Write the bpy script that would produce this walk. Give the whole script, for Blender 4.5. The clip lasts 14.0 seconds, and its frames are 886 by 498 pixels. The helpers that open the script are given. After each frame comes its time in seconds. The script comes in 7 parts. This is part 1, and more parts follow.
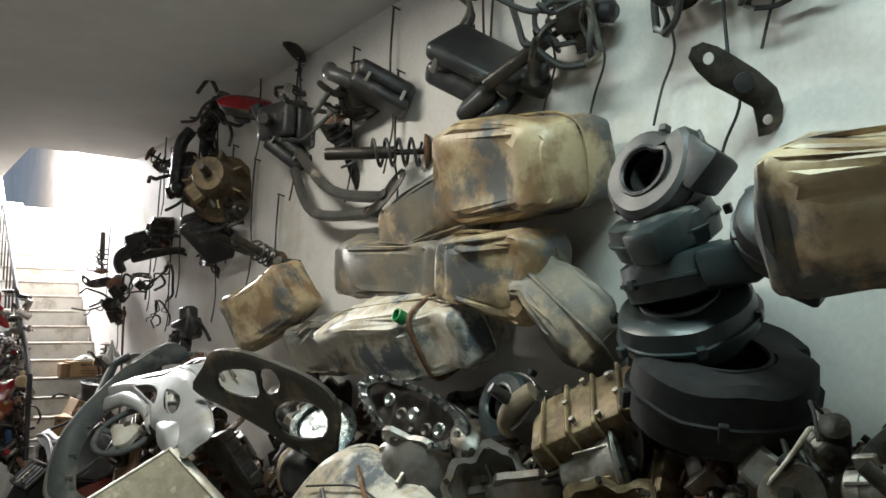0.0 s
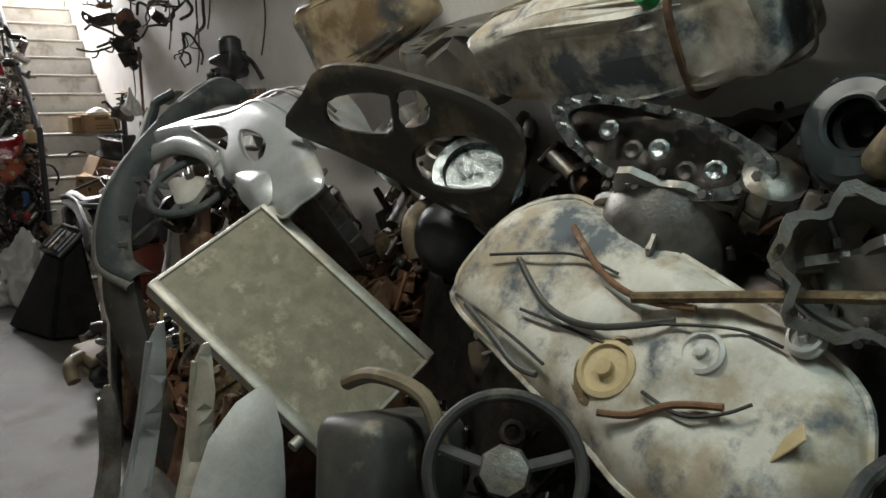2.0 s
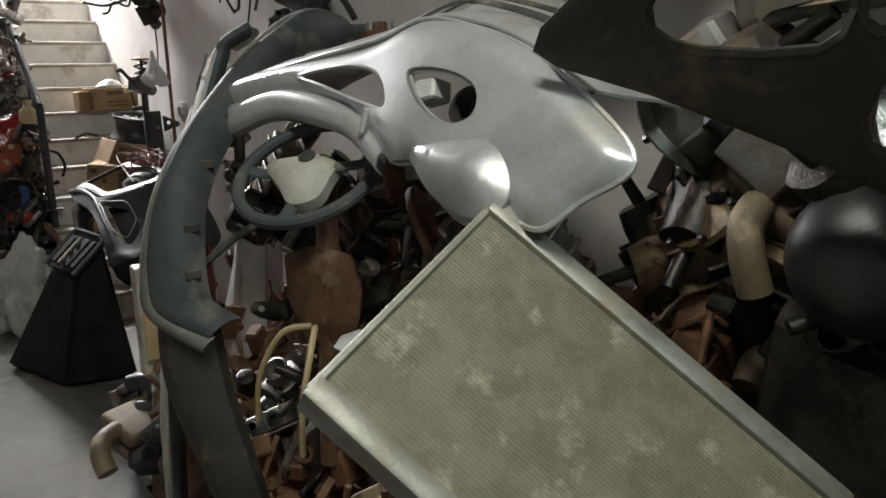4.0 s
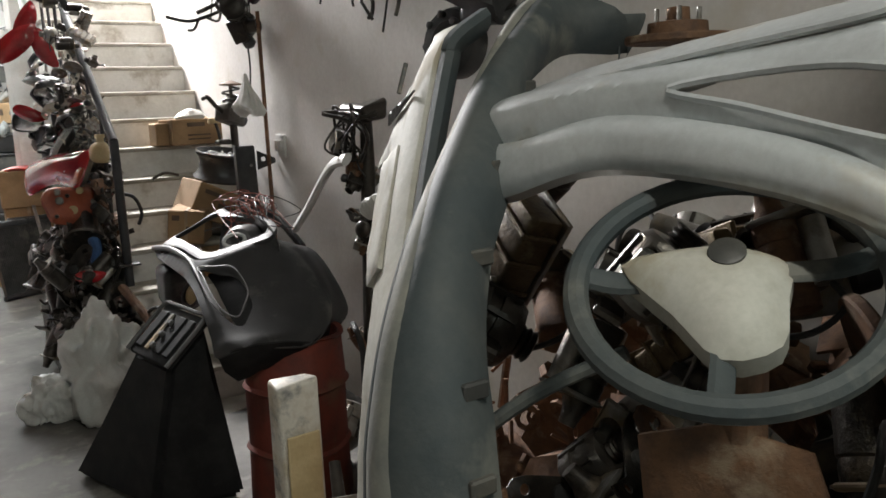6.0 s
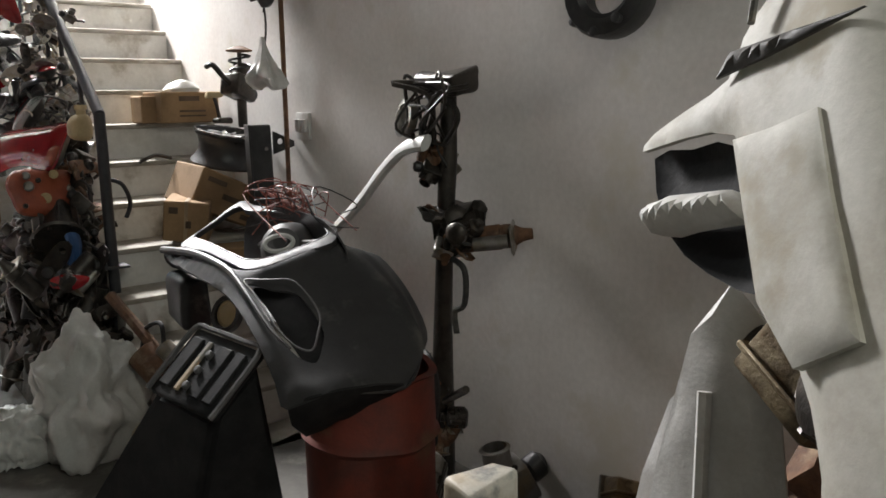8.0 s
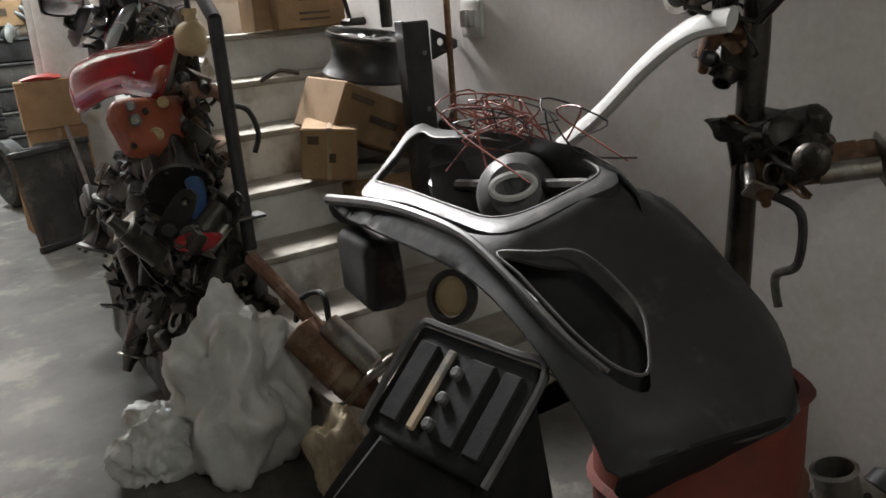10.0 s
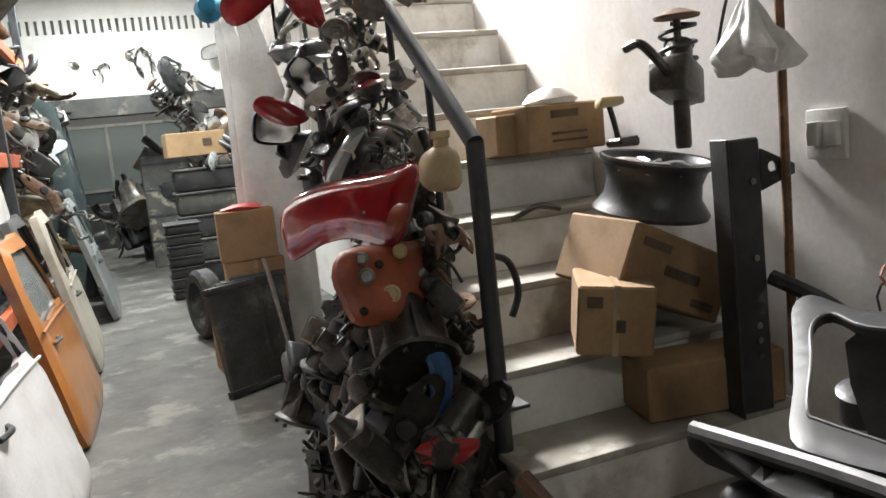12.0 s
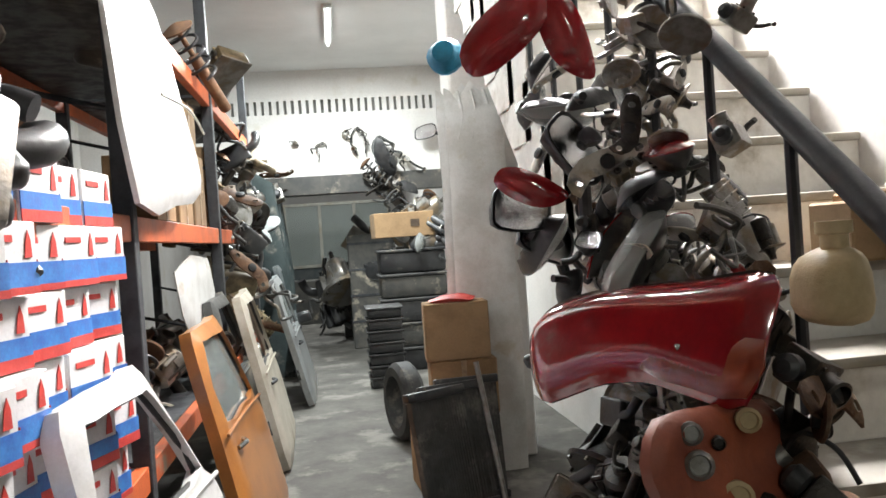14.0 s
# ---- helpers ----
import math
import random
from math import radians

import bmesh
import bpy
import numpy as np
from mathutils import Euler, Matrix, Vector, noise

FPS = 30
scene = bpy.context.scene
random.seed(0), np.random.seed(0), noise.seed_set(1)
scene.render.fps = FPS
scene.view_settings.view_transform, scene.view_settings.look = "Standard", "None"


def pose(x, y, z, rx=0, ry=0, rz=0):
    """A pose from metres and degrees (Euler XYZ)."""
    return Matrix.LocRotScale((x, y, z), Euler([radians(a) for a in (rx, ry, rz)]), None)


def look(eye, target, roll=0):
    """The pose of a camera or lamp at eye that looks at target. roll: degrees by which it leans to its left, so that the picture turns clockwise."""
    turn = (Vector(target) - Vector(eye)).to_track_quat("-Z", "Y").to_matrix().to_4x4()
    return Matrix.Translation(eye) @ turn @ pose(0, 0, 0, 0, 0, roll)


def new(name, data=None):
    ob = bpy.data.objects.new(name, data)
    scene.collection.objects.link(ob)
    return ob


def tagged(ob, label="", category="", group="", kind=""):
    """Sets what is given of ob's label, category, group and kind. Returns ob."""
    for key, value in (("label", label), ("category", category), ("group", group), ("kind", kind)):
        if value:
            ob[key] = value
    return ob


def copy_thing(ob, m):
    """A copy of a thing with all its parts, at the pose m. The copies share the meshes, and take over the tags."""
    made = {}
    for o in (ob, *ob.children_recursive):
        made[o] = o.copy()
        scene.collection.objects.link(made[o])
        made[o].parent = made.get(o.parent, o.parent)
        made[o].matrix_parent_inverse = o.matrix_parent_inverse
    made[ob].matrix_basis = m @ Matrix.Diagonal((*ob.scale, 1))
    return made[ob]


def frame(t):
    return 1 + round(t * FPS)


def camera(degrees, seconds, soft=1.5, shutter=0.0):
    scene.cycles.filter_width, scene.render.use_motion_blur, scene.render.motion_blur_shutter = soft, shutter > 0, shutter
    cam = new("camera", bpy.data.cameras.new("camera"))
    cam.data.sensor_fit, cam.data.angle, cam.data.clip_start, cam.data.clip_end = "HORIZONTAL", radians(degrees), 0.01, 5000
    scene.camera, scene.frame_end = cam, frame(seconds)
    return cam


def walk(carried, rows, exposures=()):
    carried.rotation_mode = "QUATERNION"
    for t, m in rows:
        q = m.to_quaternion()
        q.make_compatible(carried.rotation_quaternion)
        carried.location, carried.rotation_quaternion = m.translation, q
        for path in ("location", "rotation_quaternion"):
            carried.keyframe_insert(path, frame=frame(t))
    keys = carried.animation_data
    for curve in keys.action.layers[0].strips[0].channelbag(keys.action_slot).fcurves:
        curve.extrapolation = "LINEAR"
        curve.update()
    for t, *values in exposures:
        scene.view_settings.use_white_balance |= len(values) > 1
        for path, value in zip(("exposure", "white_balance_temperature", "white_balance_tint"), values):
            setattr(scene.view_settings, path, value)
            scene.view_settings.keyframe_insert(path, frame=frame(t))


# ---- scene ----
cam = camera(58.8, 14.0, soft=1.6)
PATH = [
    (0, (-2.152, -8.06, 1.823), (-0.973, -6.456, 2.016), 0.2),
    (0.5, (-2.072, -7.744, 1.752), (-0.908, -6.118, 1.737), -0.7),
    (1, (-2.019, -7.459, 1.705), (-0.905, -5.81, 1.502), 0.4),
    (1.5, (-2.051, -7.086, 1.665), (-0.885, -5.494, 1.343), -0.4),
    (2, (-2.064, -6.79, 1.628), (-0.894, -5.217, 1.234), -0.2),
    (2.2, (-2.06, -6.647, 1.619), (-0.915, -5.062, 1.201), -0.5),
    (4.3, (-1.76, -5.065, 1.463), (-0.596, -3.498, 1.026), -1.6),
    (4.5, (-1.715, -4.945, 1.482), (-0.57, -3.364, 1.047), -2.1),
    (5, (-1.699, -4.69, 1.483), (-0.642, -3.049, 1.047), -0.8),
    (5.5, (-1.732, -4.37, 1.488), (-0.68, -2.71, 1.116), -2.6),
    (6, (-1.736, -4.104, 1.468), (-0.648, -2.467, 1.101), -2.3),
    (6.5, (-1.72, -3.889, 1.473), (-0.608, -2.241, 1.251), -4.1),
    (7, (-1.695, -3.681, 1.458), (-0.573, -2.056, 1.141), -0.6),
    (7.5, (-1.771, -3.458, 1.441), (-0.591, -1.881, 1.094), -0.2),
    (7.7, (-1.8, -3.371, 1.429), (-0.584, -1.825, 1.07), -0.4),
    (9.8, (-1.698, -2.303, 1.319), (-0.662, -0.702, 0.714), -4.2),
    (10, (-1.703, -2.253, 1.333), (-0.677, -0.645, 0.731), -4.5),
    (10.5, (-1.721, -2.068, 1.336), (-0.857, -0.331, 0.852), -4.5),
    (11, (-1.665, -1.81, 1.35), (-0.871, -0.015, 0.965), -4.0),
    (11.5, (-1.643, -1.63, 1.346), (-0.855, 0.167, 0.958), -3.3),
    (12, (-1.637, -1.377, 1.357), (-0.914, 0.466, 1.073), -6.0),
    (12.5, (-1.602, -1.115, 1.356), (-1.014, 0.772, 1.049), -6.0),
    (13, (-1.578, -0.912, 1.372), (-1.145, 1.022, 1.11), -3.7),
    (13.5, (-1.582, -0.722, 1.361), (-1.261, 1.235, 1.108), -3.8),
    (14, (-1.617, -0.581, 1.386), (-1.336, 1.399, 1.356), -4.0),
]
walk(cam, [(t, look(eye, target, roll)) for t, eye, target, roll in PATH], [(0.0, 0.40), (0.5, 0.15), (1.0, -0.10), (2.0, -0.12), (4.5, 0.08), (5.0, 0.24), (6.0, 0.26), (7.5, 0.18), (10.0, 0.14), (11.0, 0.36), (11.5, 0.36), (12.0, 0.32), (12.5, 0.06), (13.5, 0.0), (14.0, 0.30)])

# ---- light and air ----
world = bpy.data.worlds.new("world")
scene.world = world
world.use_nodes = True
wn = world.node_tree.nodes
sky = wn.new("ShaderNodeTexSky")
sky.sky_type, sky.sun_disc = "NISHITA", False
sky.sun_elevation, sky.sun_rotation = radians(38), radians(20)
world.node_tree.links.new(sky.outputs[0], wn["Background"].inputs[0])
wn["Background"].inputs[1].default_value = 0.12


def area(name, eye, target, sx, sy, power, colour):
    la = bpy.data.lights.new(name, "AREA")
    la.shape, la.size, la.size_y, la.energy, la.color = "RECTANGLE", sx, sy, power, colour
    ob = new(name, la)
    ob.matrix_world = look(eye, target)
    return ob


# daylight falling down the stairwell, and the tubes on the ceiling, one of them added
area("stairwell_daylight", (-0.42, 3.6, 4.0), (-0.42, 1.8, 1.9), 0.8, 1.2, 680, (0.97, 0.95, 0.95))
# the warm tube at y -4.9 is unseen, added to brighten radiator and dashboard
TUBES_AND_FILL = [(-1.10, -7.1, (0.76, 1.0, 0.97), 30), (-1.55, -4.9, (1.0, 0.98, 0.87), 44), (-1.75, 3.6, (0.95, 1.0, 1.0), 36),
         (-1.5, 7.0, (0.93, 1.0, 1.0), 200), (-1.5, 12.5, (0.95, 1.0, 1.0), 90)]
for tx, ty, colour, power in TUBES_AND_FILL:
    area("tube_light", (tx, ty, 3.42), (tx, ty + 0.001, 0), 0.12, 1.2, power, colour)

# ---- materials ----


def mat(name, c1, c2=None, rough=0.6, metal=0.0, scale=9.0, dust=0.0, dust_c=(0.33, 0.29, 0.22), bump=0.25, fine=90.0, vary=0.0, lo=0.42, hi=0.62, coat=0.0, rough2=None):
    """Base colour c1 mottled with c2, a layer of dust in patches, fine grain in the relief."""
    m = bpy.data.materials.new(name)
    m.use_nodes = True
    nt = m.node_tree
    n, l = nt.nodes, nt.links
    b = n["Principled BSDF"]
    co = n.new("ShaderNodeTexCoord")
    c2 = c2 or tuple(v * 0.6 for v in c1)

    def noise_at(s, detail=6.0):
        t = n.new("ShaderNodeTexNoise")
        t.inputs["Scale"].default_value, t.inputs["Detail"].default_value = s, detail
        t.inputs["Roughness"].default_value = 0.65
        l.new(co.outputs["Object"], t.inputs["Vector"])
        return t

    def ramp(src, a, z):
        r = n.new("ShaderNodeValToRGB")
        r.color_ramp.elements[0].position, r.color_ramp.elements[1].position = a, z
        l.new(src, r.inputs[0])
        return r

    def mix(fac, a, z, mode="MIX"):
        x = n.new("ShaderNodeMix")
        x.data_type, x.blend_type = "RGBA", mode
        if isinstance(fac, float):
            x.inputs[0].default_value = fac
        else:
            l.new(fac, x.inputs[0])
        for sock, v in ((x.inputs[6], a), (x.inputs[7], z)):
            if isinstance(v, tuple):
                sock.default_value = (*v, 1)
            else:
                l.new(v, sock)
        return x.outputs[2]

    big, small = noise_at(scale), noise_at(fine, 4)
    fac = ramp(big.outputs[0], lo, hi).outputs[0]
    col = mix(fac, c1, c2)
    col = mix(0.42, col, mix(small.outputs[0], (0.35, 0.35, 0.35), (1, 1, 1)), "MULTIPLY")
    rg = None
    if dust > 0:
        d2 = noise_at(scale * 0.45 + 1.3)
        dr = ramp(d2.outputs[0], 0.66 - 0.4 * dust, 0.76 - 0.4 * dust)
        col = mix(dr.outputs[0], col, dust_c)
        rg = dr.outputs[0]
    if vary > 0:
        oi = n.new("ShaderNodeObjectInfo")
        hs = n.new("ShaderNodeHueSaturation")
        mr = n.new("ShaderNodeMapRange")
        mr.inputs[3].default_value, mr.inputs[4].default_value = 1 - vary, 1 + vary
        l.new(oi.outputs["Random"], mr.inputs[0])
        l.new(mr.outputs[0], hs.inputs["Value"])
        l.new(col, hs.inputs["Color"])
        col = hs.outputs[0]
    l.new(col, b.inputs["Base Color"])
    b.inputs["Metallic"].default_value = metal
    b.inputs["Coat Weight"].default_value = coat
    mr = n.new("ShaderNodeMapRange")
    mr.inputs[3].default_value, mr.inputs[4].default_value = rough, rough2 if rough2 is not None else min(1, rough + 0.2)
    l.new(rg if rg is not None else fac, mr.inputs[0])
    l.new(mr.outputs[0], b.inputs["Roughness"])
    bp = n.new("ShaderNodeBump")
    bp.inputs["Strength"].default_value, bp.inputs["Distance"].default_value = bump, 0.004
    l.new(small.outputs[0], bp.inputs["Height"])
    l.new(bp.outputs[0], b.inputs["Normal"])
    return m


M = {}
M["wall"] = mat("whitewashed_plaster", (0.74, 0.72, 0.69), (0.66, 0.63, 0.60), 0.85, scale=1.3, dust=0.24, dust_c=(0.55, 0.52, 0.46), bump=0.16, fine=45)
M["ceiling"] = mat("ceiling_paint", (0.78, 0.78, 0.77), (0.70, 0.70, 0.69), 0.9, scale=1.0)
M["floor"] = mat("worn_concrete", (0.135, 0.128, 0.114), (0.066, 0.061, 0.054), 0.70, scale=3.0, dust=0.32, dust_c=(0.20, 0.19, 0.17), bump=0.3, fine=26, lo=0.35, hi=0.7)
M["step"] = mat("painted_step", (0.78, 0.77, 0.73), (0.66, 0.645, 0.60), 0.75, scale=4, dust=0.26, dust_c=(0.40, 0.37, 0.32), lo=0.45, hi=0.62, fine=40)
M["tread"] = mat("worn_tread", (0.44, 0.41, 0.36), (0.28, 0.26, 0.215), 0.8, scale=5, dust=0.28, dust_c=(0.46, 0.44, 0.39), lo=0.40, hi=0.62, fine=40)
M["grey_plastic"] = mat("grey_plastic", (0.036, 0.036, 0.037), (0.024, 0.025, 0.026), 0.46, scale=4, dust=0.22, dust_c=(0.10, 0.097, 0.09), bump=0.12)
# grey of pod, knobs and rim; on dashboard edges it paints the daylight sheen
M["grey_and_sheen"] = mat("grey_plastic_and_sheen", (0.115, 0.112, 0.112), (0.065, 0.064, 0.066), 0.48, scale=9, dust=0.2, dust_c=(0.12, 0.115, 0.10), bump=0.1)
# dusty brown boards; on the white bumper's notch it stands for shade
M["dusty_brown_and_shade"] = mat("brown_dusty_board_and_shade", (0.05, 0.046, 0.038), (0.034, 0.031, 0.027), 0.55, scale=8, dust=0.34, dust_c=(0.15, 0.12, 0.08), fine=60)
M["bumper"] = mat("dusty_bumper_plastic", (0.058, 0.070, 0.074), (0.09, 0.097, 0.095), 0.66, scale=5, dust=0.28, dust_c=(0.15, 0.15, 0.135), fine=60)
# dusty bumper plastic made paler, for the side that catches the light
M["lit_pale_dust"] = mat("lit_dusty_plastic", (0.24, 0.235, 0.205), (0.15, 0.155, 0.145), 0.7, scale=7, dust=0.30, dust_c=(0.34, 0.32, 0.26), fine=60)
M["white_bumper"] = mat("dusty_white_bumper", (0.50, 0.49, 0.44), (0.38, 0.36, 0.30), 0.66, scale=6, dust=0.38, dust_c=(0.33, 0.30, 0.23), bump=0.1)
M["silver"] = mat("silver_paint", (0.66, 0.69, 0.70), (0.52, 0.54, 0.545), 0.30, metal=0.45, scale=5, dust=0.28, dust_c=(0.44, 0.42, 0.38), bump=0.05, coat=0.2)
M["black"] = mat("black_plastic", (0.022, 0.022, 0.024), (0.045, 0.045, 0.045), 0.40, scale=8, dust=0.12, dust_c=(0.14, 0.13, 0.11), vary=0.3)
M["blower"] = mat("teal_black_plastic", (0.014, 0.022, 0.024), (0.030, 0.042, 0.044), 0.34, scale=6, dust=0.18, dust_c=(0.13, 0.13, 0.12), bump=0.1)
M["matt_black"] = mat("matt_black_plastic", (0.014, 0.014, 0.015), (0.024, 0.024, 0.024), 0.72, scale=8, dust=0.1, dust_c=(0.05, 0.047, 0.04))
M["dusty_black"] = mat("dusty_black_plastic", (0.05, 0.05, 0.048), (0.085, 0.08, 0.07), 0.45, scale=7, dust=0.25, dust_c=(0.25, 0.22, 0.17), vary=0.3)
M["oily"] = mat("oily_iron", (0.06, 0.052, 0.044), (0.028, 0.025, 0.022), 0.32, metal=0.5, scale=14, dust=0.18, dust_c=(0.11, 0.085, 0.06), bump=0.5, vary=0.35)
M["alu"] = mat("cast_aluminium", (0.36, 0.35, 0.33), (0.20, 0.18, 0.15), 0.36, metal=0.75, scale=11, dust=0.33, dust_c=(0.25, 0.20, 0.14), bump=0.45, vary=0.3)
M["tan"] = mat("stained_cast_metal", (0.19, 0.135, 0.07), (0.08, 0.055, 0.032), 0.42, metal=0.4, scale=18, dust=0.3, dust_c=(0.28, 0.22, 0.13), bump=0.5, vary=0.25)
M["rust"] = mat("rusty_steel", (0.20, 0.105, 0.055), (0.11, 0.06, 0.038), 0.75, metal=0.2, scale=16, dust=0.25, dust_c=(0.26, 0.19, 0.13), bump=0.6, vary=0.3)
M["tank"] = mat("dusty_tank_plastic", (0.66, 0.63, 0.56), (0.45, 0.38, 0.28), 0.5, scale=7, dust=0.36, dust_c=(0.11, 0.125, 0.14), fine=50, lo=0.44, hi=0.60)
M["tank_tan"] = mat("tan_tank_steel", (0.46, 0.36, 0.22), (0.24, 0.155, 0.08), 0.45, scale=5, dust=0.40, dust_c=(0.09, 0.09, 0.088), fine=50, lo=0.45, hi=0.58)
M["tank_grey"] = mat("grey_tank_steel", (0.12, 0.118, 0.108), (0.20, 0.17, 0.125), 0.5, scale=5.5, dust=0.3, dust_c=(0.34, 0.26, 0.17), fine=50)
M["fin"] = mat("dusty_radiator_fins", (0.27, 0.25, 0.18), (0.20, 0.185, 0.13), 0.65, metal=0.1, scale=14, dust=0.22, dust_c=(0.42, 0.39, 0.30))
M["rad_frame"] = mat("radiator_frame", (0.44, 0.43, 0.38), (0.30, 0.29, 0.25), 0.45, metal=0.4, scale=8, dust=0.3)
M["dark_rad"] = mat("dark_radiator", (0.085, 0.085, 0.08), (0.05, 0.05, 0.048), 0.5, metal=0.3, scale=8, dust=0.25, dust_c=(0.18, 0.17, 0.15))
M["card"] = mat("cardboard", (0.32, 0.205, 0.105), (0.25, 0.16, 0.085), 0.85, scale=5, bump=0.15, vary=0.18)
M["card_print"] = mat("carton_print", (0.11, 0.075, 0.05), None, 0.8)
M["tape"] = mat("packing_tape", (0.46, 0.33, 0.20), None, 0.25)
M["red_lens"] = mat("red_lens", (0.36, 0.012, 0.016), (0.24, 0.01, 0.014), 0.10, scale=4, dust=0.12, dust_c=(0.26, 0.10, 0.09), bump=0.02, coat=0.7)
M["red_drum"] = mat("red_drum_paint", (0.15, 0.024, 0.012), (0.08, 0.018, 0.011), 0.65, scale=6, dust=0.25, dust_c=(0.12, 0.06, 0.035))
M["orange_board"] = mat("orange_plastic", (0.40, 0.10, 0.045), (0.26, 0.065, 0.035), 0.5, scale=7, dust=0.22, dust_c=(0.30, 0.14, 0.10))
M["orange_rack"] = mat("orange_rack_paint", (0.62, 0.13, 0.035), (0.46, 0.10, 0.035), 0.5, scale=8, dust=0.15)
M["rack_steel"] = mat("dark_rack_steel", (0.07, 0.075, 0.08), (0.045, 0.045, 0.05), 0.5, metal=0.3, scale=8)
M["white_paint"] = mat("white_car_paint", (0.74, 0.74, 0.73), (0.62, 0.61, 0.58), 0.28, scale=4, dust=0.14, dust_c=(0.34, 0.31, 0.27), bump=0.03, coat=0.3)
M["orange_paint"] = mat("orange_car_paint", (0.46, 0.185, 0.045), (0.36, 0.14, 0.04), 0.28, scale=4, dust=0.15, dust_c=(0.28, 0.17, 0.10), bump=0.03, coat=0.4)
M["silver_paint"] = mat("silver_car_paint", (0.42, 0.44, 0.44), (0.31, 0.32, 0.32), 0.3, metal=0.5, scale=4, dust=0.2, bump=0.03)
M["beige_paint"] = mat("beige_car_paint", (0.55, 0.51, 0.43), (0.42, 0.38, 0.30), 0.4, scale=4, dust=0.2)
M["rubber"] = mat("rubber", (0.02, 0.02, 0.021), (0.045, 0.043, 0.04), 0.65, scale=8, dust=0.2, dust_c=(0.13, 0.12, 0.10))
M["chrome"] = mat("polished_metal", (0.66, 0.67, 0.68), (0.50, 0.50, 0.50), 0.16, metal=1.0, scale=8, dust=0.1)
M["oily_alu"] = mat("oily_bright_casting", (0.40, 0.44, 0.44), (0.05, 0.06, 0.06), 0.18, metal=0.9, scale=16, dust=0.15, dust_c=(0.05, 0.05, 0.05), bump=0.5)
M["rail"] = mat("black_rail_paint", (0.025, 0.027, 0.032), (0.05, 0.05, 0.055), 0.38, scale=10)
M["cream"] = mat("cream_plastic", (0.60, 0.47, 0.27), (0.50, 0.38, 0.20), 0.5, scale=6)
M["bag"] = mat("white_polythene_bag", (0.82, 0.82, 0.79), (0.70, 0.69, 0.65), 0.34, scale=9, dust=0.16, dust_c=(0.42, 0.39, 0.32))
M["cloth"] = mat("dirty_cream_cloth", (0.52, 0.45, 0.32), (0.36, 0.30, 0.21), 0.9, scale=10)
M["copper"] = mat("red_brown_wire", (0.30, 0.085, 0.055), (0.20, 0.05, 0.04), 0.45, scale=20)
M["blue"] = mat("blue_plastic", (0.03, 0.10, 0.26), (0.025, 0.07, 0.18), 0.45, scale=8)
M["cyan"] = mat("cyan_plastic", (0.04, 0.40, 0.66), None, 0.4)
M["green"] = mat("green_plug", (0.015, 0.22, 0.06), None, 0.4)
M["white_plastic"] = mat("white_plastic", (0.68, 0.68, 0.66), (0.56, 0.55, 0.52), 0.45, scale=6, dust=0.15, dust_c=(0.44, 0.40, 0.33), vary=0.1)
M["pack_red"] = mat("packet_red", (0.60, 0.055, 0.04), (0.52, 0.05, 0.04), 0.4)
M["pack_blue"] = mat("packet_blue", (0.035, 0.12, 0.42), (0.05, 0.22, 0.55), 0.4, scale=14)
M["pack_white"] = mat("packet_white", (0.78, 0.77, 0.76), (0.70, 0.69, 0.68), 0.45)
M["brown_lens"] = mat("smoky_lens", (0.30, 0.055, 0.02), (0.20, 0.03, 0.015), 0.12, scale=5, bump=0.02, coat=0.6)
for k, v in (("grey_plastic", 0.35), ("matt_black", 0.15), ("bumper", 0.28), ("floor", 0.3), ("tank", 0.3)):
    M[k].node_tree.nodes["Principled BSDF"].inputs["Specular IOR Level"].default_value = v
M["bag"].node_tree.nodes["Principled BSDF"].inputs["Transmission Weight"].default_value = 0.3
M["brown_dust"] = mat("brown_dusty_panel", (0.21, 0.165, 0.105), (0.13, 0.105, 0.07), 0.6, scale=6, dust=0.35, dust_c=(0.33, 0.27, 0.17))
M["tube_glow"] = bpy.data.materials.new("tube_glow")
M["tube_glow"].use_nodes = True
_b = M["tube_glow"].node_tree.nodes["Principled BSDF"]
_b.inputs["Emission Color"].default_value, _b.inputs["Emission Strength"].default_value = (0.95, 1, 1, 1), 9.0
M["glass"] = bpy.data.materials.new("window_glass")
M["glass"].use_nodes = True
_b = M["glass"].node_tree.nodes["Principled BSDF"]
_b.inputs["Base Color"].default_value, _b.inputs["Roughness"].default_value = (0.75, 0.82, 0.80, 1), 0.06
_b.inputs["Transmission Weight"].default_value, _b.inputs["IOR"].default_value = 0.85, 1.3
M["dark_glass"] = mat("dirty_dark_glass", (0.06, 0.075, 0.075), (0.04, 0.05, 0.05), 0.14, scale=4, dust=0.25, dust_c=(0.16, 0.15, 0.13), bump=0.02)
M["lens"] = bpy.data.materials.new("lamp_lens")
M["lens"].use_nodes = True
_b = M["lens"].node_tree.nodes["Principled BSDF"]
_b.inputs["Base Color"].default_value, _b.inputs["Roughness"].default_value = (0.72, 0.75, 0.74, 1), 0.12
_b.inputs["Transmission Weight"].default_value = 0.7

# ---- building helpers ----


def thing(name, label, cat, group="", loc=(0, 0, 0), kind=""):
    ob = new(name)
    ob.location = loc
    ob.empty_display_size = 0.05
    return tagged(ob, label, cat, group, kind)


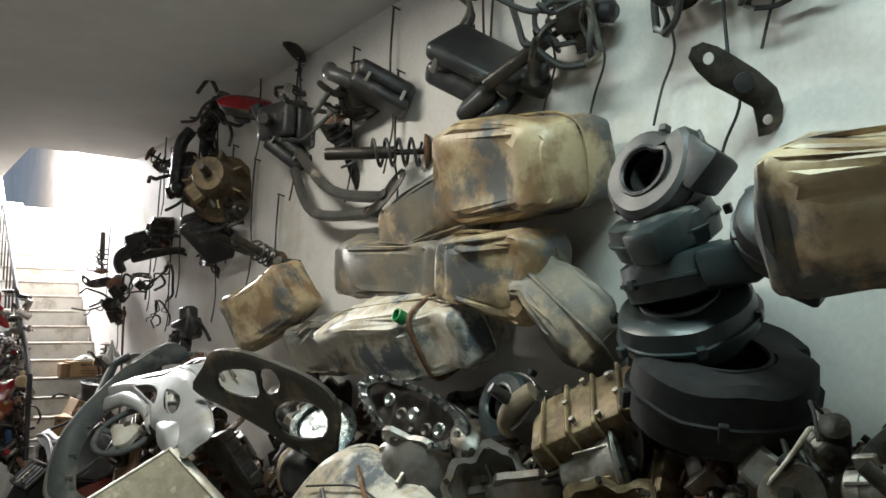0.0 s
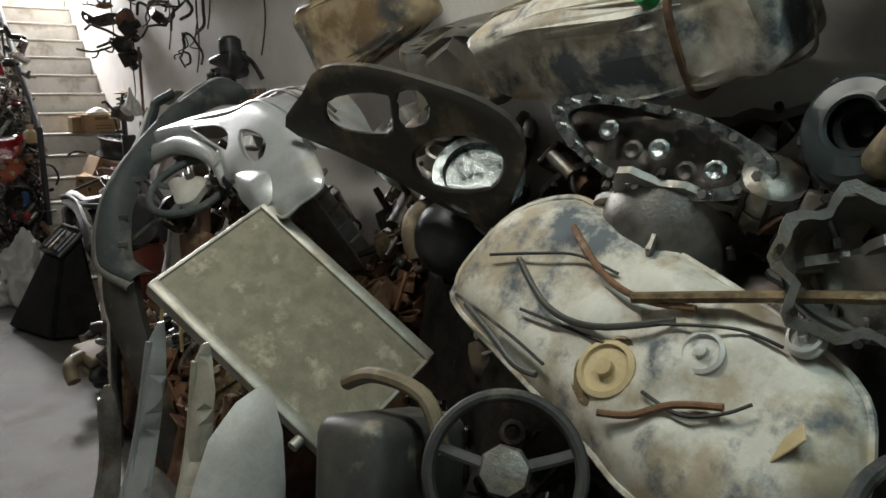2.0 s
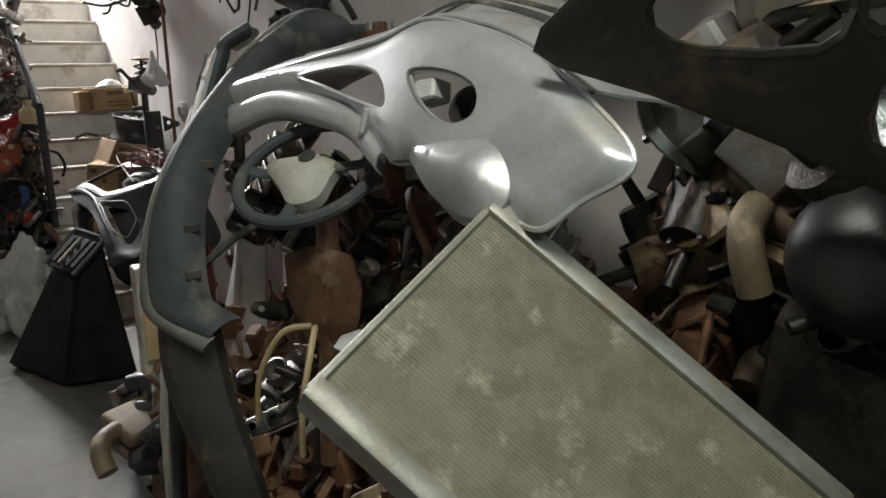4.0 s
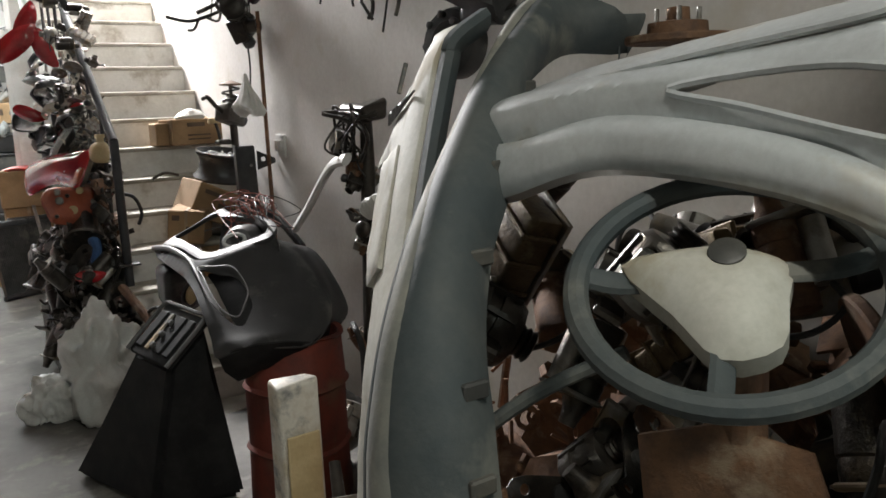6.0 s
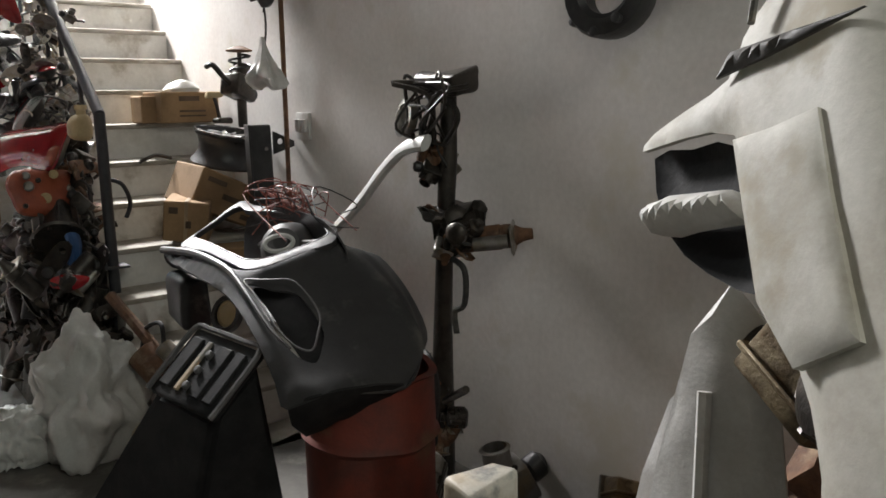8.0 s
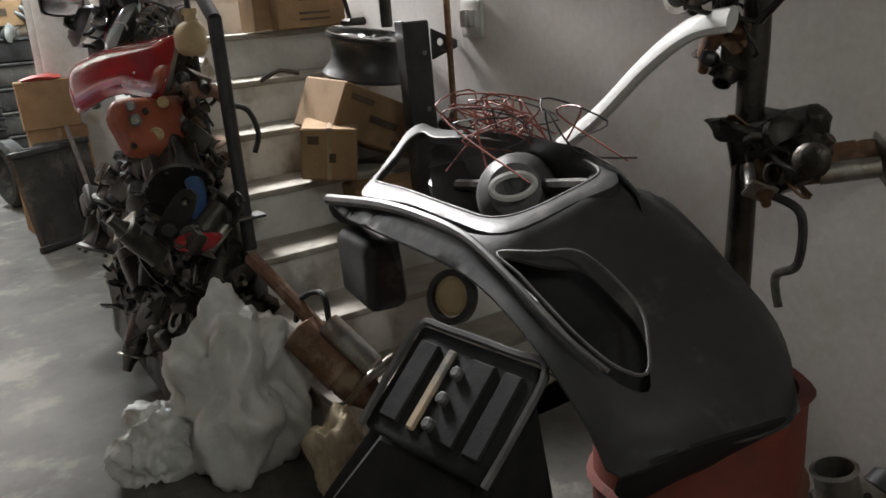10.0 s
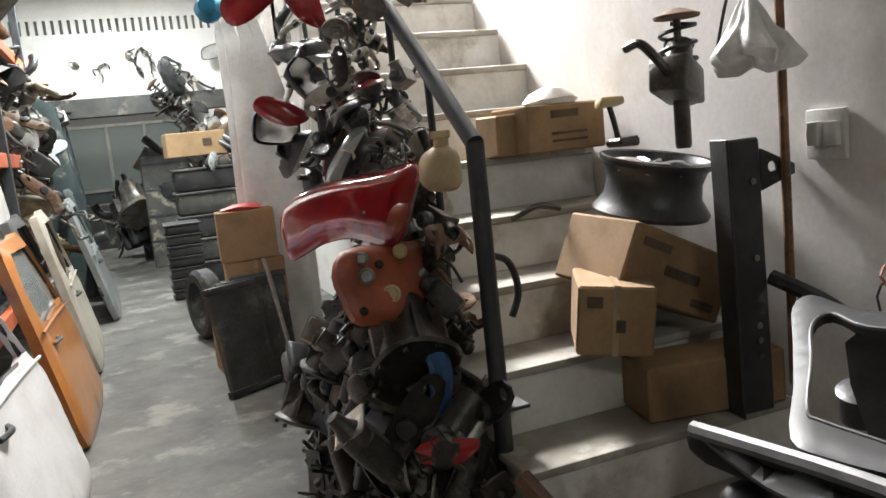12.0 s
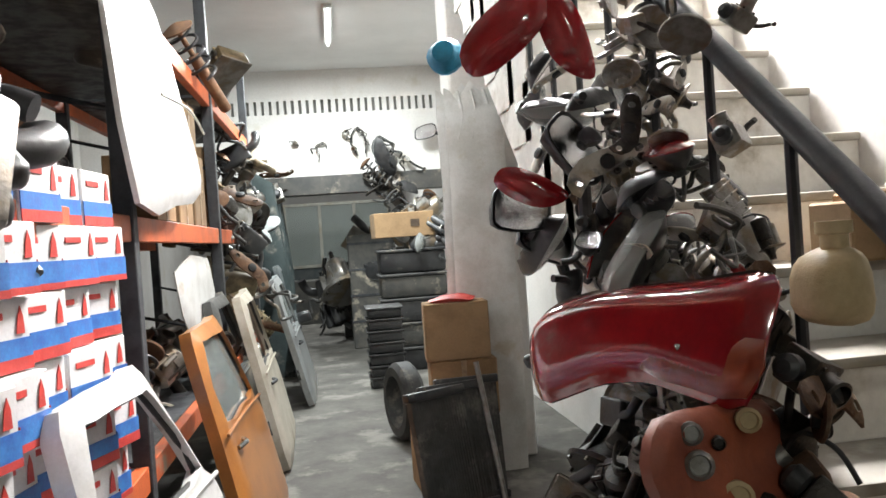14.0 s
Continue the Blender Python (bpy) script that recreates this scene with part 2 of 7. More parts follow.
def part(name, bm, material, parent=None, label="", smooth=35):
    me = bpy.data.meshes.new(name)
    bmesh.ops.recalc_face_normals(bm, faces=bm.faces[:])
    bm.to_mesh(me)
    bm.free()
    me.materials.append(M[material])
    if smooth:
        me.shade_smooth()
        me.set_sharp_from_angle(angle=radians(smooth))
    ob = new(name, me)
    if parent is not None:
        ob.parent = parent
        if parent.parent is None:
            ob.matrix_parent_inverse = Matrix.Translation(-parent.location)
    return tagged(ob, label)


def solo(name, bm, material, label, cat, group="", kind="", smooth=35):
    return tagged(part(name, bm, material, None, "", smooth), label, cat, group, kind)


def box(lo, hi, bevel=0.0, m=None, bm=None, seg=1):
    bm = bm or bmesh.new()
    made = bmesh.ops.create_cube(bm, size=1)["verts"]
    for v in made:
        v.co = Vector([lo[a] if v.co[a] < 0 else hi[a] for a in range(3)])
    if bevel:
        edges = list({e for v in made for e in v.link_edges})
        made = list({v for f in bmesh.ops.bevel(bm, geom=edges, offset=bevel, segments=seg, profile=0.5, affect="EDGES")["faces"] for v in f.verts} | {v for v in made if v.is_valid})
    if m is not None:
        bmesh.ops.transform(bm, matrix=m, verts=[v for v in made if v.is_valid])
    return bm


def lathe(base, axis, profile, seg=20, bm=None, caps=True):
    """Rings of (radius, distance along axis) round the axis from base."""
    bm = bm or bmesh.new()
    base, axis = Vector(base), Vector(axis).normalized()
    u = axis.orthogonal().normalized()
    w = axis.cross(u)
    rings = []
    for r, h in profile:
        rings.append([bm.verts.new(base + axis * h + (u * math.cos(2 * math.pi * i / seg) + w * math.sin(2 * math.pi * i / seg)) * max(r, 1e-4)) for i in range(seg)])
    for a, b in zip(rings, rings[1:]):
        for i in range(seg):
            bm.faces.new((a[i], a[(i + 1) % seg], b[(i + 1) % seg], b[i]))
    if caps:
        bm.faces.new(rings[0][::-1])
        bm.faces.new(rings[-1])
    return bm


def cyl(p0, p1, r0, r1=None, seg=14, bm=None):
    d = Vector(p1) - Vector(p0)
    return lathe(p0, d, [(r0, 0), (r1 if r1 is not None else r0, d.length)], seg, bm)


def spline(pts, n=8, closed=False):
    pts = [Vector(p) for p in pts]
    out, c = [], len(pts)
    for i in range(c if closed else c - 1):
        p1, p2 = pts[i], pts[(i + 1) % c]
        p0 = pts[i - 1] if closed or i else p1
        p3 = pts[(i + 2) % c] if closed or i + 2 < c else p2
        for k in range(n):
            t = k / n
            out.append(0.5 * ((2 * p1) + (p2 - p0) * t + (2 * p0 - 5 * p1 + 4 * p2 - p3) * t * t + (3 * p1 - p0 - 3 * p2 + p3) * t ** 3))
    if not closed:
        out.append(pts[-1])
    return out


def tube(pts, r, seg=8, closed=False, n=6, bm=None, flat=1.0):
    """A round rod swept along a smooth line; r may be one radius or one for each end."""
    bm = bm or bmesh.new()
    line = spline(pts, n, closed) if n > 1 else [Vector(p) for p in pts]
    c, rings = len(line), []
    ref = None
    for i, p in enumerate(line):
        a = line[i - 1] if closed or i else p
        b = line[(i + 1) % c] if closed or i + 1 < c else p
        d = (b - a).normalized() if (b - a).length > 1e-9 else Vector((0, 0, 1))
        u = d.orthogonal().normalized() if ref is None else (ref - d * ref.dot(d)).normalized()
        ref = u
        w = d.cross(u)
        rr = r if not isinstance(r, tuple) else r[0] + (r[1] - r[0]) * i / max(1, c - 1)
        rings.append([bm.verts.new(p + u * rr * math.cos(2 * math.pi * k / seg) + w * rr * flat * math.sin(2 * math.pi * k / seg)) for k in range(seg)])
    for i in range(c if closed else c - 1):
        a, b = rings[i], rings[(i + 1) % c]
        for k in range(seg):
            bm.faces.new((a[k], a[(k + 1) % seg], b[(k + 1) % seg], b[k]))
    if not closed:
        bm.faces.new(rings[0][::-1])
        bm.faces.new(rings[-1])
    return bm


def inside(p, poly):
    x, y, hit = p[0], p[1], False
    for i in range(len(poly)):
        (x1, y1), (x2, y2) = poly[i - 1], poly[i]
        if (y1 > y) != (y2 > y) and x < (x2 - x1) * (y - y1) / (y2 - y1) + x1:
            hit = not hit
    return hit


def panel(outline, holes=(), thick=0.006, bulge=0.0, edge=0.06, step=0.03, face=(0, 0, 1), n=3, lip=0.0, bend=None, hole_n=3):
    """A moulded sheet: a smooth outline with openings, domed towards face, of real thickness, with rolled lips round its openings."""
    out3 = spline(outline, n, True) if n > 1 else [Vector(p) for p in outline]
    holes3 = [spline(h, hole_n, True) if hole_n > 1 else [Vector(p) for p in h] for h in holes]
    cen = sum(out3, Vector()) / len(out3)
    q = np.array([p - cen for p in out3])
    nrm = Vector(np.linalg.svd(q)[2][2])
    if nrm.dot(Vector(face)) < 0:
        nrm = -nrm
    u = nrm.orthogonal().normalized()
    w = nrm.cross(u)
    flat = lambda p: ((p - cen).dot(u), (p - cen).dot(w))
    po = [flat(p) for p in out3]
    ph = [[flat(p) for p in h] for h in holes3]
    off = np.array([(p - cen).dot(nrm) for p in out3])
    pts, edges = list(po), [(i, (i + 1) % len(po)) for i in range(len(po))]
    for h in ph:
        k = len(pts)
        pts += h
        edges += [(k + i, k + (i + 1) % len(h)) for i in range(len(h))]
    ring = np.array(po)
    xs, ys = ring[:, 0], ring[:, 1]
    allring = np.array(pts)
    ex, ey = np.roll(xs, -1) - xs, np.roll(ys, -1) - ys
    el = ex * ex + ey * ey + 1e-12
    x = xs.min() + step / 2
    while x < xs.max():
        y = ys.min() + step / 2
        while y < ys.max():
            if inside((x, y), po) and not any(inside((x, y), h) for h in ph) and np.min(np.hypot(allring[:, 0] - x, allring[:, 1] - y)) > step * 0.45:
                pts.append((x, y))
            y += step
        x += step
    from mathutils import geometry
    v2, _, f2, *_ = geometry.delaunay_2d_cdt([Vector(p) for p in pts], edges, [], 0, 1e-6)
    bm = bmesh.new()
    front, back = [], []
    for p in v2:
        tt = np.clip(((p[0] - xs) * ex + (p[1] - ys) * ey) / el, 0, 1)
        dist = np.hypot(xs + tt * ex - p[0], ys + tt * ey - p[1])
        wgt = el ** 0.5 / (dist + 0.004) ** 2
        h = float((wgt * off).sum() / wgt.sum())
        dd = min(float(dist.min()) / edge, 1.0)
        h += bulge * (1 - (1 - dd) ** 2)
        if bend:
            h += bend(p[0], p[1])
        base = cen + u * p[0] + w * p[1]
        front.append(bm.verts.new(base + nrm * h))
        back.append(bm.verts.new(base + nrm * (h - thick)))
    count = {}
    for f in f2:
        c = (sum(v2[i][0] for i in f) / len(f), sum(v2[i][1] for i in f) / len(f))
        if not inside(c, po) or any(inside(c, h) for h in ph):
            continue
        bm.faces.new([front[i] for i in f])
        bm.faces.new([back[i] for i in reversed(f)])
        for i in range(len(f)):
            e = (f[i], f[(i + 1) % len(f)])
            if (e[1], e[0]) in count:
                count.pop((e[1], e[0]))
            else:
                count[e] = 1
    for a, b in count:
        bm.faces.new((front[b], front[a], back[a], back[b]))
    loose = [v for v in bm.verts if not v.link_faces]
    bmesh.ops.delete(bm, geom=loose, context="VERTS")
    if lip:
        for h in holes3:
            tube([p + nrm * bulge * 0.8 for p in h], lip, 6, True, 1, bm)
        tube([p for p in out3], lip, 6, True, 1, bm)
    return bm


def xf(bm, m):
    bmesh.ops.transform(bm, matrix=m, verts=bm.verts[:])
    return bm


def lumpy(bm, amount, scale, seed=0):
    for v in bm.verts:
        v.co += Vector([noise.noise(v.co * scale + Vector((seed, k * 7.1, 3.3))) for k in range(3)]) * amount
    return bm


def basis(o, ex, ey):
    """Frame at o with x along ex, y near ey."""
    ex = Vector(ex).normalized()
    ez = ex.cross(Vector(ey)).normalized()
    ey = ez.cross(ex)
    return Matrix(((ex.x, ey.x, ez.x, o[0]), (ex.y, ey.y, ez.y, o[1]), (ex.z, ey.z, ez.z, o[2]), (0, 0, 0, 1)))


# ---- the building ----
CEIL = 3.5
solo("floor", box((-4.4, -10.6, -0.12), (0.2, 17.2, 0.0)), "floor", "worn grey concrete floor with pale polished patches", "floor", kind="structure", smooth=0)
solo("wall_east", box((0.0, -10.6, -0.12), (0.2, 17.2, 6.2)), "wall", "whitewashed plaster wall stained by hanging car parts", "wall", kind="structure", smooth=0)
solo("wall_west", box((-4.6, -10.6, -0.12), (-4.4, 17.2, CEIL)), "wall", "whitewashed plaster wall behind the racks", "wall", kind="structure", smooth=0)
solo("wall_south", box((-4.6, -10.8, -0.12), (0.2, -10.6, CEIL)), "wall", "plain whitewashed end wall", "wall", kind="structure", smooth=0)
solo("wall_north", box((-4.6, 17.2, -0.12), (0.2, 17.4, CEIL)), "wall", "plain whitewashed end wall behind a glazed office front", "wall", kind="structure", smooth=0)
bm = box((-4.6, -10.8, CEIL), (-0.96, 17.4, CEIL + 0.15))
box((-0.96, -10.8, CEIL), (0.2, 0.2, CEIL + 0.15), bm=bm)
box((-0.96, 5.6, CEIL), (0.2, 17.4, CEIL + 0.15), bm=bm)
solo("ceiling", bm, "ceiling", "white painted concrete ceiling open over the stairs", "ceiling", kind="structure", smooth=0)
bm = box((-1.04, 0.2, CEIL + 0.15), (-0.96, 5.6, 6.2))
box((-1.04, 0.1, CEIL + 0.15), (0, 0.2, 6.2), bm=bm)
solo("wall_stairwell", bm, "wall", "whitewashed walls of the stairwell above the ceiling", "wall", kind="structure", smooth=0)
# header wall across the hall with a row of narrow slots
HY = 9.0
header = thing("wall_header", "white header wall with a row of narrow vent slots", "wall", kind="structure")
part("lower_band", box((-4.4, HY, 2.22), (0.0, HY + 0.15, 2.98)), "wall", header, smooth=0)
part("upper_band", box((-4.4, HY, 3.14), (0.0, HY + 0.15, CEIL)), "wall", header, smooth=0)
for k in range(50):
    part("slat", box((-4.4 + 0.088 * k, HY, 2.98), (-4.348 + 0.088 * k, HY + 0.15, 3.14)), "wall", header, smooth=0)
solo("beam", box((-4.4, HY - 0.08, 2.0), (0.0, HY + 0.2, 2.22), 0.004), "dusty_black", "dark steel beam under the white header wall", "beam", kind="structure")
bm = box((-0.84, 4.15, 0), (-0.44, 4.5, CEIL), 0.012)
solo("pillar", bm, "wall", "whitewashed square pillar at the stair's end", "pillar", kind="structure")

# stairs: a solid flight against the east wall
RISE, GO, SX = 0.18, 0.23, -0.84
stairs = thing("stairs", "white painted concrete stairs with dusty treads climbing along the wall", "stairs", kind="structure")
side = [(-0.40, 0.0), (-0.20, 0.0), (4.15, 3.24), (4.15, 3.0), (1.2, 0.50), (0.9, 0.0)]
bm = bmesh.new()
va = [bm.verts.new((SX + 0.006, y, z)) for y, z in side]
vb = [bm.verts.new((-0.001, y, z)) for y, z in side]
bm.faces.new(va)
bm.faces.new(vb[::-1])
for i in range(len(side)):
    bm.faces.new((va[i], vb[i], vb[(i + 1) % len(side)], va[(i + 1) % len(side)]))
part("stair_slab", bm, "step", stairs, smooth=0)
for k in range(-2, 18):
    y0, z1 = GO * k, 0.36 + RISE * k
    bm = box((SX, y0 + 0.012, max(0, z1 - RISE - 0.25)), (-0.002, y0 + GO + 0.10, z1 - 0.022))
    part("riser", bm, "step", stairs, smooth=0)
    part("tread", lumpy(box((SX - 0.012, y0 - 0.006, z1 - 0.026), (-0.003, y0 + GO + 0.012, z1), 0.008, seg=2), 0.004, 9, k), "tread", stairs)

# ---- kinds of scrap, each built once at the origin ----
R = random.Random(7)


def bolts(centre, axis, radius, count, size, material, parent, name="bolt"):
    axis = Vector(axis).normalized()
    u = axis.orthogonal().normalized()
    w = axis.cross(u)
    for i in range(count):
        a = 2 * math.pi * i / count
        p = Vector(centre) + (u * math.cos(a) + w * math.sin(a)) * radius
        part(name, cyl(p, p + axis * size * 0.9, size * 0.55, seg=6), material, parent)


def make_gearbox(label, metal="alu"):
    o = thing("gearbox", label, "gearbox")
    bm = lathe((0, 0, 0), (1, 0, 0), [(0.165, 0), (0.175, 0.015), (0.15, 0.03), (0.13, 0.09), (0.10, 0.16), (0.085, 0.24), (0.075, 0.30)], 22)
    part("casing", lumpy(bm, 0.014, 9, 1), metal, o)
    for i in range(7):
        part("rib", box((0.03, 0.105, -0.006), (0.20, 0.15, 0.006), 0.003, pose(0, 0, 0, i * 51)), metal, o)
    part("output_shaft", cyl((0.28, 0, 0), (0.42, 0, 0), 0.022, 0.018), "oily", o)
    part("selector_box", lumpy(box((0.08, -0.05, 0.07), (0.22, 0.05, 0.15), 0.012), 0.006, 20), metal, o)
    bolts((0.0, 0, 0), (-1, 0, 0), 0.155, 8, 0.02, "oily", o)
    return o


def make_bell(label, metal="alu"):
    o = thing("bell_housing", label, "bell housing")
    n = 44
    ring = []
    for i in range(n):
        a = 2 * math.pi * i / n
        r = 0.185 + 0.018 * math.cos(5 * a + 0.4) + 0.014 * math.cos(9 * a)
        ring.append((r * math.cos(a), r * math.sin(a), 0))
    hole = [(x * 0.84, y * 0.84, 0) for x, y, _ in ring]
    part("flange", panel(ring, [hole], 0.018, 0, n=1, hole_n=1, step=0.05), metal, o)
    bm = lathe((0, 0, -0.012), (0, 0, -1), [(0.165, 0), (0.15, 0.05), (0.125, 0.10), (0.085, 0.135), (0.05, 0.14), (0.045, 0.18)], 28, caps=False)
    part("bell", lumpy(bm, 0.012, 8, 3), metal, o)
    part("bearing_sleeve", lathe((0, 0, -0.15), (0, 0, 1), [(0.05, 0), (0.05, 0.03), (0.034, 0.035), (0.032, 0.06)], 18), "oily", o)
    for i in range(5):
        part("inner_rib", box((0.04, -0.008, -0.15), (0.13, 0.008, -0.105), 0.004, pose(0, 0, 0, 0, 0, i * 72 + 20)), metal, o)
    bolts((0, 0, 0), (0, 0, 1), 0.176, 7, 0.02, "oily", o)
    return o


def make_alternator(label, metal="alu"):
    o = thing("alternator", label, "alternator")
    part("body", lumpy(lathe((0, 0, 0), (1, 0, 0), [(0.03, 0), (0.06, 0.005), (0.072, 0.02), (0.072, 0.06), (0.066, 0.062), (0.066, 0.085), (0.072, 0.088), (0.07, 0.13), (0.05, 0.145), (0.02, 0.15)], 20), 0.004, 20), metal, o)
    for i in range(8):
        part("cooling_fin", box((0.025, 0.058, -0.005), (0.125, 0.0765, 0.005), 0, pose(0, 0, 0, i * 45)), "oily", o)
    part("pulley", lathe((-0.035, 0, 0), (1, 0, 0), [(0.03, 0), (0.034, 0.003), (0.028, 0.01), (0.034, 0.016), (0.028, 0.022), (0.034, 0.03), (0.02, 0.036)], 18), "oily", o)
    part("mounting_lug", box((0.03, 0.05, -0.012), (0.10, 0.115, 0.012), 0.006), metal, o)
    part("mounting_lug", box((0.03, -0.115, -0.012), (0.10, -0.05, 0.012), 0.006), metal, o)
    return o


def make_starter(label, metal="oily"):
    o = thing("starter_motor", label, "starter motor")
    part("motor_body", lathe((0, 0, 0), (1, 0, 0), [(0.03, 0), (0.05, 0.008), (0.052, 0.15), (0.047, 0.155), (0.05, 0.165), (0.048, 0.2), (0.028, 0.24), (0.022, 0.28)], 18), metal, o)
    part("solenoid", cyl((0.05, 0, 0.075), (0.19, 0, 0.075), 0.028, seg=14), "alu", o)
    part("nose_flange", lumpy(box((0.195, -0.06, -0.045), (0.21, 0.06, 0.10), 0.01), 0.006, 14), "alu", o)
    part("cable", tube([(0.05, 0, 0.08), (-0.01, 0.03, 0.1), (-0.05, 0.05, 0.03), (-0.04, 0.08, -0.06)], 0.007), "rubber", o)
    return o


def make_hub(label, metal="rust"):
    o = thing("wheel_hub", label, "wheel hub")
    part("disc", lathe((0, 0, 0), (0, 0, 1), [(0.125, 0), (0.128, 0.004), (0.128, 0.016), (0.125, 0.02), (0.075, 0.021), (0.072, 0.05), (0.03, 0.055), (0.028, 0.085), (0.012, 0.088)], 26), metal, o)
    for i in range(4):
        a = i * math.pi / 2 + 0.4
        part("stud", cyl((0.05 * math.cos(a), 0.05 * math.sin(a), 0.05), (0.05 * math.cos(a), 0.05 * math.sin(a), 0.085), 0.006, seg=6), "alu", o)
    return o


def make_bracket(label, metal="oily"):
    o = thing("steel_bracket", label, "bracket")
    ring = [(-0.16, -0.03, 0), (-0.05, -0.055, 0), (0.10, -0.04, 0), (0.17, -0.10, 0), (0.20, -0.03, 0), (0.12, 0.045, 0), (-0.04, 0.05, 0), (-0.15, 0.03, 0)]
    def eye(x, y, r): return [(x + r * math.cos(i * 0.7854), y + r * math.sin(i * 0.7854), 0) for i in range(8)]
    part("plate", panel(ring, [eye(-0.11, 0, 0.018), eye(0.02, 0, 0.026), eye(0.155, -0.045, 0.016)], 0.008, 0.01, 0.02, n=2, bend=lambda x, y: 0.5 * x * x), metal, o)
    part("bush", lathe((0.02, 0, -0.02), (0, 0, 1), [(0.026, 0), (0.03, 0.005), (0.03, 0.045), (0.012, 0.05)], 14), "rubber", o)
    return o


def make_hose(label, metal="rubber", seed=1):
    o = thing("hose_bundle", label, "hose")
    r = random.Random(seed)
    for i in range(4):
        p = [(0.02 * i, 0, 0)]
        for k in range(5):
            q = p[-1]
            p.append((q[0] + r.uniform(-0.06, 0.09), q[1] + r.uniform(-0.07, 0.07), q[2] - r.uniform(0.02, 0.10)))
        part("hose", tube(p, r.uniform(0.005, 0.014), 7, n=5), metal, o)
    part("clip", lathe((0.03, 0, -0.01), (0, 0, 1), [(0.03, 0), (0.03, 0.012)], 12), "alu", o)
    return o


def make_throttle(label, metal="alu"):
    o = thing("pump_assembly", label, "pump")
    part("block", lumpy(box((-0.07, -0.055, -0.05), (0.07, 0.055, 0.05), 0.012, seg=2), 0.012, 14, 4), metal, o)
    part("inlet", lathe((0, 0, 0.04), (0.2, 0.1, 1), [(0.045, 0), (0.05, 0.01), (0.04, 0.02), (0.038, 0.07), (0.043, 0.075), (0.034, 0.08), (0.03, 0.03)], 18), metal, o)
    part("actuator", lathe((0.07, 0, 0), (1, 0.1, 0.1), [(0.03, 0), (0.038, 0.01), (0.038, 0.045), (0.02, 0.06)], 16), "black", o)
    part("pipe", tube([(-0.06, 0, 0), (-0.12, 0.01, 0.02), (-0.15, 0.05, 0.06), (-0.13, 0.10, 0.06)], 0.013), "oily", o)
    bolts((0, 0, 0.05), (0, 0, 1), 0.05, 4, 0.014, "oily", o)
    return o


def make_headlamp(label, lens="lens", shell="black"):
    o = thing("headlamp", label, "headlamp")
    ring = [(-0.20, -0.06, 0), (-0.10, -0.10, 0), (0.08, -0.09, 0.0), (0.19, -0.02, -0.03), (0.22, 0.06, -0.06), (0.10, 0.085, -0.01), (-0.08, 0.08, 0), (-0.19, 0.03, 0)]
    part("lens", panel(ring, (), 0.006, 0.035, 0.08, n=3), lens, o)
    back = [(x * 0.97, y * 0.97, z - 0.012) for x, y, z in ring]
    part("housing", panel(back, (), 0.006, 0.09, 0.10, face=(0, 0, -1), n=3), shell, o)
    part("reflector", lathe((-0.05, -0.01, -0.03), (0, 0, 1), [(0.02, 0), (0.05, 0.015), (0.066, 0.04)], 18, caps=False), "chrome", o)
    part("bulb_cap", lathe((-0.05, -0.01, -0.09), (0, 0, -1), [(0.05, 0), (0.05, 0.025), (0.044, 0.03)], 16), "black", o)
    return o


def make_airbox(label, metal="black"):
    o = thing("air_filter_box", label, "air filter box")
    part("lower_half", lumpy(box((-0.13, -0.09, -0.07), (0.13, 0.09, 0.0), 0.025, seg=3), 0.010, 9, 2), metal, o)
    part("lid", lumpy(box((-0.135, -0.095, 0.004), (0.135, 0.095, 0.06), 0.02, seg=3), 0.010, 9, 5), metal, o)
    part("duct", tube([(0.12, 0, 0.03), (0.19, 0.02, 0.03), (0.23, 0.07, 0.02), (0.24, 0.13, -0.01)], 0.034, 12), metal, o)
    for i in (0, 3):
        part("clip", box((-0.10 + i * 0.055, -0.10, -0.02), (-0.085 + i * 0.055, -0.088, 0.03), 0.003), "alu", o)
    return o


def make_mirror(label, shell="black"):
    o = thing("door_mirror", label, "door mirror")
    ring = [(-0.10, -0.055, 0), (0.06, -0.065, 0), (0.11, 0.0, 0), (0.08, 0.065, 0), (-0.07, 0.06, 0), (-0.11, 0.0, 0)]
    part("shell", panel(ring, (), 0.006, 0.07, 0.07, face=(0, 0, -1)), shell, o)
    part("mirror_glass", panel([(x * 0.9, y * 0.88, 0.004) for x, y, z in ring], (), 0.003), "chrome", o)
    part("arm", tube([(0.09, -0.03, -0.03), (0.14, -0.06, -0.05), (0.17, -0.11, -0.05)], 0.018), "black", o)
    return o


def make_strut(label, metal="oily"):
    o = thing("suspension_strut", label, "suspension strut")
    part("damper", lathe((0, 0, -0.3), (0, 0, 1), [(0.022, 0), (0.026, 0.01), (0.026, 0.28), (0.012, 0.285), (0.012, 0.42)], 14), metal, o)
    pts = [(0.055 * math.cos(a * 0.8), 0.055 * math.sin(a * 0.8), -0.12 + 0.0065 * a) for a in range(34)]
    part("spring", tube(pts, 0.007, 6, n=2), "black", o)
    part("spring_plate", lathe((0, 0, 0.10), (0, 0, 1), [(0.03, 0), (0.07, 0.004), (0.072, 0.012), (0.03, 0.03), (0.015, 0.034)], 18), "rust", o)
    return o


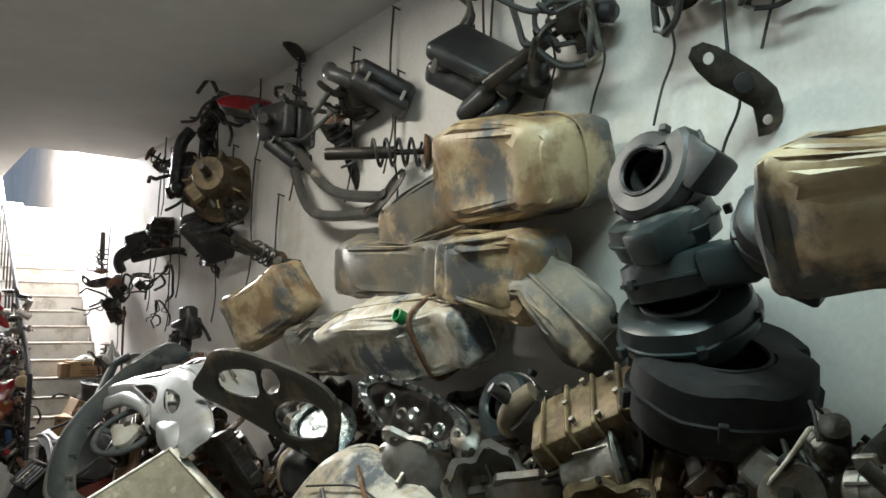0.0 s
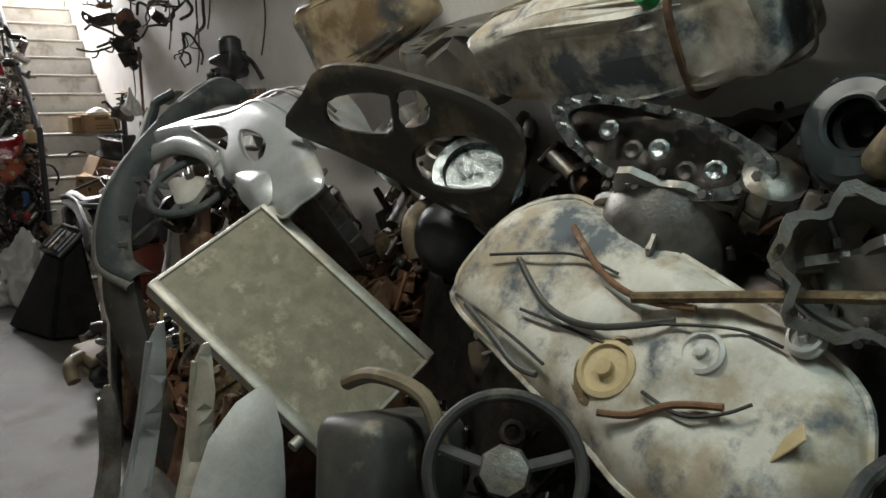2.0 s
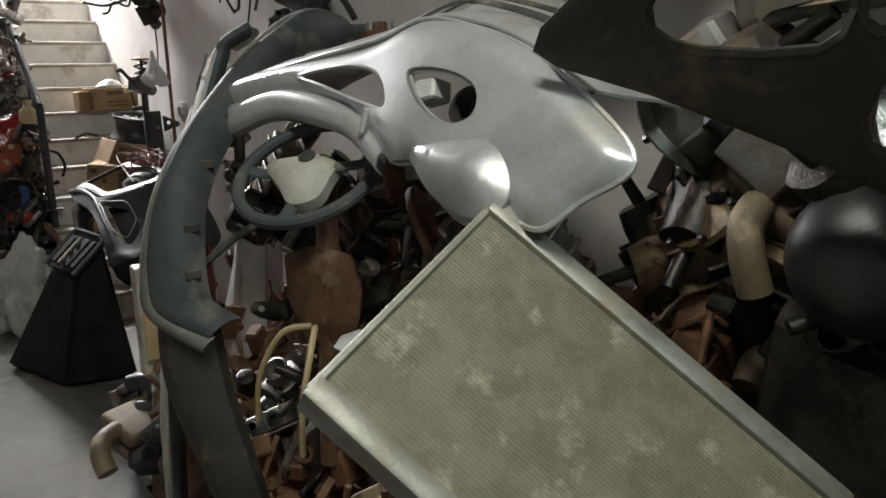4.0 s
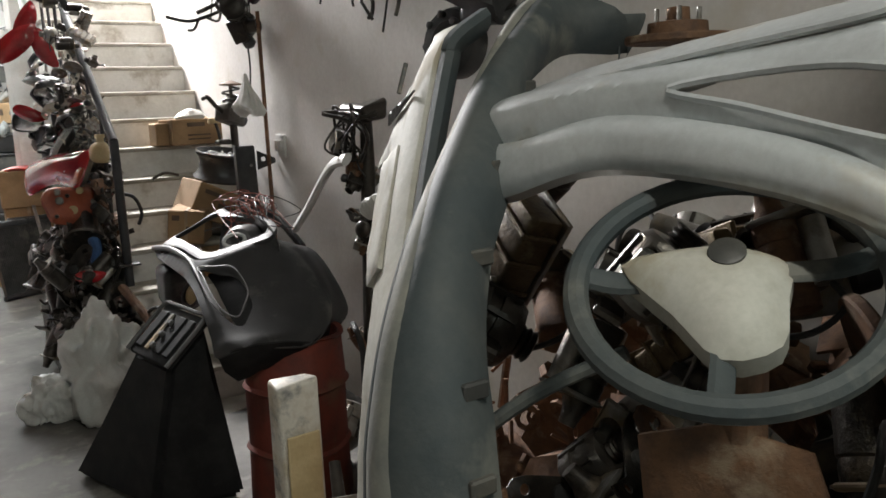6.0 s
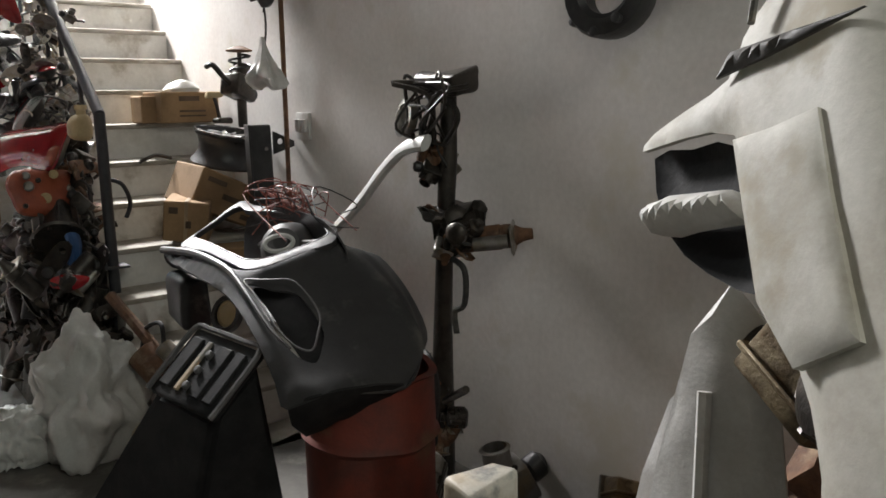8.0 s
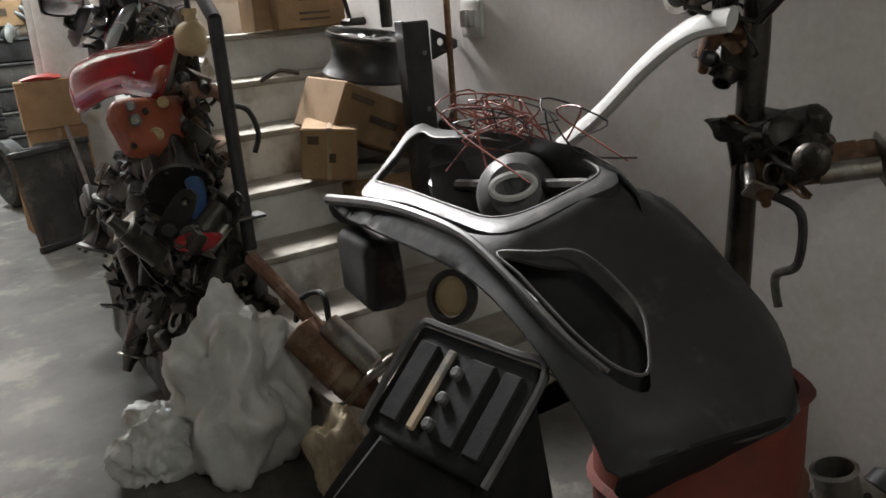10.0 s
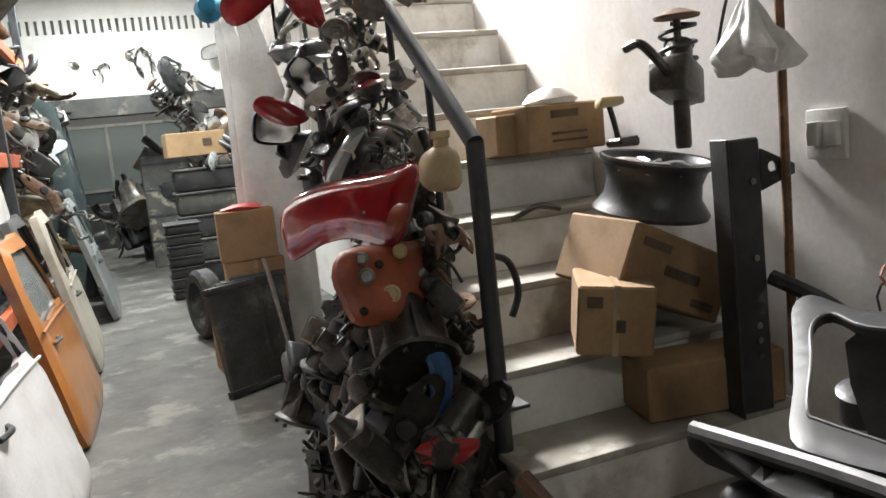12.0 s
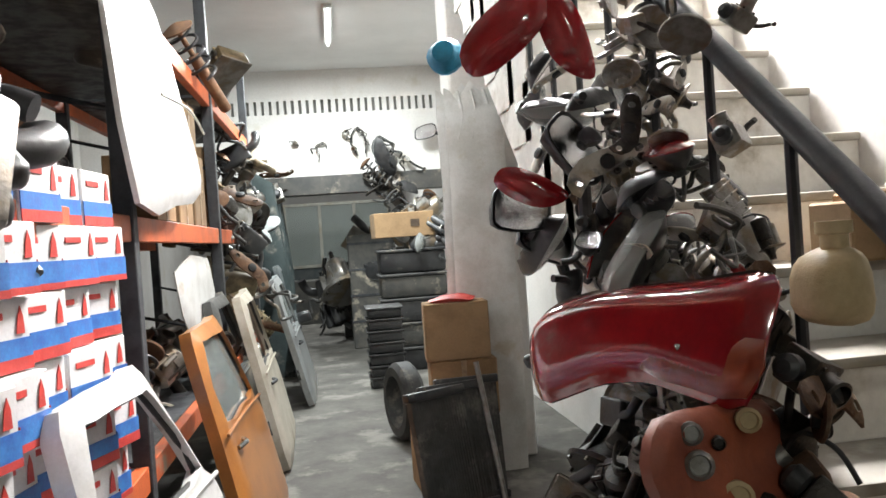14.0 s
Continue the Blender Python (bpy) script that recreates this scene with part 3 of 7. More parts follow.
def make_cylinder_head(label, metal="tan"):
    o = thing("engine_cover", label, "engine cover")
    part("casting", lumpy(box((-0.20, -0.09, -0.05), (0.20, 0.09, 0.04), 0.012, seg=2), 0.012, 12, 9), metal, o)
    for i in range(5):
        part("rib", lumpy(box((-0.165 + i * 0.078, -0.10, -0.045), (-0.153 + i * 0.078, 0.10, 0.052), 0.004), 0.005, 14, i), metal, o)
    for i in range(4):
        part("port", lathe((-0.14 + i * 0.095, -0.09, 0.0), (0, -1, 0.2), [(0.024, 0), (0.028, 0.02), (0.018, 0.022), (0.016, 0.0)], 12), "oily", o)
    part("gasket_face", box((-0.21, -0.10, -0.062), (0.21, 0.10, -0.05), 0.003), "alu", o)
    bolts((0, 0, 0.045), (0, 0, 1), 0.08, 6, 0.016, "alu", o)
    return o


PROTO = {
    "gearbox": [make_gearbox("dirty cast aluminium gearbox casing dumped among scrap parts"), make_gearbox("brown oil-stained gearbox casing in the scrap pile", "tan"), make_gearbox("black oily gearbox casing in the scrap pile", "oily")],
    "bell": [make_bell("grey cast aluminium clutch housing with an open mouth"), make_bell("brown stained clutch housing lying open in the pile", "tan")],
    "alternator": [make_alternator("dusty cast aluminium alternator with a steel pulley"), make_alternator("black oily alternator with a steel pulley", "oily")],
    "starter": [make_starter("oily black starter motor with a bright solenoid"), make_starter("rusty starter motor with a bright solenoid", "rust")],
    "hub": [make_hub("rusty steel wheel hub with a brake disc"), make_hub("dull metal wheel hub with a brake disc", "alu"), make_hub("black oily wheel hub with a brake disc", "oily")],
    "bracket": [make_bracket("oily pressed steel bracket with a rubber bush"), make_bracket("rusty pressed steel bracket with a rubber bush", "rust"), make_bracket("pale dusty plastic bracket with a rubber bush", "tank")],
    "hose": [make_hose("tangled black rubber hoses tied with a clip", "rubber", 1), make_hose("loose grey cables tied with a clip", "dusty_black", 5)],
    "pump": [make_throttle("dirty aluminium pump with a black actuator"), make_throttle("oily black pump with bent pipe", "oily")],
    "headlamp": [make_headlamp("scratched clear car headlamp with a black housing"), make_headlamp("red plastic tail lamp with a dark housing", "red_lens", "dusty_black")],
    "airbox": [make_airbox("black plastic air filter box with a bent duct"), make_airbox("dusty brown air filter box with a bent duct", "brown_dust")],
    "mirror": [make_mirror("black plastic door mirror with a bent arm"), make_mirror("white plastic door mirror with a bent arm", "white_plastic")],
    "strut": [make_strut("black oily suspension strut with a coil spring"), make_strut("rusty suspension strut with a coil spring", "rust")],
    "cover": [make_cylinder_head("tan stained cast engine cover with ribs"), make_cylinder_head("grey cast engine cover with ribs", "alu")],
}
USED = set()


def put(kind, i, loc, rot=(0, 0, 0), size=1.0, group=""):
    """Places one scrap part; the first of a kind is the one that was built, the rest are copies."""
    o = PROTO[kind][i % len(PROTO[kind])]
    m = pose(*loc, *rot)
    if o.name in USED:
        o = copy_thing(o, m)
    else:
        USED.add(o.name)
        o.matrix_basis = m
    o.scale = (size, size, size)
    if group:
        o["group"] = group
    return o


def aim(kind, i, loc, face, roll=0.0, size=1.0, group=""):
    """Places a scrap part with its open side, local z, towards face."""
    o = put(kind, i, loc, (0, 0, 0), size, group)
    m = Matrix.Translation(loc) @ Vector(face).to_track_quat("Z", "Y").to_matrix().to_4x4() @ pose(0, 0, 0, 0, 0, roll)
    o.matrix_basis = m @ Matrix.Diagonal((size, size, size, 1))
    return o


def heap(group, count, xr, yr, top, kinds, seed, size=(0.8, 1.25), depth=0.12):
    r = random.Random(seed)
    for i in range(count):
        x, y = r.uniform(*xr), r.uniform(*yr)
        k = r.choice(kinds)
        put(k, r.randrange(3), (x, y, top(x, y) - r.uniform(0, depth)), (r.uniform(-70, 70), r.uniform(-60, 60), r.uniform(0, 360)), r.uniform(*size), group)


def scree(name, label, xr, yr, top, count, seed, material, group="", big=0.07):
    """Countless small scrap pieces that fill a heap: rods, plates, rings and lumps, joined."""
    r = random.Random(seed)
    bm = bmesh.new()
    nx, ny = 16, 30
    grid = [[None] * (ny + 1) for _ in range(nx + 1)]
    for i in range(nx + 1):
        for j in range(ny + 1):
            x = xr[0] + (xr[1] - xr[0]) * i / nx
            y = yr[0] + (yr[1] - yr[0]) * j / ny
            z = top(x, y) - 0.16 + r.uniform(-0.05, 0.05)
            if i == 0 or j in (0, ny):
                z = 0.0
            grid[i][j] = bm.verts.new((x + r.uniform(-0.02, 0.02) * (0 < i < nx), y + r.uniform(-0.02, 0.02), max(z, 0)))
    for i in range(nx):
        for j in range(ny):
            bm.faces.new((grid[i][j], grid[i + 1][j], grid[i + 1][j + 1], grid[i][j + 1]))
    for c in range(count):
        x, y = r.uniform(*xr), r.uniform(*yr)
        z = max(0.02, top(x, y) - r.uniform(0.02, 0.16))
        m = pose(x, y, z, r.uniform(0, 360), r.uniform(0, 360), r.uniform(0, 360))
        s = r.uniform(0.3 * big, big)
        what = r.randrange(4)
        sub = bmesh.new()
        if what == 0:
            box((-s, -s * 0.6, -0.004), (s, s * 0.6, 0.004), bm=sub)
        elif what == 1:
            cyl((-s * 1.6, 0, 0), (s * 1.6, 0, 0), s * 0.16, seg=6, bm=sub)
        elif what == 2:
            lathe((0, 0, 0), (0, 0, 1), [(s * 0.5, 0), (s * 0.8, 0), (s * 0.8, s * 0.3), (s * 0.5, s * 0.3), (s * 0.5, 0)], 9, sub, False)
        else:
            box((-s * 0.7, -s * 0.5, -s * 0.4), (s * 0.7, s * 0.5, s * 0.4), 0.006, bm=sub)
        xf(sub, m)
        me = bpy.data.meshes.new("t")
        sub.to_mesh(me)
        sub.free()
        bm.from_mesh(me)
        bpy.data.meshes.remove(me)
    return solo(name, bm, material, label, "scrap", group, "stuff", smooth=30)


METAL = ["gearbox", "bell", "alternator", "starter", "hub", "bracket", "hose", "pump", "strut", "cover", "airbox"]

# ---- the long heap against the wall, first stretch ----


def top1(x, y):
    z = 0.50 + 0.80 * min(1, max(0, (x + 1.15) / 0.95)) + 0.08 * math.sin(3.1 * y) + 0.14 * min(1, max(0, (-y - 5.2)))
    return z * 0.55 if -6.4 < y < -4.4 and x < -0.40 else z


def top2(x, y):
    return 0.40 + 0.55 * min(1, max(0, (x + 1.2) / 1.0)) + 0.06 * math.sin(4 * y)


scree("scrap_heap", "heap of small dark oily scrap metal against the wall", (-1.20, -0.02), (-7.9, -4.3), top1, 700, 3, "oily", "wall heap")
scree("scrap_heap", "heap of brown and grey engine scrap under the dashboard", (-1.15, -0.02), (-4.3, -2.45), top2, 420, 4, "rust", "wall heap")

# fuel tank, dusty white, leaning on the heap
tank = thing("fuel_tank", "dusty white plastic fuel tank with black stains leaning on the heap", "fuel tank", loc=(-0.65, -5.55, 0.8))
TF = (-0.79, -0.15, 0.60)
TO = [(-0.686, -5.007, 1.068), (-0.629, -5.005, 1.144), (-0.517, -5.073, 1.272), (-0.448, -5.217, 1.328), (-0.441, -5.366, 1.3), (-0.466, -5.844, 1.15), (-0.499, -6.076, 1.05),
      (-0.558, -6.15, 0.953), (-0.645, -6.159, 0.838), (-0.755, -5.992, 0.735), (-0.787, -5.767, 0.749), (-0.766, -5.57, 0.824), (-0.722, -5.076, 1.004)]
tn = Vector(TF).normalized()
TM = basis((-0.62, -5.55, 1.02), (0.04, -0.96, -0.30), (0.60, -0.05, 0.75))


BOSSES = [(-0.42, 0.10, 0.075, 0.030), (-0.30, -0.08, 0.06, 0.024), (-0.16, 0.12, 0.05, -0.022), (-0.05, -0.02, 0.09, 0.026), (0.10, 0.13, 0.06, 0.024), (0.18, -0.12, 0.055, -0.020), (0.30, 0.05, 0.08, 0.030), (0.43, -0.06, 0.06, 0.026), (0.44, 0.13, 0.045, -0.02)]


def dents(x, y):
    """Moulded bosses and hollows of the tank's upper face, with two long ribs."""
    h = 0.010 * noise.noise(Vector((x * 7, y * 7, 1.7)))
    for bx, by, r, a in BOSSES:
        for px, py in ((bx, by), (by, bx)):
            d = math.hypot(x - px, y - py) / r
            h += 0.55 * a * (1 - d * d) ** 2 if d < 1 else 0
    return h + 0.010 * math.exp(-((y - 0.18 + 0.1 * x) / 0.03) ** 2) + 0.010 * math.exp(-((x - 0.18 + 0.1 * y) / 0.03) ** 2)


part("shell", panel(TO, (), 0.012, 0.07, 0.10, 0.02, TF, 4, bend=dents), "tank", tank)
part("lower_shell", panel([Vector(p) - tn * 0.015 for p in TO], (), 0.012, 0.13, 0.12, 0.04, tuple(-v for v in TF), 4), "tank", tank)
part("seam", tube(TO, 0.011, 6, True, 4), "tank", tank)


def on_tank(p, h=0.07):
    return Vector(p) + tn * h


CAPS = [((-0.664, -5.612, 0.947), 0.072, "cream"), ((-0.573, -5.804, 1.019), 0.05, "white_plastic"), ((-0.489, -5.983, 1.085), 0.036, "white_plastic")]
for p, r, mt in CAPS:
    c = part("pump_cap", lathe(on_tank(p, 0.055), tn, [(r * 1.12, 0), (r * 1.15, 0.012), (r, 0.016), (r, 0.03), (r * 0.82, 0.034), (r * 0.78, 0.024), (r * 0.3, 0.024), (r * 0.28, 0.045), (r * 0.1, 0.047)], 26), mt, tank, "cream plastic pump cap" if mt == "cream" else "white plastic nozzle")
    if r > 0.06:
        part("lock_ring", lathe(on_tank(p, 0.05), tn, [(r * 1.16, 0), (r * 1.34, 0.004), (r * 1.34, 0.016), (r * 1.16, 0.02)], 26), "tan", c, "brown stained lock ring")
for a, b, c, d in [((-0.60, -5.25, 1.13), (-0.64, -5.40, 1.04), (-0.63, -5.55, 1.02), (-0.55, -5.72, 1.06)), ((-0.70, -5.15, 1.0), (-0.72, -5.28, 0.95), (-0.73, -5.38, 0.90), (-0.72, -5.45, 0.89)),
                   ((-0.50, -5.35, 1.22), (-0.55, -5.50, 1.13), (-0.55, -5.62, 1.09), (-0.52, -5.75, 1.09)), ((-0.62, -5.9, 0.93), (-0.65, -5.8, 0.91), (-0.69, -5.72, 0.87), (-0.72, -5.65, 0.86))]:
    part("fuel_line", tube([on_tank(q, 0.098) for q in (a, b, c, d)], 0.009), "rust" if a[1] < -5.3 else "dusty_black", tank, "thin dusty fuel line")
for a, b, c, d in [((-0.70, -5.10, 1.02), (-0.70, -5.22, 0.99), (-0.70, -5.34, 0.955), (-0.71, -5.46, 0.92)), ((-0.66, -5.32, 1.02), (-0.65, -5.42, 1.01), (-0.64, -5.50, 1.0), (-0.63, -5.58, 0.99)),
                   ((-0.60, -5.62, 1.04), (-0.56, -5.74, 1.06), (-0.52, -5.86, 1.07), (-0.50, -5.95, 1.05)), ((-0.66, -5.72, 0.92), (-0.66, -5.82, 0.90), (-0.63, -5.90, 0.92), (-0.60, -5.95, 0.95)), ((-0.62, -5.15, 1.13), (-0.58, -5.28, 1.15), (-0.54, -5.40, 1.16), (-0.52, -5.52, 1.13))]:
    part("vent_line", tube([on_tank(q, 0.092) for q in (a, b, c, d)], 0.0045, 6), "rubber", tank, "thin black vent line")
part("data_plate", box((-0.055, -0.022, 0), (0.055, 0.022, 0.006), 0.002, basis(on_tank((-0.62, -6.03, 0.90), 0.072), (0.10, -0.45, 0.5), (0.6, -0.05, 0.7))), "cream", tank, "cream plastic data plate")

# radiator: core, tanks, fins
rad = thing("radiator", "dusty car radiator with bent fins lying tilted on the heap", "radiator", loc=(-0.9, -4.5, 0.8))
RA, RB, RC = Vector((-0.907, -4.186, 1.234)), Vector((-1.365, -4.301, 1.026)), Vector((-0.557, -4.687, 0.738))
RM = basis(RA, RB - RA, RC - RA)
W, L = (RB - RA).length, (RC - RA).length
part("core", box((0.03, 0.0, -0.034), (W - 0.03, L, -0.0008), 0, RM), "fin", rad, "dusty radiator core", 0)
for i in range(int((W - 0.06) / 0.0078)):
    x = 0.032 + i * 0.0078
    part("fin", xf(lumpy(box((x, 0.004, -0.012), (x + 0.0068, L - 0.004, -0.0002)), 0.0004, 26, i * 0.1), RM), "fin", rad, smooth=0)
for lo, hi in (((-0.012, -0.01, -0.045), (0.034, L + 0.01, 0.012)), ((W - 0.034, -0.01, -0.045), (W + 0.012, L + 0.01, 0.012))):
    part("end_tank", xf(lumpy(box(lo, hi, 0.009, seg=2), 0.004, 16, lo[0]), RM), "rad_frame", rad)
for y in (-0.012, L):
    part("side_channel", xf(box((0.0, y, -0.042), (W, y + 0.014, 0.006), 0.003), RM), "rad_frame", rad)
part("hose_stub", xf(cyl((W - 0.005, L * 0.86, -0.02), (W + 0.05, L * 0.86, -0.02), 0.018), RM), "rad_frame", rad)
part("mount_pin", xf(cyl((0.01, -0.01, -0.02), (0.01, -0.035, -0.02), 0.009, seg=8), RM), "rubber", rad)

# dark parcel shelf with loudspeaker holes over the silver dashboard
ringp = thing("speaker_panel", "dusty brown-black panel with round loudspeaker holes propped on the heap", "panel", loc=(-0.6, -4.6, 1.2))
PO = [(-0.828, -4.194, 1.505), (-0.845, -4.368, 1.623), (-0.849, -4.501, 1.699), (-0.792, -4.699, 1.701), (-0.696, -4.915, 1.646), (-0.622, -5.056, 1.591), (-0.561, -5.121, 1.52), (-0.512, -5.093, 1.42), (-0.474, -5.003, 1.309), (-0.439, -4.898, 1.194), (-0.509, -4.749, 1.238), (-0.615, -4.576, 1.333), (-0.723, -4.387, 1.421)]
holes = [[(-0.637, -4.71, 1.44), (-0.634, -4.828, 1.495), (-0.603, -4.956, 1.507), (-0.555, -5.041, 1.468), (-0.519, -5.027, 1.399), (-0.504, -4.945, 1.331), (-0.539, -4.789, 1.31), (-0.589, -4.687, 1.344)], [(-0.806, -4.452, 1.599), (-0.786, -4.584, 1.631), (-0.735, -4.735, 1.623), (-0.697, -4.706, 1.541), (-0.683, -4.651, 1.489), (-0.734, -4.487, 1.492), (-0.777, -4.414, 1.53)], [(-0.731, -4.766, 1.631), (-0.71, -4.85, 1.639), (-0.673, -4.869, 1.584), (-0.656, -4.815, 1.526), (-0.673, -4.726, 1.509), (-0.703, -4.709, 1.553)]]
part("board", panel(PO, holes, 0.02, 0.008, 0.03, 0.025, (-0.3, -0.7, 0.7), 3), "dusty_brown_and_shade", ringp)
for h in holes:
    part("speaker_rim", tube(h, 0.011, 6, True, 2), "dusty_brown_and_shade", ringp)
spk = thing("loudspeaker", "oily blue-black casting seen through the speaker hole", "engine part", loc=(-0.5, -4.9, 1.4))
part("basket", lathe((-0.407, -4.763, 1.346), (-0.5, -0.6, 0.6), [(0.15, 0), (0.155, 0.02), (0.12, 0.03), (0.10, -0.03), (0.03, -0.05)], 22), "oily_alu", spk)
bolts((-0.407, -4.763, 1.346), (-0.5, -0.6, 0.6), 0.13, 9, 0.025, "oily_alu", spk)
ball = thing("black_ball_housing", "glossy black round airbag housing behind the radiator", "airbag", loc=(-0.55, -4.7, 1.1))
part("dome", lathe((-0.40, -4.62, 1.12), (-0.75, -0.5, 0.3), [(0.14, 0), (0.145, 0.02), (0.13, 0.06), (0.09, 0.10), (0.04, 0.115), (0.0, 0.118)], 26), "black", ball)

# oily sump pan with a row of flange bolts
pan = thing("sump_pan", "oily bright aluminium sump pan with a bolted rim", "sump pan", loc=(-0.42, -5.5, 1.4))
SPO = [(-0.44, -5.13, 1.58), (-0.42, -5.25, 1.62), (-0.40, -5.42, 1.60), (-0.38, -5.62, 1.56), (-0.38, -5.80, 1.47), (-0.40, -5.76, 1.385), (-0.44, -5.56, 1.36), (-0.46, -5.38, 1.40), (-0.46, -5.22, 1.48)]
SPI = [Vector((-0.42, -5.47, 1.48)) + (Vector(p) - Vector((-0.42, -5.47, 1.48))) * 0.80 for p in SPO]
part("rim", panel(SPO, [SPI], 0.02, 0, face=(-1, -0.2, 0.3), step=0.04), "oily_alu", pan)
part("pan_floor", panel([Vector(p) + Vector((0.07, 0.02, -0.03)) for p in SPO], (), 0.01, 0.0, face=(-1, 0, 0.3), bend=lambda x, y: 0.03 * noise.noise(Vector((x * 14, y * 14, 0)))), "oily", pan)
for k in range(5):
    part("oil_boss", lathe((-0.40, -5.32 - 0.085 * k, 1.52 - 0.022 * k - 0.03 * (k % 2)), (-1, -0.3, 0.4), [(0.026, 0), (0.03, 0.008), (0.02, 0.012), (0.006, 0.006)], 9), "oily" if k % 2 else "oily_alu", pan)
for p in spline(SPO, 2, True):
    c = Vector((-0.42, -5.47, 1.48))
    q = c + (p - c) * 0.9
    part("bolt", cyl(q, q + Vector((-0.022, -0.004, 0.006)), 0.012, seg=6), "chrome", pan)


def slab_tank(name, label, mt, c, ax, up, size, seed, extra=()):
    """A pressed fuel tank: rounded body with swages, a seam flange, straps."""
    o = thing(name, label, "fuel tank", "old fuel tanks", loc=c)
    m = basis(c, ax, up)
    lx, ly, lz = (v / 2 for v in size)
    bm = bmesh.new()
    bmesh.ops.create_icosphere(bm, subdivisions=4, radius=1)
    r = random.Random(seed)
    for v in bm.verts:
        s = Vector([math.copysign(abs(t) ** 0.34, t) for t in v.co])
        v.co = Vector((s.x * lx, s.y * ly, s.z * lz))
        v.co.z *= 1 + 0.10 * math.sin(s.x * 5 + seed) + 0.10 * noise.noise(s * 2 + Vector((seed, 0, 0)))
        v.co.y *= 1 + 0.10 * math.sin(s.x * 3.3 + seed * 2)
        v.co += Vector((0, 0, 1)) * 0.012 * math.copysign(1, s.z) * (1 if abs(math.sin(s.x * 7 + seed)) > 0.8 else 0)
    part("body", xf(lumpy(lumpy(bm, 0.035, 4, seed), 0.012, 14, seed), m), mt, o)
    ringpts = [(lx * 1.04 * math.copysign(abs(math.cos(a)) ** 0.5, math.cos(a)), ly * 1.06 * math.copysign(abs(math.sin(a)) ** 0.5, math.sin(a)), 0) for a in [i * math.pi / 12 for i in range(24)]]
    part("seam_flange", xf(tube(ringpts, 0.010, 6, True, 2, flat=0.5), m), mt, o)
    for x in ((0.5,) if seed == 1 else ()):
        sp = [(lx * x, ly * 1.03 * math.copysign(abs(math.cos(a)) ** 0.5, math.cos(a)), lz * 1.10 * math.copysign(abs(math.sin(a)) ** 0.5, math.sin(a))) for a in [i * math.pi / 8 for i in range(16)]]
        part("strap", xf(tube(sp, 0.012, 5, True, 2), m), "rust", o, "rusty steel strap")
    for nm, mt2, p, d, r0 in extra:
        part(nm, xf(lathe(p, d, [(r0, 0), (r0, 0.05), (r0 * 0.8, 0.052), (r0 * 0.78, 0.02)], 16), m), mt2, o)
    return o


slab_tank("fuel_tank", "long beige plastic fuel tank with a green plug", "tank", (-0.30, -5.27, 1.775), (0.06, -1, 0.06), (-0.5, 0, 0.9), (1.02, 0.30, 0.26), 1, [("plug", "green", (0.20, 0.12, 0.10), (0, 0.8, 0.6), 0.028)])
slab_tank("fuel_tank", "grey dented steel fuel tank resting on another tank", "tank_grey", (-0.22, -5.12, 2.07), (0.0, -1, -0.10), (-0.2, 0, 1), (0.92, 0.26, 0.24), 2)
slab_tank("fuel_tank", "short tan steel fuel tank with a ribbed end", "tank_tan", (-0.27, -5.86, 2.02), (0.3, -1, -0.12), (-0.3, 0, 1), (0.48, 0.28, 0.25), 3)
slab_tank("fuel_tank", "big tan and grey fuel tank at the top of the stack", "tank_tan", (-0.24, -5.90, 2.41), (0.0, -1, -0.10), (-0.3, 0, 1), (0.72, 0.34, 0.30), 4)
slab_tank("fuel_tank", "brown steel fuel tank lying under the top tank", "tank_grey", (-0.22, -5.42, 2.29), (0.0, -1, 0.25), (-0.2, 0, 1), (0.74, 0.30, 0.20), 9)
slab_tank("fuel_tank", "tan fuel tank with a grey top leaning at the wall", "tank_tan", (-0.28, -3.85, 1.93), (0.1, -1, 0.35), (-0.4, 0, 1), (0.66, 0.32, 0.24), 5)
slab_tank("fuel_tank", "small grey fuel tank half hidden behind the speaker panel", "tank_grey", (-0.25, -4.50, 1.72), (0.0, -1, 0.1), (-0.4, 0, 1), (0.50, 0.28, 0.20), 6)
slab_tank("silencer_box", "dark grey ribbed exhaust silencer propped at the wall", "tank_grey", (-0.20, -6.13, 1.86), (0.1, -0.75, -0.6), (-0.6, 0.3, 0.7), (0.42, 0.26, 0.22), 7)
slab_tank("fuel_tank", "grey and yellow fuel tank standing at the heap's end", "tank_tan", (-0.52, -7.30, 2.06), (0.2, -1, 0.0), (-0.3, 0, 1), (0.40, 0.30, 0.24), 8)

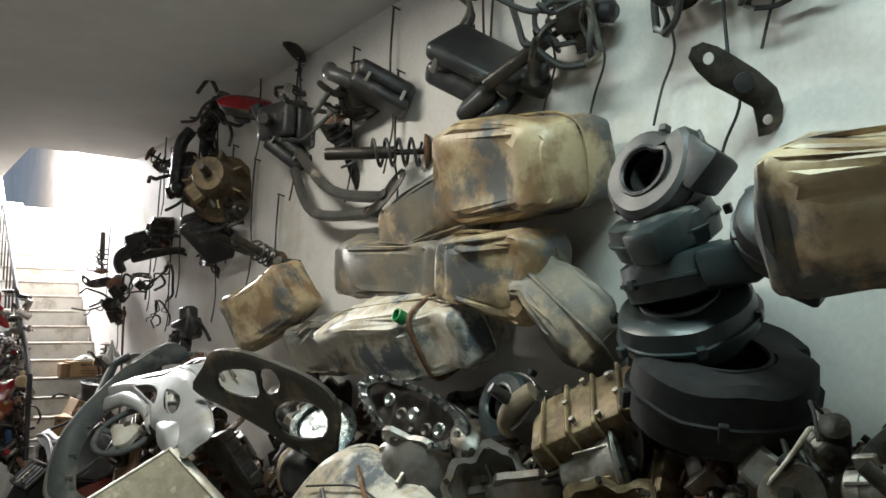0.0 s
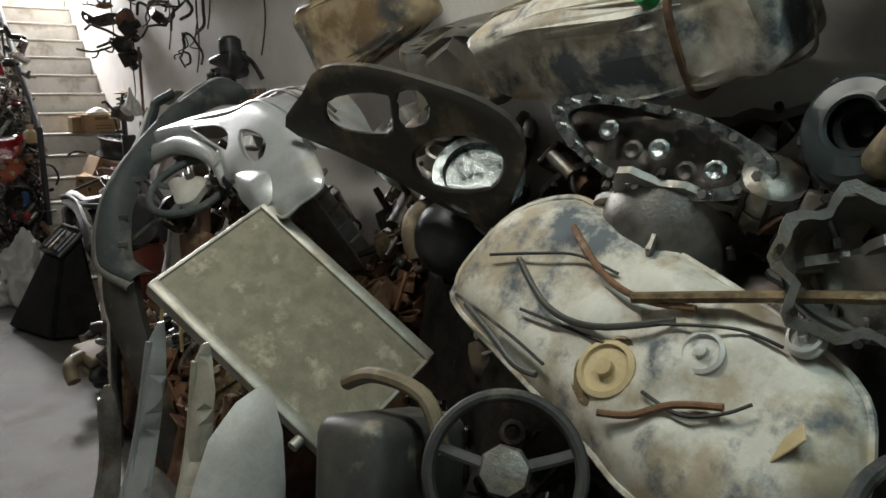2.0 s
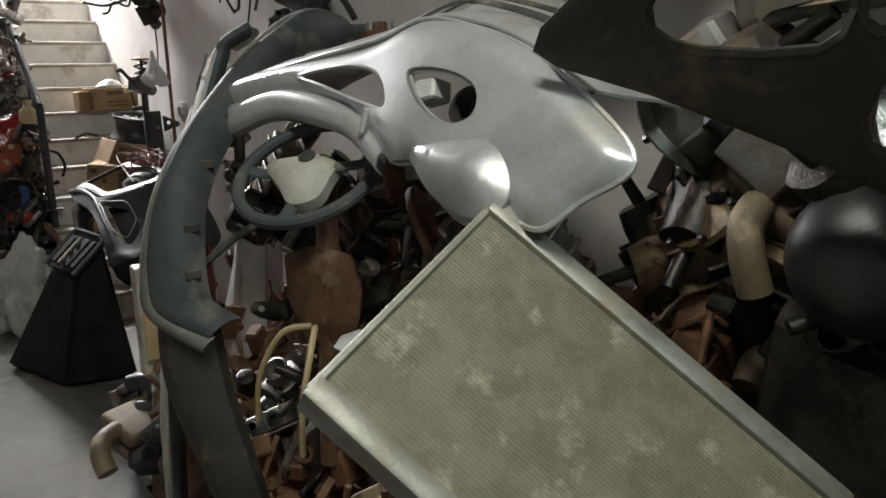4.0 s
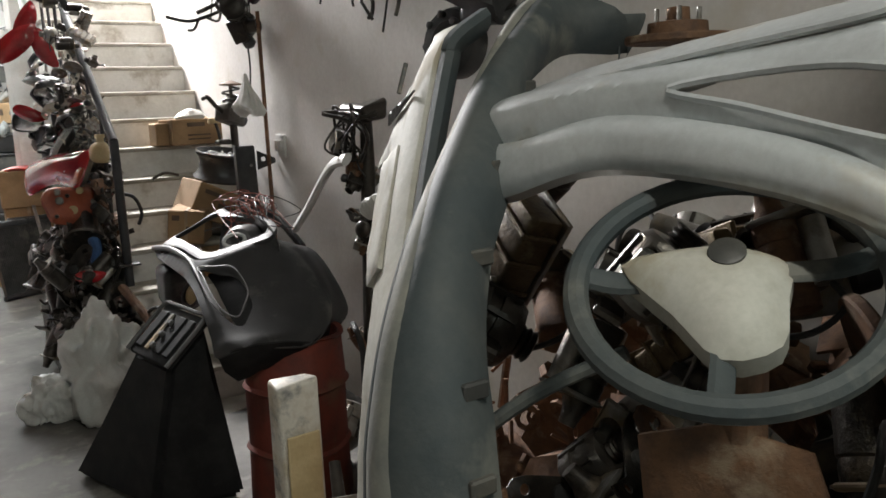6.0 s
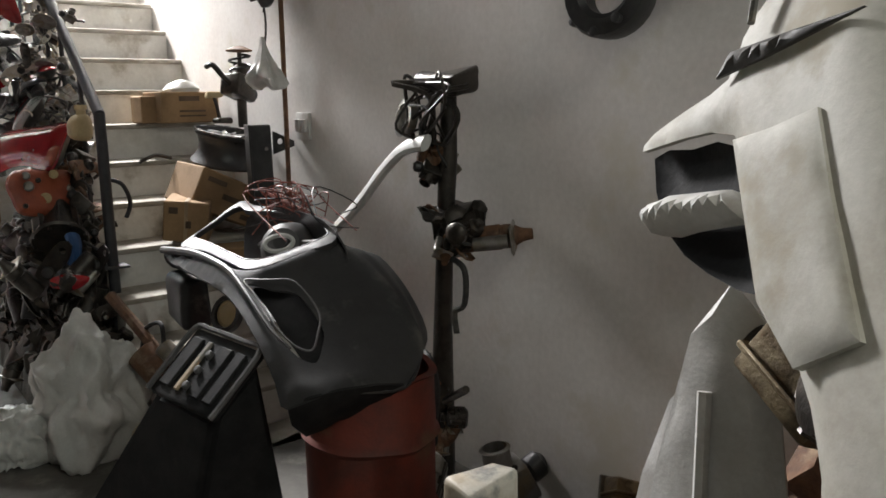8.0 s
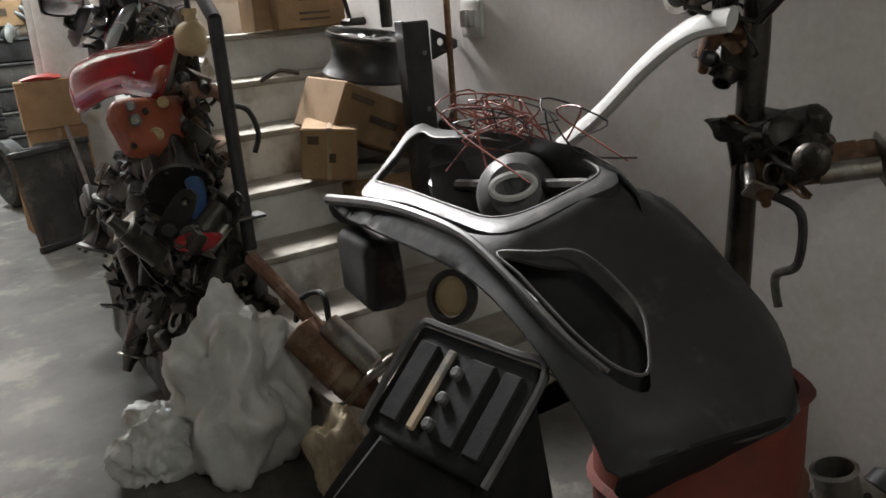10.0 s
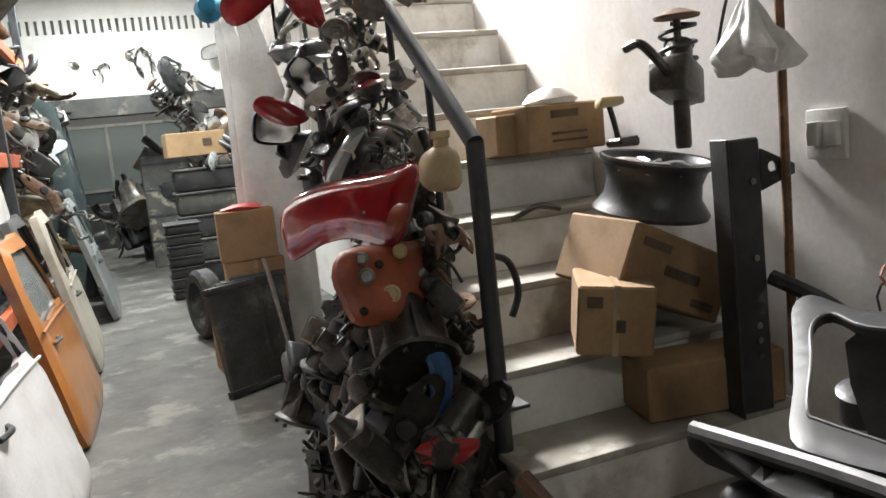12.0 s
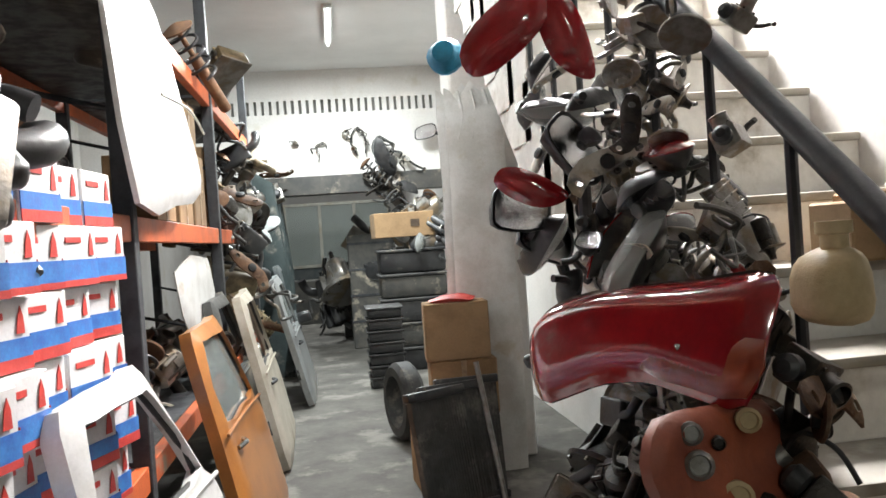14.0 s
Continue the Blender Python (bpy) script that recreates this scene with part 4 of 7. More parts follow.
# stack of black heater blowers
def blower(c, axis, out, r, w, mt="blower"):
    """A scroll-shaped fan housing: spiral case, round inlet with a rolled lip, square outlet, seam and clips."""
    o = thing("heater_blower", "black plastic heater blower housing with a teal sheen in a pile", "heater blower", "heater blowers", loc=c)
    m = basis(c, out, Vector(axis).cross(Vector(out)))
    n = 34
    ring = [r * (0.80 + 0.34 * i / n) for i in range(n)]
    P = [(ring[i] * math.cos(2 * math.pi * i / n), ring[i] * math.sin(2 * math.pi * i / n)) for i in range(n)]
    bm = bmesh.new()
    prof = [(0.52, w * 0.42), (0.55, w * 0.52), (0.86, w * 0.50), (0.97, w * 0.40), (1.0, w * 0.04), (1.05, w * 0.03), (1.05, -w * 0.03), (1.0, -w * 0.04), (0.95, -w * 0.42), (0.80, -w * 0.5), (0.2, -w * 0.5)]
    rows = [[bm.verts.new((x * f, y * f, h)) for x, y in P] for f, h in prof]
    for a, b in zip(rows, rows[1:]):
        for i in range(n):
            bm.faces.new((a[i], a[(i + 1) % n], b[(i + 1) % n], b[i]))
    part("case", xf(lumpy(bm, 0.012, 9, r * 40), m), mt, o)
    part("inlet_lip", xf(tube([(x * 0.53, y * 0.53, w * 0.5) for x, y in P[::2]], 0.009, 6, True, 2), m), mt, o)
    part("impeller", xf(lathe((0, 0, -w * 0.3), (0, 0, 1), [(r * 0.45, 0), (r * 0.45, w * 0.55), (r * 0.36, w * 0.56), (r * 0.34, w * 0.1), (r * 0.12, w * 0.1), (r * 0.10, w * 0.3)], 20), m), "matt_black", o)
    part("outlet", xf(lumpy(box((r * 0.2, -r * 1.25, -w * 0.42), (r * 1.02, -r * 0.2, w * 0.42), 0.02, seg=2), 0.012, 9), m), mt, o)
    for k in range(5):
        a = 0.6 + 1.1 * k
        part("clip", xf(box((-0.012, -0.01, -w * 0.12), (0.012, 0.012, w * 0.12), 0.003, pose(r * 1.02 * math.cos(a), r * 1.02 * math.sin(a), 0, 0, 0, math.degrees(a) + 90)), m), mt, o)
    return o


blower((-0.32, -6.78, 1.66), (-0.25, -0.35, 1.0), (0.5, 0.9, 0.4), 0.25, 0.20, "matt_black")
blower((-0.34, -6.70, 1.84), (-0.50, -0.15, 0.9), (0.3, 0.9, 0.3), 0.20, 0.13)
blower((-0.33, -6.72, 1.97), (-0.30, 0.30, 1.0), (0.5, -0.8, 0.2), 0.185, 0.12)
blower((-0.35, -6.68, 2.10), (-0.45, 0.10, 1.0), (-0.2, -0.9, 0.0), 0.16, 0.11)
blower((-0.38, -6.66, 2.24), (-0.85, -0.15, 0.45), (0.2, -0.6, 0.8), 0.145, 0.13, "black")
blower((-0.30, -5.96, 1.54), (-0.85, -0.25, 0.45), (0.2, -0.8, 0.5), 0.135, 0.13)
heap("wall heap", 44, (-0.55, -0.1), (-7.8, -6.95), lambda x, y: 1.62, ["bracket", "pump", "alternator", "hose", "starter", "bracket"], 38, (0.5, 0.75), 0.8)
blower((-0.42, -7.08, 2.06), (-0.7, -0.4, 0.5), (0.3, -0.8, -0.4), 0.13, 0.12, "black")

put("cover", 0, (-0.34, -6.40, 1.57), (-40, 25, 115), 1.12, "wall heap")
aim("bell", 0, (-0.49, -6.06, 1.28), (-0.78, -0.58, 0.25), 20, 0.86, "wall heap")
aim("bell", 1, (-0.57, -6.64, 1.28), (-0.80, -0.45, 0.30), 60, 0.84, "wall heap")
put("alternator", 0, (-0.30, -6.22, 1.38), (20, 30, 80), 1.0, "wall heap")
put("starter", 1, (-0.36, -6.30, 1.15), (60, 30, 20), 1.1, "wall heap")
rod = thing("drive_shaft", "thin dusty steel drive shaft across the fuel tank", "drive shaft", loc=(-0.5, -5.9, 1.2))
part("shaft", tube([(-0.64, -5.62, 1.15), (-0.53, -5.98, 1.21), (-0.42, -6.3, 1.25)], 0.014, 8), "tan", rod)
part("joint_boot", lathe((-0.42, -6.3, 1.25), (0.1, -0.32, 0.04), [(0.02, 0), (0.035, 0.02), (0.028, 0.035), (0.042, 0.055), (0.03, 0.08)], 14), "rubber", rod)
heap("wall heap", 40, (-0.42, -0.1), (-7.6, -6.35), lambda x, y: top1(x, y) + 0.05, METAL, 21, (0.6, 0.95))
heap("wall heap", 9, (-0.28, -0.08), (-6.3, -5.9), top1, METAL, 25)
heap("wall heap", 14, (-0.75, -0.45), (-7.6, -6.9), lambda x, y: top1(x, y) + 0.05, METAL, 26, (0.6, 0.95))
heap("wall heap", 22, (-0.36, -0.1), (-5.9, -4.4), top1, METAL, 22)
heap("wall heap", 22, (-1.15, -0.85), (-7.4, -4.5), lambda x, y: top1(x, y) - 0.12, METAL, 23, (0.6, 0.9))
scree("scrap_heap", "heap of brown oil-stained engine scrap on the wall heap", (-0.45, -0.05), (-7.6, -6.3), lambda x, y: top1(x, y) + 0.12, 700, 12, "rust", "wall heap", 0.045)
heap("wall heap", 16, (-0.4, -0.1), (-7.6, -6.1), lambda x, y: 1.50, ["cover", "gearbox", "pump", "alternator", "hose", "bracket"], 24, (0.6, 0.9))


def steering_wheel(label, c, axis, r, rim, hub, mt_hub, roll=0.0, spokes=(0.3, 2.84, 4.71), pad=None):
    o = thing("steering_wheel", label, "steering wheel", loc=c)
    axis = Vector(axis).normalized()
    u = (Vector((0, 0, 1)) - axis * axis.z).normalized()
    w = u.cross(axis)
    c = Vector(c)
    P = lambda a, rr, h=0.0: c + (w * math.cos(a + roll) + u * math.sin(a + roll)) * rr + axis * h
    part("rim", tube([P(2 * math.pi * i / 16, r) for i in range(16)], 0.0165, 10, True, 3), rim, o)
    for a in spokes:
        part("spoke", tube([P(a, r, 0), P(a, r * 0.7, -0.012), P(a, r * 0.3, 0.0)], 0.017, 8, flat=0.5), rim, o)
    if pad:
        pad_part = part("airbag_pad", panel([P(a, q) for a, q in pad], (), 0.03, 0.03, 0.05, 0.02, axis, 3), mt_hub, o, "pale grey airbag pad")
        part("badge", lathe(P(1.5, r * 0.12, 0.028), axis, [(0.022, 0), (0.022, 0.004), (0.016, 0.006)], 18), "dusty_black", pad_part)
    else:
        part("hub_cover", lathe(c - axis * 0.02, axis, [(hub, 0), (hub * 1.03, 0.02), (hub * 0.9, 0.04), (hub * 0.2, 0.045)], 8), mt_hub, o)
    part("column", cyl(c - axis * 0.02, c - axis * 0.16, 0.03, 0.022), "oily", o)
    return o


steering_wheel("black steering wheel with a bright octagonal hub", (-0.97, -5.55, 0.78), (-0.60, -0.60, 0.52), 0.175, "rubber", 0.062, "alu")
steering_wheel("glossy black steering wheel at the foot of the heap", (-0.78, -6.42, 0.93), (-0.45, -0.35, 0.82), 0.185, "rubber", 0.06, "black")
# dusty black moulding, pressed panels and pale sheets at the heap's foot
mould = thing("console_moulding", "dusty black plastic moulding with brown stains", "plastic moulding", loc=(-1.12, -5.0, 0.5))
part("shell", xf(lumpy(box((-0.11, -0.16, -0.24), (0.11, 0.16, 0.24), 0.05, seg=3), 0.02, 8, 3), basis((-1.00, -5.14, 0.62), (0.4, -0.8, 0.1), (0.3, 0.1, 1))), "dusty_black", mould)
part("duct", tube([(-1.05, -4.98, 0.84), (-1.04, -5.12, 0.90), (-1.0, -5.28, 0.88), (-1.0, -5.36, 0.76)], 0.022, 10), "brown_dust", mould)
for k, (mt, a, b, w, lab) in enumerate([("silver_paint", (-1.47, -4.72, 0.98), (-1.86, -4.80, 0.05), 0.032, "bent grey steel door pillar pressing"), ("beige_paint", (-1.37, -4.78, 0.92), (-1.70, -4.86, 0.05), 0.034, "bent pale steel sill pressing"), ("alu", (-1.55, -4.45, 0.75), (-1.80, -4.50, 0.05), 0.03, "narrow bright steel pressing")]):
    a, b = Vector(a), Vector(b)
    mid = (a + b) / 2 + Vector((0.10, 0.04, 0.04))
    s = Vector((0.7, -0.65, 0.25)).normalized() * w
    o = thing("steel_pressing", lab, "steel pressing", "pressed panels", loc=b)
    part("sheet", panel([a - s, mid - s * 1.3, b - s, b + s, mid + s * 1.2, a + s * 0.7], (), 0.004, 0.02, 0.04, 0.03, (-1, -0.6, 0.4), 3, bend=lambda x, y: 0.01 * math.sin(40 * y)), mt, o)
    part("folded_edge", tube([a - s, mid - s * 1.3, b - s], 0.009, 6), mt, o)
solo("pale_sheet", panel([(-1.24, -4.83, 0.83), (-1.20, -4.88, 0.70), (-1.22, -4.90, 0.40), (-1.25, -4.92, 0.08), (-1.60, -4.90, 0.05), (-1.50, -4.87, 0.45), (-1.40, -4.85, 0.72)], (), 0.004, 0.03, 0.1, 0.04, (-1, -0.5, 0.7), 2), "white_plastic", "creased pale plastic sheet draped over the heap", "plastic sheet")
solo("pale_sheet", panel([(-0.62, -6.24, 1.04), (-0.62, -6.41, 1.06), (-0.62, -6.55, 1.06), (-0.62, -6.76, 1.07), (-0.68, -6.80, 1.0), (-0.70, -6.52, 0.96), (-0.68, -6.28, 0.94)], (), 0.004, 0.03, 0.1, 0.04, (-1, -0.5, 0.7), 2), "white_plastic", "dirty white plastic sheet under the scrap", "plastic sheet")
solo("pale_sheet", panel([(-1.012, -3.72, 0.86), (-0.91, -3.663, 0.86), (-0.855, -3.736, 0.86), (-0.827, -3.811, 0.86), (-0.807, -3.899, 0.86), (-0.895, -3.942, 0.843), (-0.972, -3.889, 0.843)], (), 0.004, 0.012, 0.05, 0.03, (-0.6, -0.5, 0.7), 2), "white_plastic", "clean white plastic panel lying in the heap", "plastic sheet")
solo("brown_board", panel([(-0.782, -3.514, 0.766), (-0.651, -3.455, 0.846), (-0.543, -3.423, 0.906), (-0.441, -3.495, 0.946), (-0.486, -3.681, 0.906), (-0.585, -3.69, 0.776)], (), 0.012, 0.015, 0.05, 0.03, (-0.6, -0.5, 0.7), 2), "dusty_brown_and_shade", "dark brown moulded board propped in the heap", "board")


def strip(outer, inner, depth, across=8, crown=0.035, n=5, thick=0.006):
    """A curved bar swept between two edges, crowned outwards, with a turned-back inner flange."""
    a, b = spline(outer, n), spline(inner, n)
    bm = bmesh.new()
    rows, rows2 = [], []
    for i, (p, q) in enumerate(zip(a, b)):
        d = (a[min(i + 1, len(a) - 1)] - a[max(i - 1, 0)]).normalized()
        s = q - p
        nn = d.cross(s).normalized()
        if nn.dot(Vector((-0.5, -0.8, 0.3))) < 0:
            nn = -nn
        line = [p + s.normalized() * 0.02 - nn * depth, p + s * 0.0 - nn * depth * 0.4]
        for k in range(across + 1):
            t = k / across
            line.append(p + s * t + nn * crown * math.sin(math.pi * min(1, t * 1.0)) ** 0.6)
        line.append(q - nn * depth * 0.7)
        rows.append([bm.verts.new(v) for v in line])
        rows2.append([bm.verts.new(v - nn * thick) for v in line])
    for g, flip in ((rows, False), (rows2, True)):
        for r0, r1 in zip(g, g[1:]):
            for k in range(len(r0) - 1):
                f = (r0[k], r0[k + 1], r1[k + 1], r1[k])
                bm.faces.new(f[::-1] if flip else f)
    for r0, r1, q0, q1 in zip(rows, rows[1:], rows2, rows2[1:]):
        bm.faces.new((r0[0], r1[0], q1[0], q0[0]))
        bm.faces.new((r0[-1], q0[-1], q1[-1], r1[-1]))
    for r, q in ((rows[0], rows2[0]), (rows[-1], rows2[-1])):
        for k in range(len(r) - 1):
            bm.faces.new((r[k], r[k + 1], q[k + 1], q[k]))
    return bm


# ---- silver dashboard ----
dash = thing("silver_dashboard", "silver painted car dashboard with open instrument bay, dusty", "dashboard", loc=(-0.85, -3.8, 1.1))
SF = (-0.87, -0.12, 0.47)
sn = Vector(SF).normalized()
SC = [(-0.905, -3.03, 1.455), (-0.839, -3.369, 1.516), (-0.788, -3.606, 1.551), (-0.746, -3.753, 1.592), (-0.737, -3.967, 1.554), (-0.745, -4.119, 1.502), (-0.767, -4.27, 1.424), (-0.804, -4.415, 1.32), (-0.853, -4.339, 1.248),
      (-0.889, -4.278, 1.197), (-0.896, -4.192, 1.207), (-0.917, -4.11, 1.187), (-0.909, -3.998, 1.231), (-0.892, -3.906, 1.284), (-0.901, -3.829, 1.288), (-0.877, -3.694, 1.365), (-0.877, -3.519, 1.409), (-0.894, -3.3, 1.432), (-0.945, -3.04, 1.375)]
SH1 = [(-0.862, -3.38, 1.462), (-0.832, -3.584, 1.482), (-0.829, -3.715, 1.455), (-0.858, -3.785, 1.385), (-0.864, -3.667, 1.400), (-0.867, -3.504, 1.436)]
SH2 = [(-0.809, -3.81, 1.461), (-0.794, -3.929, 1.459), (-0.798, -4.027, 1.427), (-0.825, -4.054, 1.372), (-0.843, -3.995, 1.352), (-0.837, -3.889, 1.389)]


def dash_bend(x, y):
    return 0.02 * math.sin(6 * x + 1) * math.cos(5 * y)


part("shell", panel(SC, [SH1, SH2], 0.006, 0.030, 0.06, 0.0125, SF, 6, lip=0.006, bend=dash_bend, hole_n=5), "silver", dash)
lobe = [(-0.891, -3.909, 1.306), (-0.869, -3.961, 1.334), (-0.852, -4.044, 1.343), (-0.845, -4.128, 1.335), (-0.864, -4.189, 1.284), (-0.894, -4.206, 1.225), (-0.916, -4.156, 1.197), (-0.921, -4.078, 1.207), (-0.915, -3.991, 1.24)]
part("console_lobe", panel([Vector(p) + sn * 0.022 for p in lobe], (), 0.006, 0.050, 0.13, 0.0125, SF, 5), "silver", dash)
top = [(-0.905, -3.02, 1.459), (-0.839, -3.369, 1.520), (-0.788, -3.606, 1.556), (-0.742, -3.753, 1.60), (-0.735, -3.967, 1.560), (-0.743, -4.119, 1.508), (-0.765, -4.27, 1.43)]
rear = [Vector(p) + Vector((0.34, 0.05, 0.10 - 0.05 * abs(i - 3))) for i, p in enumerate(top)]
part("cowl", panel(top + rear[::-1], (), 0.006, 0.03, 0.1, 0.03, (-0.2, 0, 1), 3), "silver", dash)
for k in (0.0, 0.022):
    part("cowl_groove", tube([Vector(p) + sn * 0.012 + Vector((0.012 + k * 0.5, 0, -0.03 + k)) for p in top[3:7]], 0.003, 6, n=5), "dusty_black", dash, "thin dark groove")
part("air_vent", tube([Vector(p) + Vector((0.10, 0.0, 0.035)) for p in top[2:6]], 0.010, 6, flat=0.5), "dusty_black", dash)
part("defrost_slot", tube([Vector(p) + Vector((0.16, 0.0, 0.045)) for p in top[2:6]], 0.008, 6, flat=0.5), "dusty_black", dash)
hood = [(-0.967, -3.05, 1.395), (-0.960, -3.16, 1.405), (-0.915, -3.30, 1.440), (-0.895, -3.50, 1.425), (-0.885, -3.66, 1.385), (-0.895, -3.80, 1.310)]
hood2 = [Vector(p) + Vector((-0.03, 0.0, -0.095 + 0.01 * i)) for i, p in enumerate(hood)]
part("binnacle_hood", strip(hood, hood2, 0.03, crown=0.018), "silver", dash)
part("vent_box", lumpy(box((-0.03, -0.025, -0.03), (0.03, 0.025, 0.03), 0.006, basis((-0.81, -3.86, 1.43), (0.2, -1, 0.2), (0.3, 0, 1))), 0.003, 30), "white_plastic", dash)
part("vent_tube", lathe((-0.80, -3.97, 1.40), SF, [(0.04, -0.05), (0.045, 0.01), (0.034, 0.012), (0.03, -0.04)], 18), "dusty_black", dash)
part("switch_trim", box((-0.008, -0.03, -0.006), (0.008, 0.03, 0.006), 0.004, basis((-0.915, -3.74, 1.37), (0.2, -1, -0.1), (0.3, 0, 1))), "silver", dash)

steering_wheel("dusty grey steering wheel with a pale airbag pad", (-0.955, -3.535, 1.245), (-0.55, -0.34, 0.95), 0.18, "bumper", 0.06, "white_bumper", 0.15, (0.2, 3.0, 4.6),
               [(2.85, 0.13), (2.2, 0.075), (1.2, 0.06), (0.3, 0.075), (-0.4, 0.07), (-1.1, 0.11), (-1.7, 0.115), (-2.5, 0.08)])
col = thing("steering_column", "rusty steering column and pedal frame under the dashboard", "steering column", loc=(-0.9, -3.5, 0.5))
part("column_tube", tube([(-0.90, -3.52, 1.20), (-0.92, -3.54, 0.90), (-0.95, -3.56, 0.48)], 0.03, 10), "rust", col)
part("mount_plate", panel([(-0.98, -3.42, 1.02), (-0.90, -3.62, 1.04), (-0.90, -3.64, 0.86), (-0.97, -3.50, 0.80)], (), 0.008, 0.01, 0.03, 0.03, (-1, -0.3, 0.2), 2), "rust", col)
part("stalk", tube([(-0.98, -3.40, 1.13), (-1.06, -3.30, 1.06), (-1.14, -3.22, 0.97)], 0.011, 8), "bumper", col, "dusty grey lever")
for s in (0, 1):
    part("wire", tube([(-0.98, -3.55 - 0.02 * s, 0.86), (-1.04, -3.50 - 0.16 * s, 0.84), (-1.08, -3.44 - 0.24 * s, 0.72), (-1.08, -3.40 - 0.26 * s, 0.58)], 0.008, 7), "cream", col, "pale loose wire")
heap("wall heap", 30, (-1.0, -0.35), (-4.1, -2.95), lambda x, y: top2(x, y) - 0.02, ["starter", "bracket", "pump", "cover", "gearbox"], 31, (0.6, 1.0))
heap("wall heap", 26, (-0.75, -0.2), (-3.9, -2.7), lambda x, y: 1.14 + 0.1 * math.sin(9 * y), ["pump", "alternator", "starter", "bracket", "cover", "starter"], 32, (0.7, 1.1))
heap("wall heap", 34, (-0.34, -0.08), (-5.1, -4.1), lambda x, y: 1.36, ["airbox", "starter", "gearbox", "pump", "bracket", "hub"], 36, (0.8, 1.2), 0.55)
put("hub", 0, (-0.37, -2.97, 1.57), (0, 0, 20), 0.85, "wall heap")
put("hub", 0, (-0.62, -3.55, 1.05), (40, 60, 0), 1.0, "wall heap")
heap("wall heap", 34, (-0.92, -0.55), (-3.75, -3.1), lambda x, y: 0.62 + 0.95 * (x + 0.95) + (0.10 if y > -3.42 else -0.10), ["pump", "alternator", "bracket", "starter", "starter", "bracket", "cover"], 33, (0.45, 0.8), 0.3)

# bumpers standing on end at the heap's corner
bump = thing("car_bumper", "dusty dark grey car bumper standing on end, curved at the top", "bumper", loc=(-1.2, -3.4, 0.0))
OUT = [(-0.375, -2.83, 1.605), (-0.440, -2.69, 1.685), (-0.557, -2.70, 1.668), (-0.775, -2.865, 1.555), (-1.01, -3.03, 1.375), (-1.12, -3.11, 1.285), (-1.20, -3.17, 1.195), (-1.245, -3.195, 1.10), (-1.28, -3.22, 0.98), (-1.285, -3.26, 0.88), (-1.20, -3.40, 0.80)]
INN = [(-0.360, -2.85, 1.590), (-0.500, -2.80, 1.600), (-0.640, -2.86, 1.555), (-0.82, -3.00, 1.47), (-0.985, -3.145, 1.365), (-1.075, -3.215, 1.275), (-1.165, -3.31, 1.15), (-1.20, -3.36, 1.05), (-1.205, -3.38, 0.97), (-1.19, -3.39, 0.92), (-1.12, -3.43, 0.88)]


part("outer_skin", strip(OUT, INN, 0.06, crown=0.055), "bumper", bump)
# overlay on the outer 42 percent: the crown's lit side put into the colour
HALF = [Vector(p) + (Vector(q) - Vector(p)) * 0.42 for p, q in zip(OUT, INN)]
part("dusty_face", strip([Vector(p) + Vector((-0.008, -0.010, 0.004)) for p in OUT[1:]], [p + Vector((-0.030, -0.034, 0.014)) for p in HALF[1:]], 0.004, crown=0.022), "lit_pale_dust", bump, "dusty outer face, painted paler as the lit side")
part("crease", tube([Vector(p) + (Vector(q) - Vector(p)) * 0.25 + Vector((-0.030, -0.030, 0.014)) for p, q in zip(OUT[2:], INN[2:])], 0.008, 6, n=5), "bumper", bump)
part("lower_skirt", strip([(-1.27, -3.26, 0.90), (-1.28, -3.30, 0.70), (-1.22, -3.42, 0.40), (-1.15, -3.52, 0.0)], [(-1.18, -3.39, 0.88), (-1.17, -3.44, 0.68), (-1.13, -3.52, 0.40), (-1.07, -3.58, 0.0)], 0.05, crown=0.03), "dusty_brown_and_shade", bump, "dark lower skirt")
part("edge_bead", tube([Vector(p) + Vector((-0.006, -0.010, 0.006)) for p in OUT], 0.010, 6, n=5), "bumper", bump)
for k in range(5):
    p = spline(INN, 5)[14 + k * 6]
    part("clip_tab", box((-0.02, -0.006, -0.012), (0.02, 0.006, 0.012), 0.003, Matrix.Translation(p)), "dusty_black", bump)
bump2 = thing("car_bumper", "dusty white car bumper standing on end behind a grey one", "bumper", loc=(-1.1, -3.0, 0.0))
WB = [(-0.838, -2.734, 1.588), (-0.831, -2.665, 1.531), (-0.839, -2.635, 1.475), (-0.855, -2.629, 1.424), (-0.841, -2.560, 1.385), (-0.827, -2.492, 1.347), (-0.832, -2.480, 1.320), (-0.863, -2.576, 1.344), (-0.899, -2.674, 1.354), (-0.946, -2.723, 1.282), (-1.004, -2.783, 1.190), (-1.054, -2.854, 1.134), (-1.091, -2.895, 1.078), (-1.114, -2.895, 1.015), (-1.165, -3.092, 1.098), (-1.116, -3.032, 1.165), (-1.070, -2.982, 1.233), (-0.989, -2.909, 1.373), (-0.936, -2.868, 1.471), (-0.898, -2.844, 1.548)]
WB[13:15] = [(-1.12, -2.92, 1.00), (-1.15, -2.94, 0.70), (-1.17, -2.95, 0.0), (-1.25, -3.08, 0.0), (-1.22, -3.12, 0.70), (-1.185, -3.11, 1.04)]
WB += [(-0.82, -2.80, 1.60), (-0.72, -2.74, 1.635), (-0.66, -2.62, 1.62), (-0.76, -2.63, 1.565)]
WF = (-0.88, 0.36, 0.32)
wn_ = Vector(WF).normalized()
wskin = part("outer_skin", panel(WB, (), 0.010, 0.022, 0.06, 0.025, WF, 2), "white_bumper", bump2)
